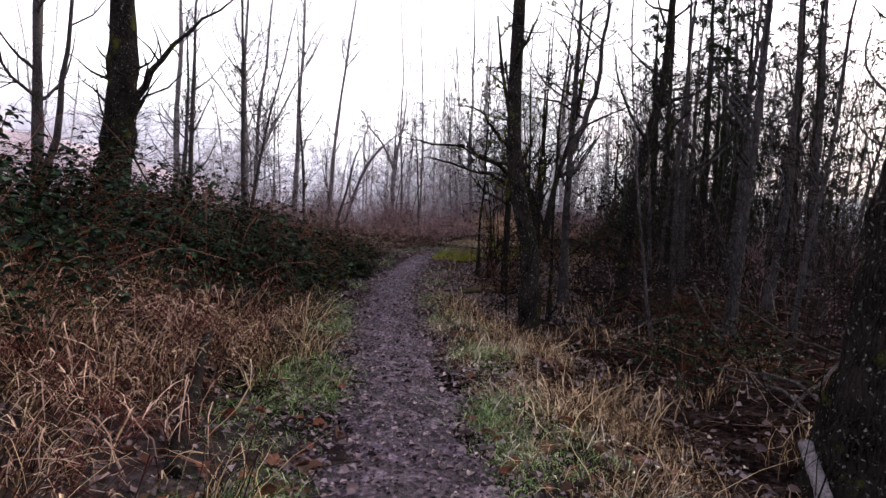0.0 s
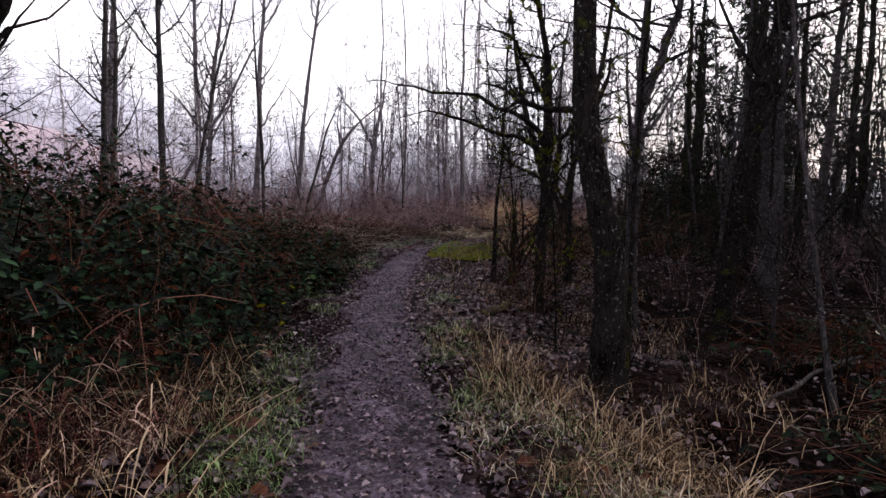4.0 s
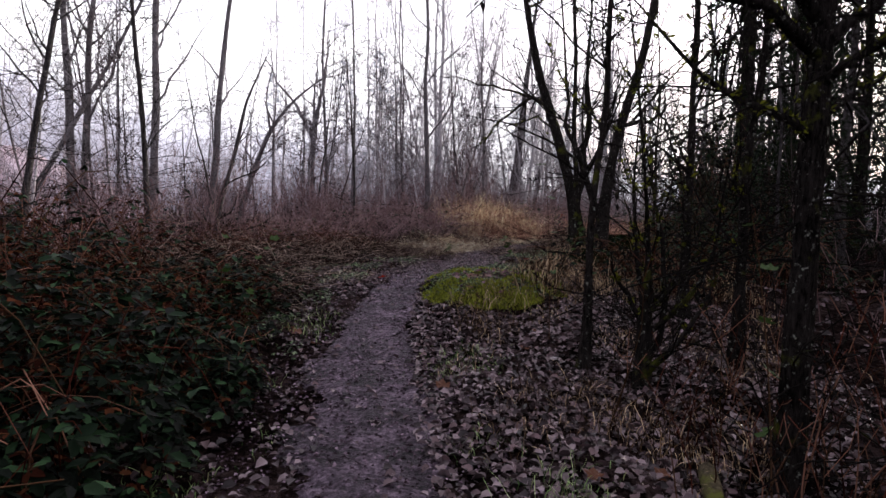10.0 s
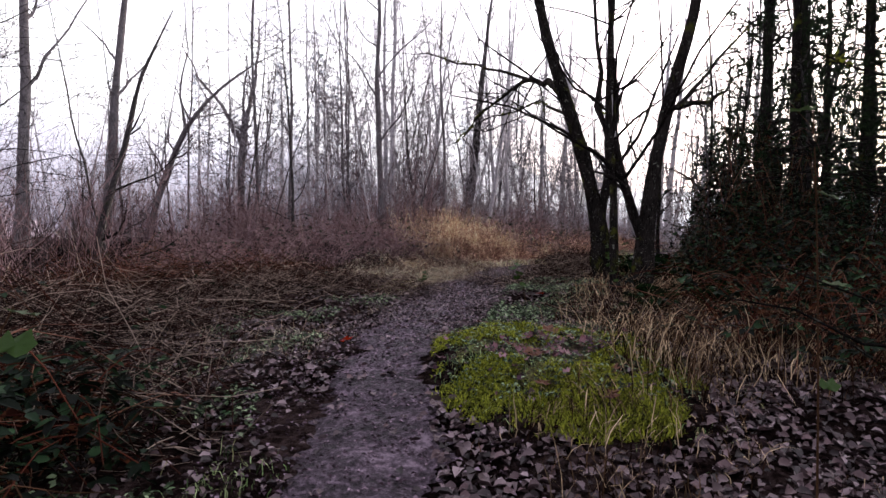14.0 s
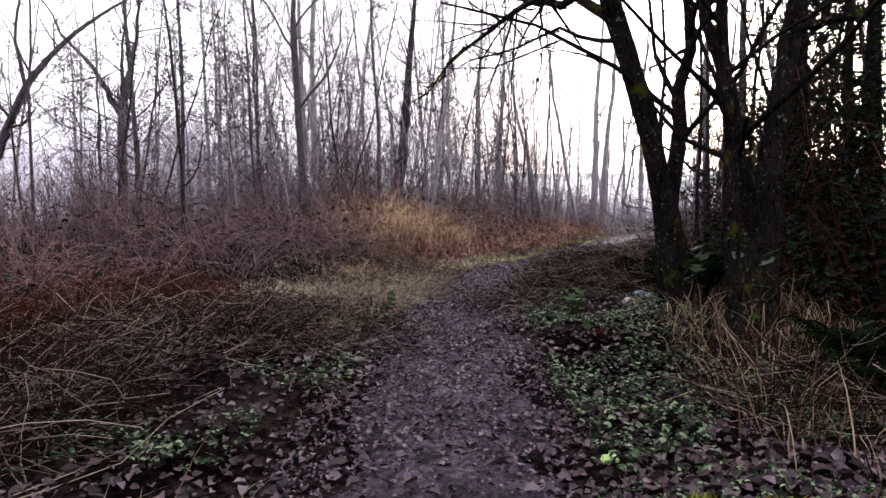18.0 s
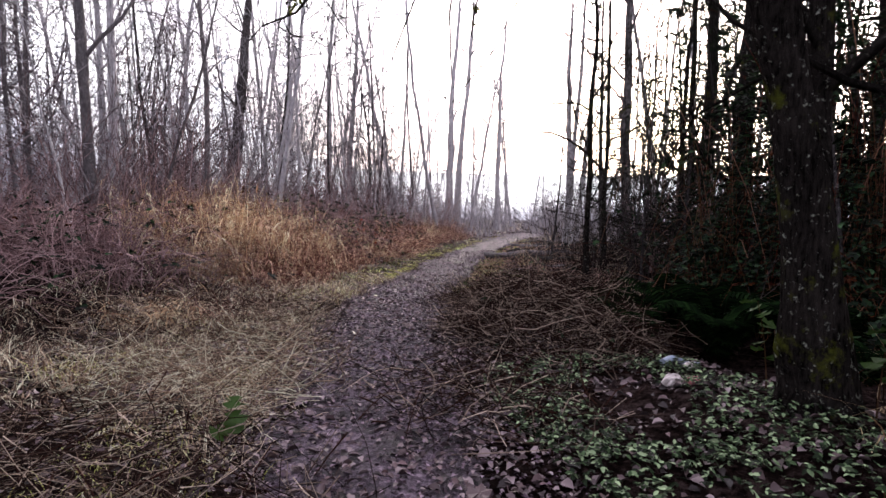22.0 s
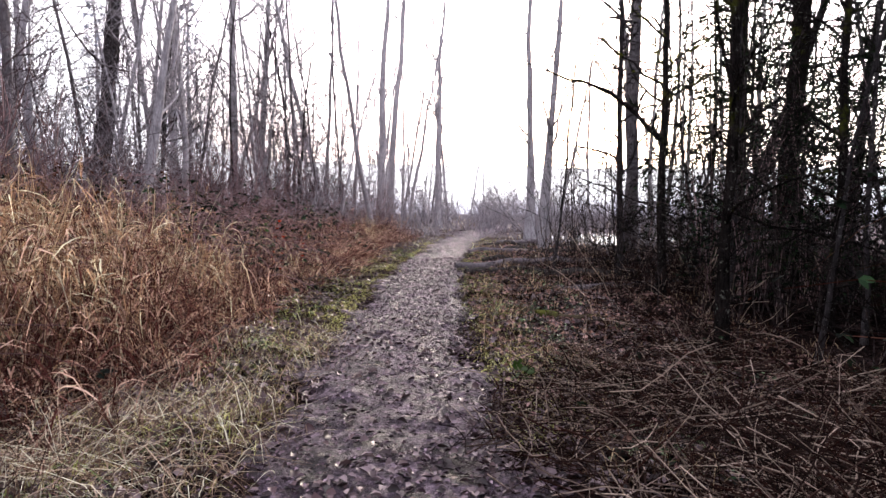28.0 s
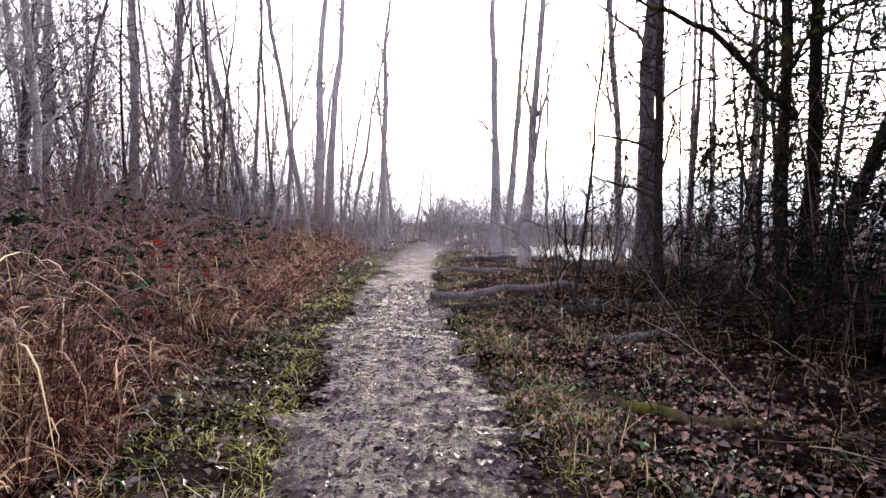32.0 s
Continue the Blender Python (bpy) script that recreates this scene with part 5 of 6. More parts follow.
def bramble(x, y, rx, ry, h, leaves, canes, dead=0.25, label="dense dark green bramble thicket", size=0.085):
    h = h * (1.45 if y < 12 else 1.3 if x > -3.5 else 1.8) if x < -2 and y < 21 else h
    t = thing("bramble_bush", (x, y, gz1(x, y)), label, "bush", "brambles beside the path")
    z0, leaves, canes = t.location.z, int(leaves * 1.6), int(canes * 1.3)
    a, r = rnd(0, 2 * np.pi, leaves), np.sqrt(rng.random(leaves))
    px, py = np.cos(a) * r * rx, np.sin(a) * r * ry
    top = h * np.sqrt(np.maximum(0.02, 1 - r ** 2.4)) * (0.8 + 0.33 * wave(px + x, py + y, 2.9))
    C = np.stack([px, py, gz(px + x, py + y) - z0 + np.maximum(0.04, top * (1 - 0.75 * rng.random(leaves) ** 2.2))], axis=1)
    out = np.stack([np.cos(a) * r, np.sin(a) * r, 0 * a], axis=1)
    live = rng.random(leaves) > dead
    g = Geo()
    leaf_spray(g, C[live], size, out[live])
    part("foliage", g, M_BRAMBLE, t, kind="stuff")
    if (~live).any():
        g = Geo()
        leaf_spray(g, C[~live], size * 0.8, out[~live])
        part("withered_foliage", g, M_BROWNLEAF, t, "withered red-brown leaves", kind="stuff")
    g = Geo()
    a, r = rnd(0, 2 * np.pi, canes), np.sqrt(rng.random(canes)) * 0.85
    S = np.stack([np.cos(a) * r * rx, np.sin(a) * r * ry, np.zeros(canes)], axis=1)
    S[:, 2] = gz(S[:, 0] + x, S[:, 1] + y) - z0 - 0.05
    b = rnd(0, 2 * np.pi, canes)
    ln = rng.uniform(0.5, 1.5, canes) * min(rx, ry, 1.3)
    end = off_path(x + S[:, 0] + np.cos(b) * ln, y + S[:, 1] + np.sin(b) * ln)
    ln = np.where(np.abs(end) < 0.95, ln * 0.25, ln)
    u = np.linspace(0, 1, 7)
    hh = h * rng.uniform(0.5, 1.25, canes) * np.sqrt(np.maximum(0.1, 1 - r ** 2))
    P = S[:, None] + np.stack([np.cos(b), np.sin(b), 0 * b], axis=1)[:, None] * (ln[:, None] * u[None] ** 1.3)[..., None]
    P[..., 2] += hh[:, None] * np.sin(np.pi * np.minimum(u * rng.uniform(0.55, 0.95, canes)[:, None], 1))
    P += rng.normal(0, 0.02, P.shape) * u[None, :, None]
    # canes past y 30 take the stem colour lightened for haze
    cane_m = M_RTWIG if y > 30 else M_CANE
    for i in range(12):
        one = Geo()
        tubes(one, P[i], np.linspace(0.008, 0.003, 7), 5)
        part("cane", one, cane_m, t)
    tubes(g, P[12:], np.linspace(0.006, 0.0025, 7)[None] * rng.uniform(0.7, 1.3, canes)[12:, None], 3)
    part("cane_tangle", g, cane_m, t, "arching red-brown thorny canes", kind="stuff")
    spray = int(canes * 5 * (1 - dead))
    g = Geo()
    leaf_spray(g, P[rng.integers(0, canes, spray), rng.integers(3, 7, spray)] + rng.normal(0, 0.03, (spray, 3)), size * 1.15)
    part("cane_foliage", g, M_BRAMBLE, t, kind="stuff")
    return t


for x, y, rx, ry, h, n, c, dead in (
        (-4.6, 5.2, 1.7, 1.9, 1.15, 1300, 70, 0.06), (-6.6, 7.5, 2.2, 2.2, 1.35, 1700, 70, 0.06), (-4.3, 8.8, 1.7, 1.7, 1.15, 1600, 70, 0.1), (-3.2, 10.6, 1.2, 1.5, 0.95, 1300, 60, 0.1), (-6.4, 11.5, 2.4, 2.2, 1.4, 1600, 70, 0.06),
        (-9.4, 10.4, 2.6, 2.6, 1.5, 1000, 80, 0.2), (-3.4, 13.0, 1.2, 1.4, 0.95, 1200, 80, 0.1), (-5.6, 14.6, 1.8, 1.6, 1.1, 1000, 90, 0.35), (-3.2, 15.3, 1.1, 1.3, 0.8, 1300, 110, 0.2), (-5.0, 17.2, 1.7, 1.6, 0.95, 800, 140, 0.5),
        (-2.75, 16.9, 0.8, 0.9, 0.55, 800, 60, 0.1), (-3.2, 18.4, 1.0, 1.2, 0.7, 700, 150, 0.5), (-7.6, 16.5, 2.2, 2.2, 1.2, 700, 90, 0.4), (-7.2, 20, 2.2, 2.0, 1.0, 600, 120, 0.5), (-5.0, 20.5, 1.5, 1.5, 0.8, 450, 150, 0.6),
        (-10.5, 14.5, 2.5, 2.5, 1.4, 600, 60, 0.3), (-11.5, 6.5, 2.6, 2.6, 1.5, 600, 60, 0.2), (-8.6, 4.4, 2.0, 2.0, 1.3, 700, 60, 0.2), (-2.9, 19.9, 0.7, 0.8, 0.45, 300, 80, 0.35)):
    bramble(x, y, rx, ry, h, n, c, dead, "dense dark green bramble thicket" if dead < 0.3 else "tangled half-bare bramble with red-brown canes")
for x, y, rx, ry, h, n, c, dead in ((4.2, 9.2, 1.2, 1.2, 0.5, 160, 90, 0.3), (5.6, 13.0, 1.6, 1.6, 0.7, 220, 110, 0.4), (3.6, 21.3, 1.1, 1.0, 0.9, 120, 150, 0.5), (6.4, 23.0, 1.7, 1.8, 1.3, 600, 110, 0.2),
                                    (7.0, 26.0, 1.6, 1.7, 1.6, 900, 90, 0.15), (7.5, 39.9, 1.0, 1.0, 1.25, 40, 120, 0.7), (6.0, 38.2, 1.1, 1.0, 1.15, 30, 160, 0.8), (6.8, 41.0, 1.2, 1.1, 1.3, 40, 160, 0.8), (8.8, 41.2, 1.0, 1.0, 1.1, 30, 140, 0.8), (1.2, 34.4, 1.5, 1.4, 0.9, 24, 260, 0.9), (-1.2, 33.0, 1.6, 1.5, 0.8, 24, 260, 0.9), (2.6, 37.2, 1.5, 1.4, 1.0, 24, 220, 0.9), (-0.2, 36.6, 1.8, 1.6, 1.1, 24, 220, 0.9), (-3.6, 31.0, 1.7, 1.5, 0.8, 24, 240, 0.9), (-3.2, 35.0, 2.0, 1.8, 1.1, 24, 200, 0.9), (4.6, 39.6, 1.5, 1.5, 1.3, 260, 120, 0.6), (9.3, 42.5, 1.4, 1.4, 1.2, 200, 90, 0.5), (12.5, 45.5, 1.6, 1.4, 1.2, 220, 90, 0.5), (8.6, 29.2, 1.2, 1.3, 1.2, 600, 80, 0.2)):
    bramble(x, y, rx, ry, h, n, c, dead, "loose bramble with scattered leaves and bare canes")


for x, y, rx, ry, h, n in ((8.0, 27.4, 1.3, 1.3, 3.6, 1700), (8.9, 28.9, 1.3, 1.4, 3.8, 1700), (7.6, 24.9, 1.3, 1.2, 2.8, 1100), (13.9, 33.4, 1.6, 1.5, 3.6, 1200), (10.4, 29.2, 1.5, 1.3, 3.2, 1000)):
    bramble(x, y, rx, ry, h, n, 60, 0.03, "tall dark evergreen shrub hung with ivy leaves")


# cut stems lying in heaps
def brush(x, y, rx, ry, h, n, label, material=M_DEADSTEM, length=0.6, thick=0.0034, leaf=0, turn=0.0):
    n = int(n * 1.7)
    t = thing("brush_pile", (x, y, gz1(x, y)), label, "brushwood", "heaps of cut stems")
    a, r = rnd(0, 2 * np.pi, n), np.sqrt(rng.random(n))
    px, py = np.cos(a) * r * rx, np.sin(a) * r * ry
    ct, st = math.cos(turn), math.sin(turn)
    px, py = px * ct - py * st, px * st + py * ct
    z = gz(px + x, py + y) - t.location.z
    lift = h * np.maximum(0, 1 - r ** 2) * rng.random(n) ** 0.7 + 0.015
    b = rnd(0, 2 * np.pi, n)
    D = np.stack([np.cos(b), np.sin(b), rng.normal(0, 0.35, n)], axis=1)
    S = np.stack([px, py, z + lift], axis=1)
    ln = length * rng.uniform(0.4, 1.5, n)
    P = shoot(S - unit(D) * ln[:, None] * 0.5, D, ln, 5, 0.25, -0.02)
    gpt = gz(P[..., 0] + x, P[..., 1] + y) - t.location.z
    P[..., 2] = np.maximum(P[..., 2], gpt + 0.006)
    for i in range(40):
        g = Geo()
        tubes(g, P[i], thick * 1.6 * np.linspace(1, 0.5, 5), 5, caps=False)
        part("stem", g, material, t)
    g = Geo()
    tubes(g, P[40:], thick * rng.uniform(0.45, 1.4, n)[40:, None] * np.linspace(1, 0.5, 5)[None], 3)
    part("stem_tangle", g, material, t, kind="stuff")
    if leaf:
        i = rng.integers(0, n, leaf)
        g = Geo()
        leaf_spray(g, P[i, rng.integers(0, 5, leaf)], 0.06)
        part("foliage", g, M_BRAMBLE, t, "a few green bramble leaves", kind="stuff")
    return t


brush(5.1, 29.5, 1.25, 1.65, 0.75, 1900, "heap of cut bramble stems beside the path", leaf=60, turn=-0.5)
brush(6.3, 31.4, 1.2, 1.6, 0.42, 900, "heap of cut bramble stems beside the path", leaf=30, turn=-0.6)
brush(7.6, 31.6, 1.6, 1.6, 0.45, 800, "loose heap of grey dead twigs", leaf=20)
brush(2.9, 28.0, 0.8, 1.0, 0.14, 280, "thin scatter of cut stems at the path edge")
brush(-3.3, 22.6, 1.4, 1.5, 0.55, 800, "heap of cut bramble stems in the clearing", length=1.0, thick=0.0036, leaf=160)
brush(-2.7, 25.2, 1.3, 1.4, 0.5, 800, "heap of cut bramble stems in the clearing", length=1.0, thick=0.0036, leaf=90)
brush(-5.0, 24.4, 1.7, 1.7, 0.6, 700, "heap of cut bramble stems in the clearing", length=1.0, thick=0.0036, leaf=60)
brush(-1.6, 27.2, 1.5, 1.6, 0.4, 700, "heap of grey-brown cut bramble canes", M_DEADSTEM, length=0.9, thick=0.0036, leaf=60)
brush(-4.0, 27.6, 1.8, 1.7, 0.5, 800, "heap of red-brown cut bramble canes", M_CANE, length=1.0, thick=0.0038, leaf=50)
brush(-2.2, 30.3, 1.8, 1.6, 0.45, 700, "heap of red-brown cut bramble canes", M_CANE, length=0.9, thick=0.0036, leaf=40)
brush(-2.5, 20.6, 0.7, 0.9, 0.3, 300, "heap of cut bramble stems in the clearing", length=0.9, leaf=120)
brush(0.1, 27.6, 1.3, 1.6, 0.12, 800, "flattened brown stems beside the path", M_DEADSTEM, length=0.6, thick=0.003)
brush(1.5, 29.9, 1.2, 1.5, 0.1, 700, "loose pale straw flattened beside the path", M_STRAW, length=0.55, thick=0.0026, turn=-0.5)
brush(-1.0, 28.5, 1.7, 1.6, 0.18, 500, "flattened straw and stems in the clearing", length=0.6, thick=0.003)
brush(2.2, 32.0, 1.6, 1.2, 0.3, 600, "flattened straw and stems in the clearing", length=0.6, thick=0.003)
brush(9.7, 32.9, 1.2, 1.0, 0.25, 220, "loose heap of grey dead twigs")
brush(13.6, 35.0, 1.6, 1.0, 0.5, 450, "loose heap of grey dead twigs under the alders", length=0.9, thick=0.005)
brush(16.6, 37.6, 1.5, 1.0, 0.4, 350, "loose heap of grey dead twigs under the alders", length=0.9, thick=0.005)
brush(2.9, 23.6, 0.9, 0.9, 0.25, 300, "dead stems at the foot of the maples", length=0.7)
brush(3.4, 8.0, 1.3, 2.6, 0.3, 110, "fallen dead twigs in the ditch", length=1.1)


# thickets of thin upright shoots
def shoots(name, label, material, n, box, test, height, r, spread=0.25, twig=3):
    C, _ = spots(n, *box, test)
    n = len(C)
    C, sc, az = clumped(C, 0.75, 0.35, 16)
    D = np.stack([np.cos(az) * spread * 1.2 + rng.normal(0, spread, n), np.sin(az) * spread * 1.2 + rng.normal(0, spread, n), np.ones(n)], axis=1)
    ln = height * rng.uniform(0.4, 1.15, n) * sc
    P = shoot(C - np.array([0, 0, 0.05]), D, ln, 6, 0.17, 0.03)
    R = r * rng.uniform(0.6, 1.4, n)[:, None] * np.linspace(1, 0.2, 6)[None]
    g = Geo()
    tubes(g, P, R, 3)
    if twig:
        Q, QR = sprout(P, R, n * twig, 0.2, 0.34, 0.55, 0.5, 3, 0.14, 0.6, 0.4)
        tubes(g, Q, np.maximum(QR, r * 0.45), 3)
    return stuff(name, g, material, label, "shrubs")


shoots("shrub_thicket", "red-brown leafless shrubs at the wood's edge", M_RTWIG, 1300, (-10, 6, 35, 50), lambda x, y, d: (d < -5), 3.0, 0.009, 0.3, 6)
shoots("shrub_thicket", "red-brown leafless shrubs behind the reed grass", M_RTWIG, 1500, (1, 26, 36, 60), lambda x, y, d: (d < -4.5) & (d > -12), 3.4, 0.009, 0.3, 6)
shoots("shrub_thicket", "leafless shrubs behind the clearing", M_RTWIG, 700, (-12, -1, 24, 38), lambda x, y, d: (d < -5), 2.5, 0.008, 0.32, 6)
shoots("shrub_thicket", "thin bare stems crowding the ditch side", M_RTWIG, 120, (3, 13, 13, 22), lambda x, y, d: (d > 3.4), 2.2, 0.006, 0.25, 8)
shoots("shrub_thicket", "dark thin stems crowding the ditch side", M_TWIG, 260, (2.5, 14, 3, 14), lambda x, y, d: (d > 2.6), 2.6, 0.006, 0.2, 6)
shoots("shrub_thicket", "crowded stems of the wood behind the reeds, greyed with painted mist", M_MTWIG, 330, (-1, 22, 38, 56), lambda x, y, d: (d < -5.5) & (d > -13), 4.5, 0.007, 0.2, 16)
shoots("shrub_thicket", "tall thin bare stems of the dense wood", M_STEM, 110, (5, 26, 3, 24), lambda x, y, d: (d > 4.5), 7.5, 0.011, 0.09, 9)
shoots("shrub_thicket", "tall thin bare stems of the dense wood", M_STEM, 130, (11, 30, 22, 37), lambda x, y, d: (d > 4.0) & (((x - 27.0) / 5.5) ** 2 + ((y - 45.0) / 3.8) ** 2 > 1), 7.5, 0.012, 0.09, 9)
shoots("shrub_thicket", "red-brown shoots round the crooked tree's foot", M_CANE, 46, (0.9, 2.6, 13.6, 16.6), lambda x, y, d: (d > 1.7), 2.4, 0.006, 0.14, 6)
shoots("shrub_thicket", "thin bare stems of the dense wood edge", M_STEM, 260, (6, 20, 24, 40), lambda x, y, d: (d > 3.4), 3.2, 0.01, 0.12, 5)
shoots("shrub_thicket", "dark thin stems crowding behind the logs", M_STEM, 130, (10, 22, 31, 41), lambda x, y, d: (d > 3.0) & (d < 7.5) & (((x - 27.0) / 4.6) ** 2 + ((y - 45.0) / 3.2) ** 2 > 1), 4.4, 0.008, 0.08, 6)
shoots("shrub_thicket", "tangled low dead stems beside the path", M_DEADSTEM, 140, (8, 19, 32, 41), lambda x, y, d: (d > 1.9) & (d < 4.5), 1.2, 0.007, 0.5, 6)
shoots("shrub_thicket", "dark bare shrubs at the back of the clearing", M_STEM, 240, (-13, -4.5, 25, 38), lambda x, y, d: (d < -5.5), 3.2, 0.008, 0.25, 7)
# far stems use the twig colour paled to imitate mist
shoots("shrub_thicket", "bare stems along the path's far side, paled with painted mist", M_FTWIG, 130, (14, 34, 36, 56), lambda x, y, d: (d > 2.4) & ((x < 24) | (d > 10)) & (((x - 27.0) / 5.2) ** 2 + ((y - 45.0) / 3.6) ** 2 > 1), 3.5, 0.014, 0.1, 4)
shoots("shrub_thicket", "bare stems far off, paled with painted mist", M_FTWIG, 1700, (-40, 34, 46, 76), lambda x, y, d: (d < -4), 3.8, 0.016, 0.14, 4)
shoots("shrub_thicket", "bare stems far off, paled with painted mist", M_FTWIG, 700, (-45, -12, 10, 50), lambda x, y, d: (d < -4), 3.6, 0.014, 0.14, 4)


shoots("shrub_thicket", "slender stems of the far wood, paled with painted mist", M_FTWIG, 520, (-2, 24, 42, 60), lambda x, y, d: (d < -5), 6.5, 0.014, 0.07, 8)
shoots("shrub_thicket", "bare shrubs closing the far end of the path, paled with painted mist", M_FTWIG, 1000, (20, 46, 47, 66), lambda x, y, d: (np.abs(d) > 1.6) | (x > 25), 3.4, 0.02, 0.25, 6)


# fallen leaves
CX, CY = 0.65, 20.8


def litter(n, box, test, size, material, name, label, lift=0.012, tilt=0.35, V=LEAF_V, T=LEAF_T, mound=0.08):
    C, D = spots(n, *box, lambda x, y, d: test(x, y, d) & ((((x - 0.7) / 1.15) ** 2 + ((y - 20.95) / 1.7) ** 2 > 0.9) | (rng.random(len(x)) < mound)))
    n = len(C)
    C[:, 2] += lift + rng.random(n) * 0.02 + 0.03 * (np.abs(D) < 0.6)
    a = rnd(0, 2 * np.pi, n)
    X = np.stack([np.cos(a), np.sin(a), rng.normal(0, 0.12, n)], axis=1)
    Z = np.stack([rng.normal(0, tilt, n), rng.normal(0, tilt, n), np.ones(n)], axis=1)
    g = Geo()
    V2 = V * np.array([1, 1.35, 2.8])
    stamp(g, V2, T, C, X, Z, size * rng.uniform(0.5, 1.4, n))
    return stuff(name, g, material, label, "leaves")


litter(12000, (-5, 6, 0, 24), lambda x, y, d: (np.abs(d) < 3) & (rng.random(len(x)) < np.where(np.abs(d) < 0.38, 0.2, 1.0)), 0.065, M_LITTER, "leaf_litter", "brown fallen leaves on the path and its verges")
litter(11000, (-1, 6, 13, 23), lambda x, y, d: (d > 0.4) & (d < 4.5), 0.068, M_LITTER, "leaf_litter", "thick brown leaf litter under the saplings", tilt=0.5)
litter(11000, (-4, 12, 21, 36), lambda x, y, d: (np.abs(d) < 3.2) & (rng.random(len(x)) < np.where(np.abs(d) < 0.55, np.where(y < 26, 0.05, 0.45), 1.0)), 0.06, M_LITTER, "leaf_litter", "grey-brown leaf litter around the bend", tilt=0.5)
litter(8000, (3, 30, 31, 54), lambda x, y, d: (np.abs(d) < 3.2) & (rng.random(len(x)) < np.where(np.abs(d) < 0.95, 0.0, 1.0)), 0.06, M_LITTER, "leaf_litter", "grey-brown leaf litter on the last stretch", tilt=0.5)
litter(5500, (-3, 6, 23.5, 32.5), lambda x, y, d: np.abs(d) < 0.95, 0.045, M_LITTER, "leaf_litter", "pale fallen leaves trodden into the path", lift=0.008, tilt=0.18)
litter(2500, (-3, 2, 1, 12), lambda x, y, d: np.abs(d) < 0.8, 0.045, M_LITTER, "leaf_litter", "fallen leaves trodden into the path", lift=0.008, tilt=0.3)
litter(7000, (6, 20, 31, 44), lambda x, y, d: (d > 0.9) & (d < 4.2), 0.05, M_PINKLEAF, "leaf_litter", "pinkish brown bleached leaves under the alders", lift=0.03, tilt=0.5)
litter(9000, (3, 24, 29, 48), lambda x, y, d: (np.abs(d) > 1.0) & (np.abs(d) < 2.6), 0.05, M_LITTER, "leaf_litter", "grey-brown leaves caught in the verge grass", tilt=0.6)
litter(34000, (-4, 16, 1, 42), lambda x, y, d: np.abs(d) < 0.95, 0.031, M_CRUMB, "leaf_crumbs", "leaf crumbs and bits trodden into the mud", lift=0.008, tilt=0.25, V=KITE_V, T=KITE_T)
litter(600, (-4.5, 2, 2, 9), lambda x, y, d: (np.abs(d) > 0.55) & (np.abs(d) < 3.5), 0.1, M_REDLEAF, "leaf_litter", "red-brown fallen leaves among the grass", tilt=0.6)
litter(4000, (2, 14, -1, 24), lambda x, y, d: d > 2.2, 0.085, M_LITTER, "leaf_litter", "brown leaf litter in the ditch", tilt=0.5)


litter(90, (CX - 0.6, CX + 0.7, CY - 0.5, CY + 0.6), lambda x, y, d: (d > 0.5) & (((x - CX) / 0.5) ** 2 + ((y - CY) / 0.4) ** 2 < 1), 0.06, M_PLUM, "leaf_litter", "heap of large plum-brown fallen leaves on the moss mound", lift=0.05, tilt=0.6, V=LOBE_V, T=LOBE_T, mound=1.0)
litter(80, (-0.3, 1.9, 19.7, 22.6), lambda x, y, d: (d > 0.5) & (((x - 0.8) / 1.05) ** 2 + ((y - 21.0) / 1.5) ** 2 < 1), 0.05, M_PLUM, "leaf_litter", "plum-brown leaves scattered over the moss mound", lift=0.05, tilt=0.6, V=LOBE_V, T=LOBE_T, mound=1.0)


# ivy and small green leaves over the ground at the bend
def ground_ivy(name, label, n, box, test, size, material):
    C, _ = spots(n, *box, test)
    C[:, 2] += rng.uniform(0.02, 0.1, len(C))
    g = Geo()
    leaf_spray(g, C, size)
    return stuff(name, g, material, label, "ground cover")


ground_ivy("ground_ivy", "low grey-green ivy carpet at the bend", 4200, (0, 5, 23, 28.5), lambda x, y, d: (d > 0.85) & (d < 2.7) & (wave(x, y, 1.8, 1) > -0.6), 0.04, M_IVY)
ground_ivy("ground_ivy", "low leafy weeds at the clearing edge", 1500, (-4, 1, 18, 26), lambda x, y, d: (d < -0.75) & (d > -2.2) & (wave(x, y, 2.6, 2) > 0.3), 0.042, M_IVY)
ground_ivy("ground_ivy", "low leafy weeds on the ditch side", 700, (5, 14, 31, 40), lambda x, y, d: (d > 1.2) & (d < 3.2) & (wave(x, y, 2.1, 2) > 0.3), 0.05, M_IVY)

ground_ivy("ground_ivy", "small pale green leaves creeping over the mound", 2600, (-0.2, 2.2, 19.8, 23), lambda x, y, d: (d > 0.6) & (((x - 0.8) / 1.2) ** 2 + ((y - 21.3) / 1.6) ** 2 < 1), 0.03, M_IVY)

# moss
g = Geo()
C, D = spots(32000, -0.6, 2.6, 19.4, 23.2, lambda x, y, d: (((x - 0.7) / 1.15) ** 2 + ((y - 20.95) / 1.7) ** 2 < 1 - 0.5 * rng.random(len(x)) ** 2) & (wave(x, y, 2.4, 0.6) + 0.7 * wave(x, y, 7.0, 0.2) + 0.7 * wave(x, y, 4.1, 1.3) + 0.9 * rng.random(len(x)) > 0.25) & (d > 0.45 + 0.35 * rng.random(len(x)) ** 2) & (((x - CX) / 0.42) ** 2 + ((y - CY) / 0.32) ** 2 > 1 - rng.random(len(x)) ** 2))
C[:, 2] += 0.034
blades(g, C, 0.04, 0.012, 0.9, 0.5, 3)
tagged(part("moss_patch", g, M_MOSS), "bright yellow-green moss cushion on the mound", "moss", kind="stuff")
g = Geo()
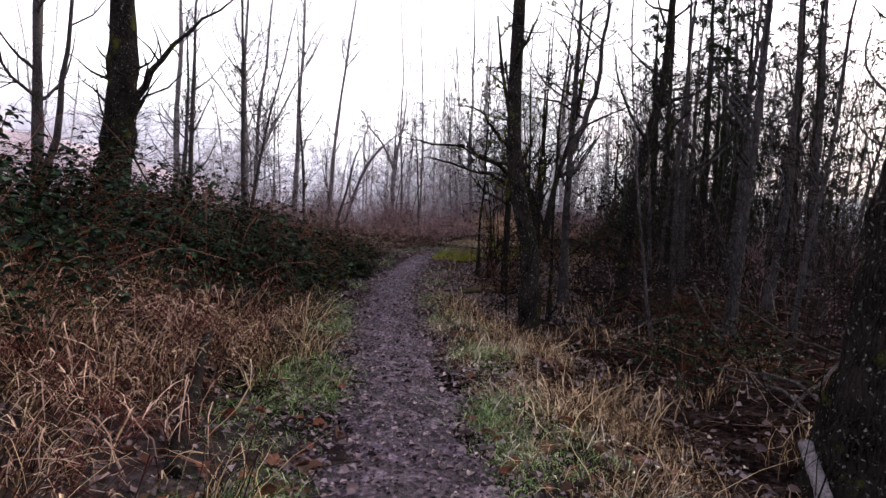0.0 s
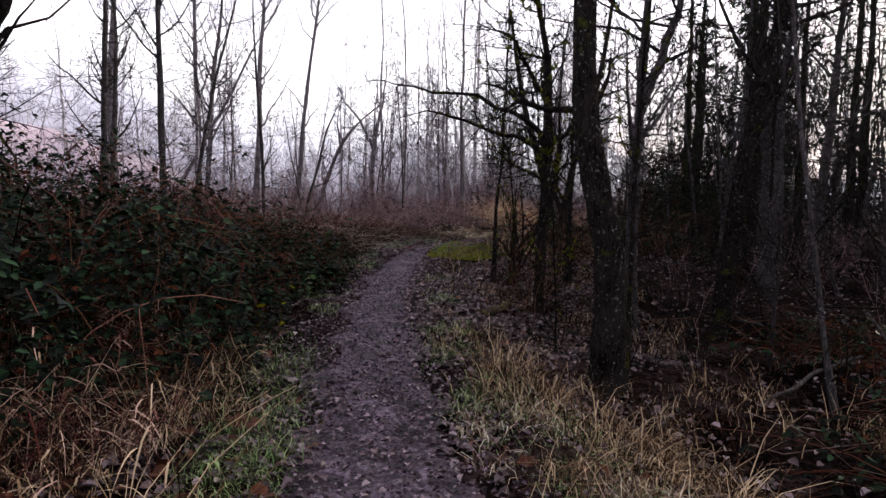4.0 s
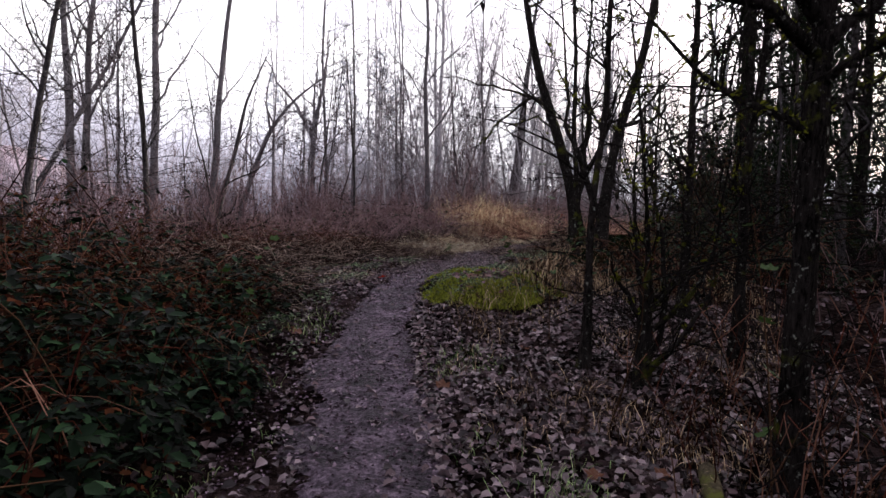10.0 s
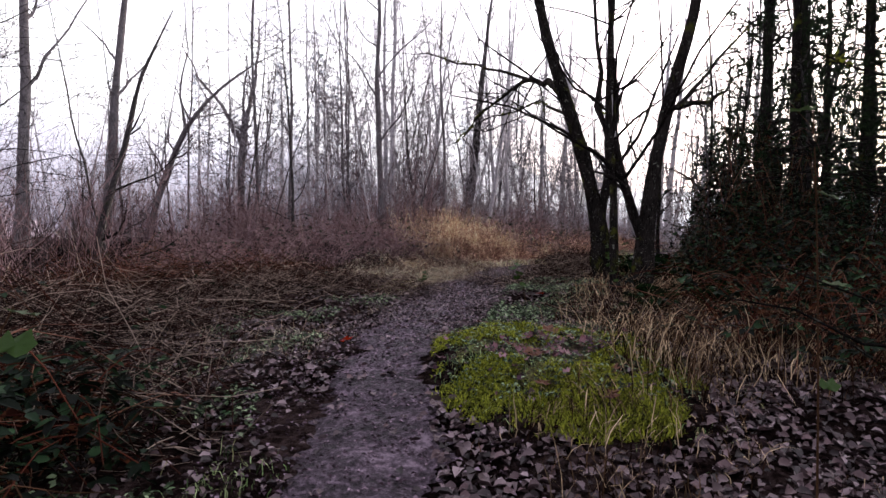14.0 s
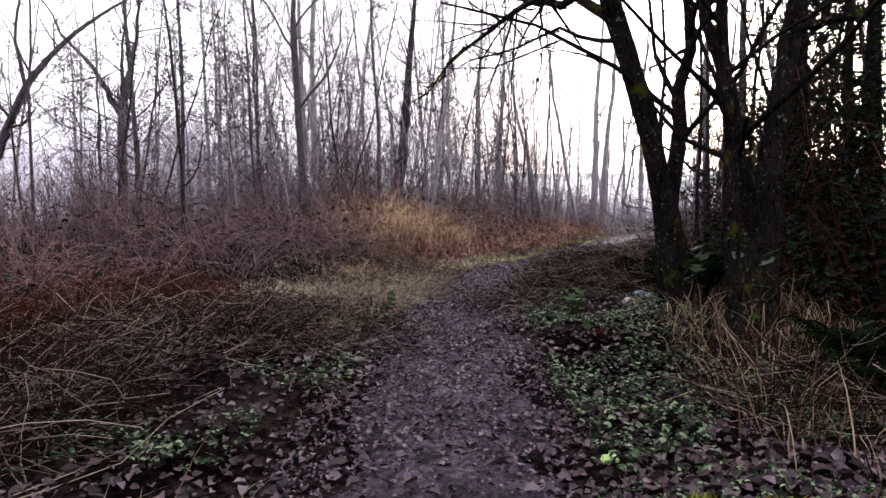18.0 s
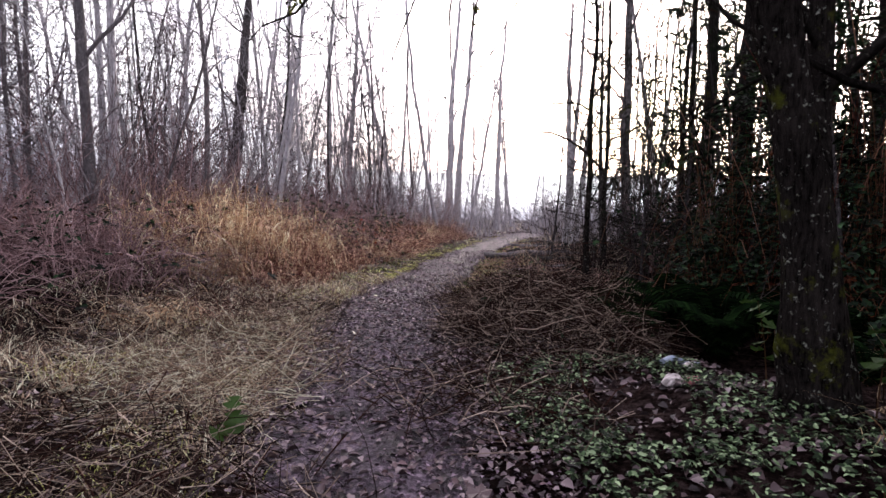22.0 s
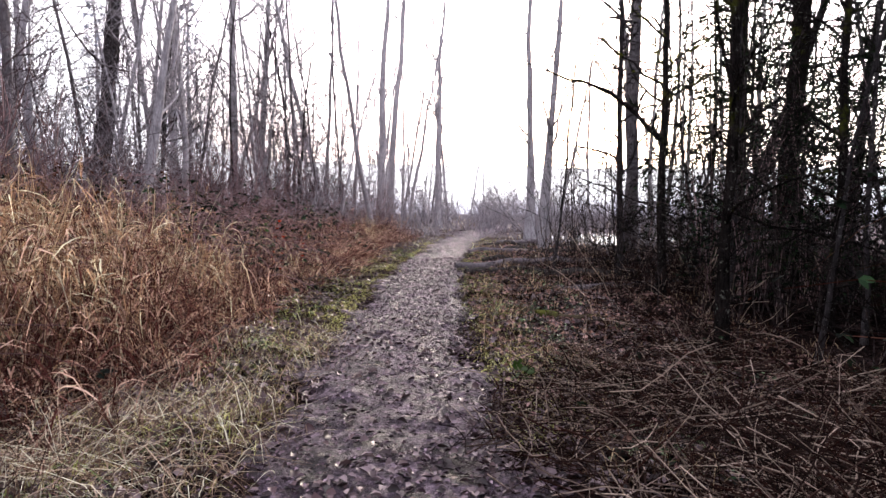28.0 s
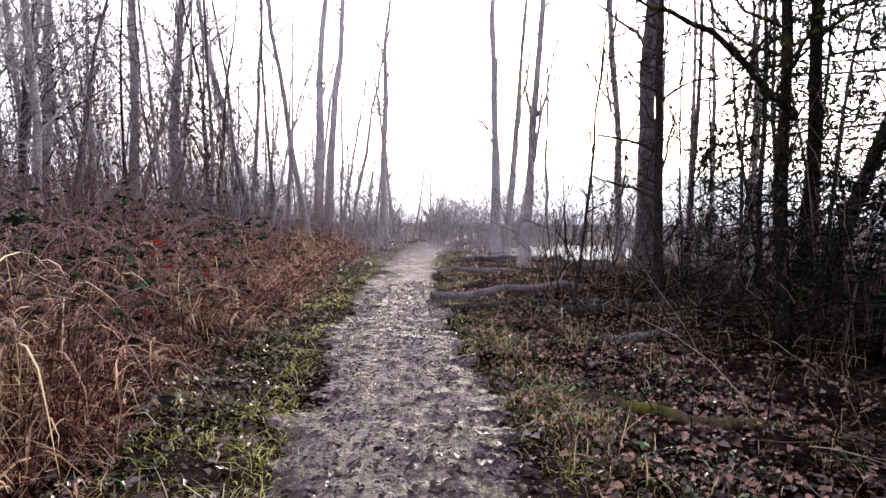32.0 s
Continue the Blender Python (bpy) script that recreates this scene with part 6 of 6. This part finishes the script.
a = np.linspace(0, 2 * np.pi, 110, endpoint=False)
r = np.linspace(0, 1, 44)
xx = 0.7 + np.outer(r, np.cos(a)) * (1.2 + 0.1 * np.sin(3 * a + 1))
yy = 20.95 + np.outer(r, np.sin(a)) * (1.75 + 0.15 * np.sin(4 * a))
zz = gz(xx, yy) + 0.012 - 0.06 * r[:, None] ** 2 + 0.013 * wave(xx, yy, 5.0, 0.4) + rng.normal(0, 0.008, xx.shape)
idx = np.arange(44 * 110).reshape(44, 110)
nx = np.roll(idx, -1, axis=1)
g.add(np.stack([xx, yy, zz], axis=-1), np.stack([idx[:-1], idx[1:], nx[1:], nx[:-1]], axis=-1))
tagged(part("moss_mound", g, M_MOSSGROUND), "low mossy mound of turf beside the path", "mound", kind="structure")
grass("green_grass", "short green turf on the moss mound", M_GREEN, 1100, (-0.6, 2.8, 19.3, 23.3), lambda x, y, d: (d > 0.6) & ((((x - 0.85) / 1.4) ** 2 + ((y - 21.2) / 1.8) ** 2) < 1) & (wave(x, y, 2.5, 2) > -0.3), 0.1, 0.005, 0.9, 0.8)


# ferns
def fern(x, y, fronds, length, label="dark green sword fern at the foot of the trees"):
    t = thing("fern", (x, y, gz1(x, y)), label, "fern", "ferns")
    for a in np.linspace(0, 2 * np.pi, fronds, endpoint=False) + rnd(-0.2, 0.2, fronds):
        g = Geo()
        n = 26
        u = np.linspace(0, 1, n)
        ln = length * rnd(0.75, 1.15)
        out = np.array([math.cos(a), math.sin(a), 0])
        P = out[None] * (ln * 0.75 * u ** 1.2)[:, None] + np.array([0, 0, 1.0])[None] * (ln * (1.25 * u - 0.75 * u ** 2.4))[:, None]
        tubes(g, P, np.linspace(0.005, 0.001, n), 3)
        side = np.array([-math.sin(a), math.cos(a), 0])
        for s in (1, -1):
            C = P[2:]
            m = len(C)
            X = side[None] * s + out[None] * 0.35 + np.array([0, 0, -0.25])
            stamp(g, LEAF_V * np.array([1, 0.42, 1]), LEAF_T, C, np.repeat(X, m, 0), np.repeat(np.array([[0, 0, 1.0]]), m, 0) + out * 0.4, ln * 0.2 * np.sin(np.pi * (0.12 + 0.86 * u[2:])) + 0.01)
        part("frond", g, M_FERN, t)
    return t


for x, y, n, ln in ((6.0, 28.0, 18, 1.15), (5.7, 28.7, 14, 0.9), (6.9, 29.0, 16, 1.1), (6.6, 27.4, 16, 1.1), (3.7, 24.0, 9, 0.6), (3.3, 23.5, 10, 0.6), (4.6, 24.1, 10, 0.7), (5.8, 26.6, 12, 0.85), (7.4, 30.2, 10, 0.7)):
    fern(x, y, n, ln)


# ---- wood on the ground, water, fence, litter ----
def log(name, label, pts, r, material, k=12, cut=False, group=""):
    pts = np.array(pts, float)
    n = 16
    s = np.linspace(0, len(pts) - 1, n)
    P = np.stack([np.interp(s, np.arange(len(pts)), pts[:, i]) for i in range(3)], axis=1)
    c = P.mean(axis=0)
    P[:, 2] = gz(P[:, 0], P[:, 1]) + P[:, 2]
    c[2] = P[:, 2].min()
    t = thing(name, tuple(c), label, "log", group)
    g = Geo()
    R = r * np.linspace(1.05, 0.8, n) * (1 + rng.normal(0, 0.04, n))
    tubes(g, (P - c)[None], R[None], k, caps=True)
    v = g.v[0]
    g.v[0] = v + rng.normal(0, r * 0.05, v.shape)
    part("log", g, material, t)
    return t


log("fallen_branch", "dark wet fallen branch propped in the grass", [(-1.57, 3.6, 0.03), (-1.8, 4.4, 0.16), (-2.0, 5.1, 0.26), (-2.25, 5.95, 0.34)], 0.055, M_MAPLE)
log("fallen_log", "pale stripped log end beside the dark trunk", [(2.8, 4.15, -0.02), (2.86, 4.4, 0.14), (3.0, 4.7, 0.2), (3.02, 4.95, 0.42)], 0.065, M_PALELOG)
log("mossy_log", "short moss-covered log on leaf litter", [(0.45, 14.4, 0.05), (0.8, 14.9, 0.08), (1.05, 15.5, 0.08)], 0.07, M_MOSSLOG)
log("mossy_log", "long thin mossy log beside the path", [(9.75, 35.7, 0.02), (9.85, 35.2, 0.03), (9.78, 34.7, 0.03), (9.86, 34.1, 0.02)], 0.055, M_MOSSLOG)
for x0, y0, x1, y1, r, pale in ((12.2, 38.9, 15.0, 37.3, 0.09, 0), (13.2, 40.2, 16.9, 38.2, 0.11, 1), (14.4, 40.4, 16.6, 40.0, 0.08, 0), (16.2, 42.6, 19.4, 40.6, 0.1, 1), (17.6, 42.4, 18.9, 40.2, 0.13, 0), (13.2, 37.6, 16.8, 35.6, 0.1, 0),
                               (12.0, 36.4, 14.4, 35.3, 0.07, 1), (18.6, 44.2, 21.6, 42.4, 0.11, 0), (20.0, 44.8, 22.8, 43.6, 0.09, 1), (14.6, 38.0, 16.0, 36.2, 0.06, 1)):
    mx, my = (x0 + x1) / 2, (y0 + y1) / 2
    log("fallen_log", "pale stripped log lying at the pool's edge" if pale else "grey weathered log lying at the pool's edge", [(x0, y0, r * 0.4), (mx * 0.6 + x0 * 0.4 + rnd(-0.1, 0.1), my * 0.6 + y0 * 0.4 + rnd(-0.15, 0.15), r * 0.7), (mx * 0.5 + x1 * 0.5, my * 0.5 + y1 * 0.5 + rnd(-0.15, 0.15), r * 0.5), (x1, y1, r * rnd(0.3, 1.5))],
        r * 0.9, M_PALELOG if pale else M_LOG, 9, group="logs by the pool")
for i in range(9):
    x, y = 3.0 + rnd(0, 4), 6 + rnd(0, 9)
    a = rnd(0, 3.1)
    log("fallen_branch", "thin bare fallen branch in the ditch", [(x, y, 0.05), (x + 0.9 * math.cos(a), y + 0.9 * math.sin(a), 0.3), (x + 1.9 * math.cos(a), y + 1.9 * math.sin(a), rnd(0.2, 0.9))], 0.022, M_LOG, 7, group="branches in the ditch")

g = Geo()
a = np.linspace(0, 2 * np.pi, 48, endpoint=False)
rad = 1 + 0.12 * np.sin(3 * a) + 0.08 * np.sin(7 * a + 1)
g.add(np.concatenate([[(27.0, 45.0, 0.03)], np.stack([27.0 + 5.0 * rad * np.cos(a), 45.0 + 3.4 * rad * np.sin(a), np.full(48, 0.03)], axis=1)]), tris=[(0, i + 1, (i + 1) % 48 + 1) for i in range(48)])
tagged(part("water", g, M_WATER), "still pool reflecting the white sky", "pool", kind="structure")


def fence(x0, y0, x1, y1, n):
    t = thing("fence", (x0, y0, gz1(x0, y0)), "weathered grey post and rail fence behind the trees", "fence")
    P = np.stack([np.linspace(x0, x1, n), np.linspace(y0, y1, n)], axis=1)
    Z = gz(P[:, 0], P[:, 1]) - t.location.z
    for i in range(n):
        g = Geo()
        b = np.array([P[i, 0] - x0, P[i, 1] - y0, Z[i]])
        tubes(g, np.array([b + (0, 0, -0.2), b + (0, 0, 1.1), b + (0, 0, 1.3)])[None], np.array([[0.07, 0.065, 0.05]]), 6, caps=True)
        part("post", g, M_FENCE, t)
    for i in range(n - 1):
        for h in (0.35, 0.65, 0.95, 1.2):
            g = Geo()
            tubes(g, np.array([[P[i, 0] - x0, P[i, 1] - y0, Z[i] + h], [P[i + 1, 0] - x0, P[i + 1, 1] - y0, Z[i + 1] + h]])[None], np.array([[0.035, 0.035]]), 6, caps=True)
            part("rail", g, M_FENCE, t)


fence(-30, 29, -11.5, 35.5, 10)


def crumple(name, at, size, material, label, squash=0.5, seed=1):
    bm = bmesh.new()
    bmesh.ops.create_icosphere(bm, subdivisions=3, radius=1)
    for v in bm.verts:
        n = noise.noise(v.co * 1.7 + Vector((seed * 7, 0, 0))) * 0.5 + noise.noise(v.co * 4 + Vector((0, seed * 5, 0))) * 0.22
        v.co = Vector((v.co.x * size[0], v.co.y * size[1], v.co.z * size[2])) * (1 + n)
    low = min(v.co.z for v in bm.verts)
    for v in bm.verts:
        v.co.z -= low + 0.01
    me = bpy.data.meshes.new(name)
    bm.to_mesh(me)
    bm.free()
    me.materials.append(material)
    ob = new(name, me)
    ob.location = (at[0], at[1], gz1(*at))
    return tagged(ob, label, "litter", "dropped litter")


crumple("plastic_bag", (4.3, 27.42), (0.085, 0.06, 0.05), M_PLASTIC, "crumpled dirty white plastic bag on the ivy", seed=1)
crumple("plastic_bag", (4.38, 27.3), (0.06, 0.045, 0.035), M_PINK, "faded red plastic scrap beside the bag", seed=2)
crumple("plastic_bag", (4.75, 27.55), (0.06, 0.05, 0.035), M_PLASTIC, "small crumpled pale wrapper on the ivy", seed=3)
crumple("plastic_bag", (5.15, 27.75), (0.055, 0.04, 0.03), M_BLUEPLASTIC, "crumpled pale blue plastic on the ivy", seed=4)
log("plastic_bottle", "pale blue empty plastic bottle lying on ivy", [(4.62, 27.72, 0.05), (4.8, 27.72, 0.05), (4.98, 27.72, 0.05)], 0.035, M_BLUEPLASTIC)
crumple("wrapper", (0.9, 23.25), (0.05, 0.035, 0.02), M_LIME, "tiny lime green wrapper on the leaf litter", seed=5)
crumple("wrapper", (0.03, 27.55), (0.06, 0.05, 0.03), M_PINK, "faded pink wrapper on flattened straw", seed=6)
crumple("paper_scrap", (9.6, 33.0), (0.07, 0.05, 0.02), M_PLASTIC, "white paper scrap on leaf litter", seed=7)
crumple("paper_scrap", (0.81, 17.92), (0.06, 0.03, 0.015), M_PLASTIC, "white paper scrap on leaf litter", seed=8)


# large single leaves
def single(name, label, material, places, size, up=0.02, V=LOBE_V, T=LOBE_T):
    first = None
    for x, y in places:
        m = pose(x, y, gz1(x, y) + up + (0.03 if abs(float(off_path([x], [y])[0])) < 0.6 else 0), rnd(-20, 20), rnd(-20, 20), rnd(0, 360)) @ Matrix.Scale(size * rnd(0.75, 1.25), 4)
        if first is None:
            g = Geo()
            g.add(V, tris=T)
            first = tagged(part(name, g, material, smooth=False), label, "leaf", "large fallen leaves")
            first.matrix_world = m
            base = first
        else:
            ob = new(name, base.data)
            ob.matrix_world = m
            tagged(ob, label, "leaf", "large fallen leaves")


C, _ = spots(70, -3, 3, 2, 20, lambda x, y, d: (np.abs(d) > 0.45) & (np.abs(d) < 2.2))
single("fallen_leaf", "large curled red-brown maple leaf on the ground", M_REDLEAF, C[:, :2], 0.15)
C, _ = spots(26, 0.1, 1.8, 19.8, 22.4, lambda x, y, d: d > 0.6)
single("fallen_leaf", "large dark plum maple leaf on the mossy mound", M_REDLEAF, C[:, :2], 0.15, 0.05)
C, _ = spots(70, -2, 12, 20, 38, lambda x, y, d: (np.abs(d) > 0.3) & (np.abs(d) < 2.6))
single("fallen_leaf", "large faded brown maple leaf on the ground", M_LITTER, C[:, :2], 0.14)
single("fallen_leaf", "bright orange-red leaf on the path edge", M_REDLIVE, [(-0.82, 22.83), (9.7, 34.9), (9.3, 34.5), (2.6, 25.9)], 0.14)


def leafy_stalk(x, y, h, n, lean, material, label, size=0.11):
    t = thing("leafy_stalk", (x, y, gz1(x, y)), label, "plant", "leafy stalks")
    u = np.linspace(0, 1, 8)
    P = np.stack([lean[0] * u ** 1.5, lean[1] * u ** 1.5, h * (u - 0.12 * u ** 3)], axis=1)
    P[0, 2] = -0.05
    g = Geo()
    tubes(g, P, np.linspace(0.006, 0.002, 8), 5)
    stalk = part("stalk", g, M_CANE, t)
    C, _ = along(P, np.linspace(0.35, 0.99, n))
    for i in range(n):
        g = Geo()
        a = rnd(0, 6.3)
        stamp(g, LOBE_V, LOBE_T, C[i:i + 1], np.array([[math.cos(a), math.sin(a), rnd(-0.7, 0.0)]]), np.array([[rnd(-0.5, 0.5), rnd(-0.5, 0.5), 0.8]]), np.array([size * rnd(0.7, 1.3)]))
        part("leaf", g, material, stalk)
    return t


for x, y, h, n, lx, ly, mt, sz in ((-2.25, 11.4, 0.6, 4, 0.12, 0.1, M_YELLOW, 0.1), (-2.1, 11.9, 0.8, 3, 0.15, 0, M_YELLOW, 0.09), (-2.3, 17.9, 1.5, 9, 0.3, 0.1, M_BIGLEAF, 0.1), (-2.6, 18.2, 1.35, 7, 0.1, 0.2, M_BIGLEAF, 0.1), (-2.2, 13.6, 0.7, 7, 0.2, 0, M_BIGLEAF, 0.1),
                             (2.2, 25.3, 0.75, 6, -0.2, 0, M_BIGLEAF, 0.15), (3.3, 24.6, 1.2, 7, 0.2, -0.2, M_BIGLEAF, 0.14), (4.1, 26.0, 0.8, 9, -0.15, -0.1, M_BIGLEAF, 0.15), (4.7, 26.9, 0.8, 9, -0.2, 0, M_BIGLEAF, 0.15), (4.4, 25.7, 1.0, 8, -0.1, -0.2, M_BIGLEAF, 0.14),
                             (1.1, 28.2, 0.35, 5, 0.1, 0, M_BIGLEAF, 0.13), (6.6, 32.9, 0.3, 6, 0.05, 0, M_BIGLEAF, 0.13), (7.3, 38.6, 1.45, 8, 0.2, -0.1, M_BIGLEAF, 0.09), (7.7, 38.9, 1.4, 11, 0.1, -0.1, M_REDLIVE, 0.07), (8.1, 39.3, 1.2, 12, 0.1, 0, M_REDLIVE, 0.07), (8.7, 39.7, 1.1, 10, 0.1, 0, M_REDLIVE, 0.06), (1.0, 14.8, 2.0, 5, -0.2, 0, M_BIGLEAF, 0.1), (0.9, 18.4, 2.2, 4, -0.1, 0, M_BIGLEAF, 0.12)):
    leafy_stalk(x, y, h, n, (lx, ly), mt, {"yellow_green_leaf": "thin stalk with yellowing green leaves", "crimson_leaf": "thin stalk with crimson autumn leaves"}.get(mt.name, "thin stalk with broad dark green leaves"), sz)


# ---- distance ----
# glowing backdrop: misty woods and brightening toward the sun painted in emission
m_b, nt_b, b_b = blank("glowing_mist_backdrop")
nt_b.nodes.remove(b_b)
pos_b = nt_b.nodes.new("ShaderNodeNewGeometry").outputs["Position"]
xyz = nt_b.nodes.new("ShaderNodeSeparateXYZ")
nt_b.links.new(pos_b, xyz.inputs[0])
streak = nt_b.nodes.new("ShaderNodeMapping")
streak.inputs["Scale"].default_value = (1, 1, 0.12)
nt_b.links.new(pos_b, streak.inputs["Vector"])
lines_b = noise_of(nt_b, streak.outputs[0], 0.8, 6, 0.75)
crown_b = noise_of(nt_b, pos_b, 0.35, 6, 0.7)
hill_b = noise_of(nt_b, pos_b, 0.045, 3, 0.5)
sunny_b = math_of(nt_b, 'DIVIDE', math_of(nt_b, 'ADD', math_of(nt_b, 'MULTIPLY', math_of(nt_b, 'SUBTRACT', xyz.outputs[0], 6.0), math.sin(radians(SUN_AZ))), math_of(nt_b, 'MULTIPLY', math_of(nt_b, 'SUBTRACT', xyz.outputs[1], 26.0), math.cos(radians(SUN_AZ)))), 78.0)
sunward_b = math_of(nt_b, 'DIVIDE', math_of(nt_b, 'SUBTRACT', sunny_b, 0.45), 0.3, True)
high_b = math_of(nt_b, 'DIVIDE', xyz.outputs[2], math_of(nt_b, 'SUBTRACT', 17.0, math_of(nt_b, 'MULTIPLY', sunward_b, 12.0)))
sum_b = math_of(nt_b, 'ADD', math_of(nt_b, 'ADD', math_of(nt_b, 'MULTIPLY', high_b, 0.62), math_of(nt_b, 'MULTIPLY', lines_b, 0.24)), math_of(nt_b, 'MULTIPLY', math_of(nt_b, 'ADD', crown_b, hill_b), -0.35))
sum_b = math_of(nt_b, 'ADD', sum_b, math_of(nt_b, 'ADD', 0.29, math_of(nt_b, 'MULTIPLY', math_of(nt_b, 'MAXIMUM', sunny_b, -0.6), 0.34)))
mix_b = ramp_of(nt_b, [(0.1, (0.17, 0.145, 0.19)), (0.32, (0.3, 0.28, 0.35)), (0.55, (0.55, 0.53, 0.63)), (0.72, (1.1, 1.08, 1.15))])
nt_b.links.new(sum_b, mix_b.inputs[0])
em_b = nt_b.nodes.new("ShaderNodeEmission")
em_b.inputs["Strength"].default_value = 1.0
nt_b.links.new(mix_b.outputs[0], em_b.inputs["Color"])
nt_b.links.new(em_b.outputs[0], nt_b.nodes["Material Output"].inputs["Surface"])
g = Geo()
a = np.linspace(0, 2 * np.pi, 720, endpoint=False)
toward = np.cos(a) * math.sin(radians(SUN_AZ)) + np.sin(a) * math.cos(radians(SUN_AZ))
topz = 26.0 - 20.0 * smooth((toward - 0.55) / 0.3)      # ring is cut low sunward so it does not block the sun
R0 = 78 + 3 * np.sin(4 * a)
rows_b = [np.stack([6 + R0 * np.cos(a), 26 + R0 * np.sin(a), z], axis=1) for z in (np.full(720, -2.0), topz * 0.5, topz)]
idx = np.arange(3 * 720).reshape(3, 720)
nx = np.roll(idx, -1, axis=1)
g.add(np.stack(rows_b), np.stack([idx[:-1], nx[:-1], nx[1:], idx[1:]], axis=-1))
tagged(part("backdrop", g, m_b), "glowing backdrop painted as woods dissolving in mist", "distance", kind="structure")

# russet hillside beyond the fence, mist haze mixed into its colour
M_HILL = earth("mist_paled_bracken", [(0.4, (0.26, 0.22, 0.25)), (0.5, (0.33, 0.27, 0.3)), (0.6, (0.4, 0.345, 0.39))], 0.25, 2.2, 0.95, 0.6, 0.2)
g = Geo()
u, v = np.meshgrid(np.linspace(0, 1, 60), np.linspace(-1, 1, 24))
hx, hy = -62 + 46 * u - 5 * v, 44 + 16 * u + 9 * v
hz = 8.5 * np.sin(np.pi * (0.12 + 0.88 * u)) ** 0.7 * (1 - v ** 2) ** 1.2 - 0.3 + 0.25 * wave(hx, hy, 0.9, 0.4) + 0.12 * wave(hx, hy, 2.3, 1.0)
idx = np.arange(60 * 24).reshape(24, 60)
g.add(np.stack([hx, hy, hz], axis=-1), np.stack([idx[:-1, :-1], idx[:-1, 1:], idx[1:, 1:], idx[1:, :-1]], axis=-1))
tagged(part("hillside", g, M_HILL), "russet bracken hillside paled with painted mist", "hill", kind="structure")
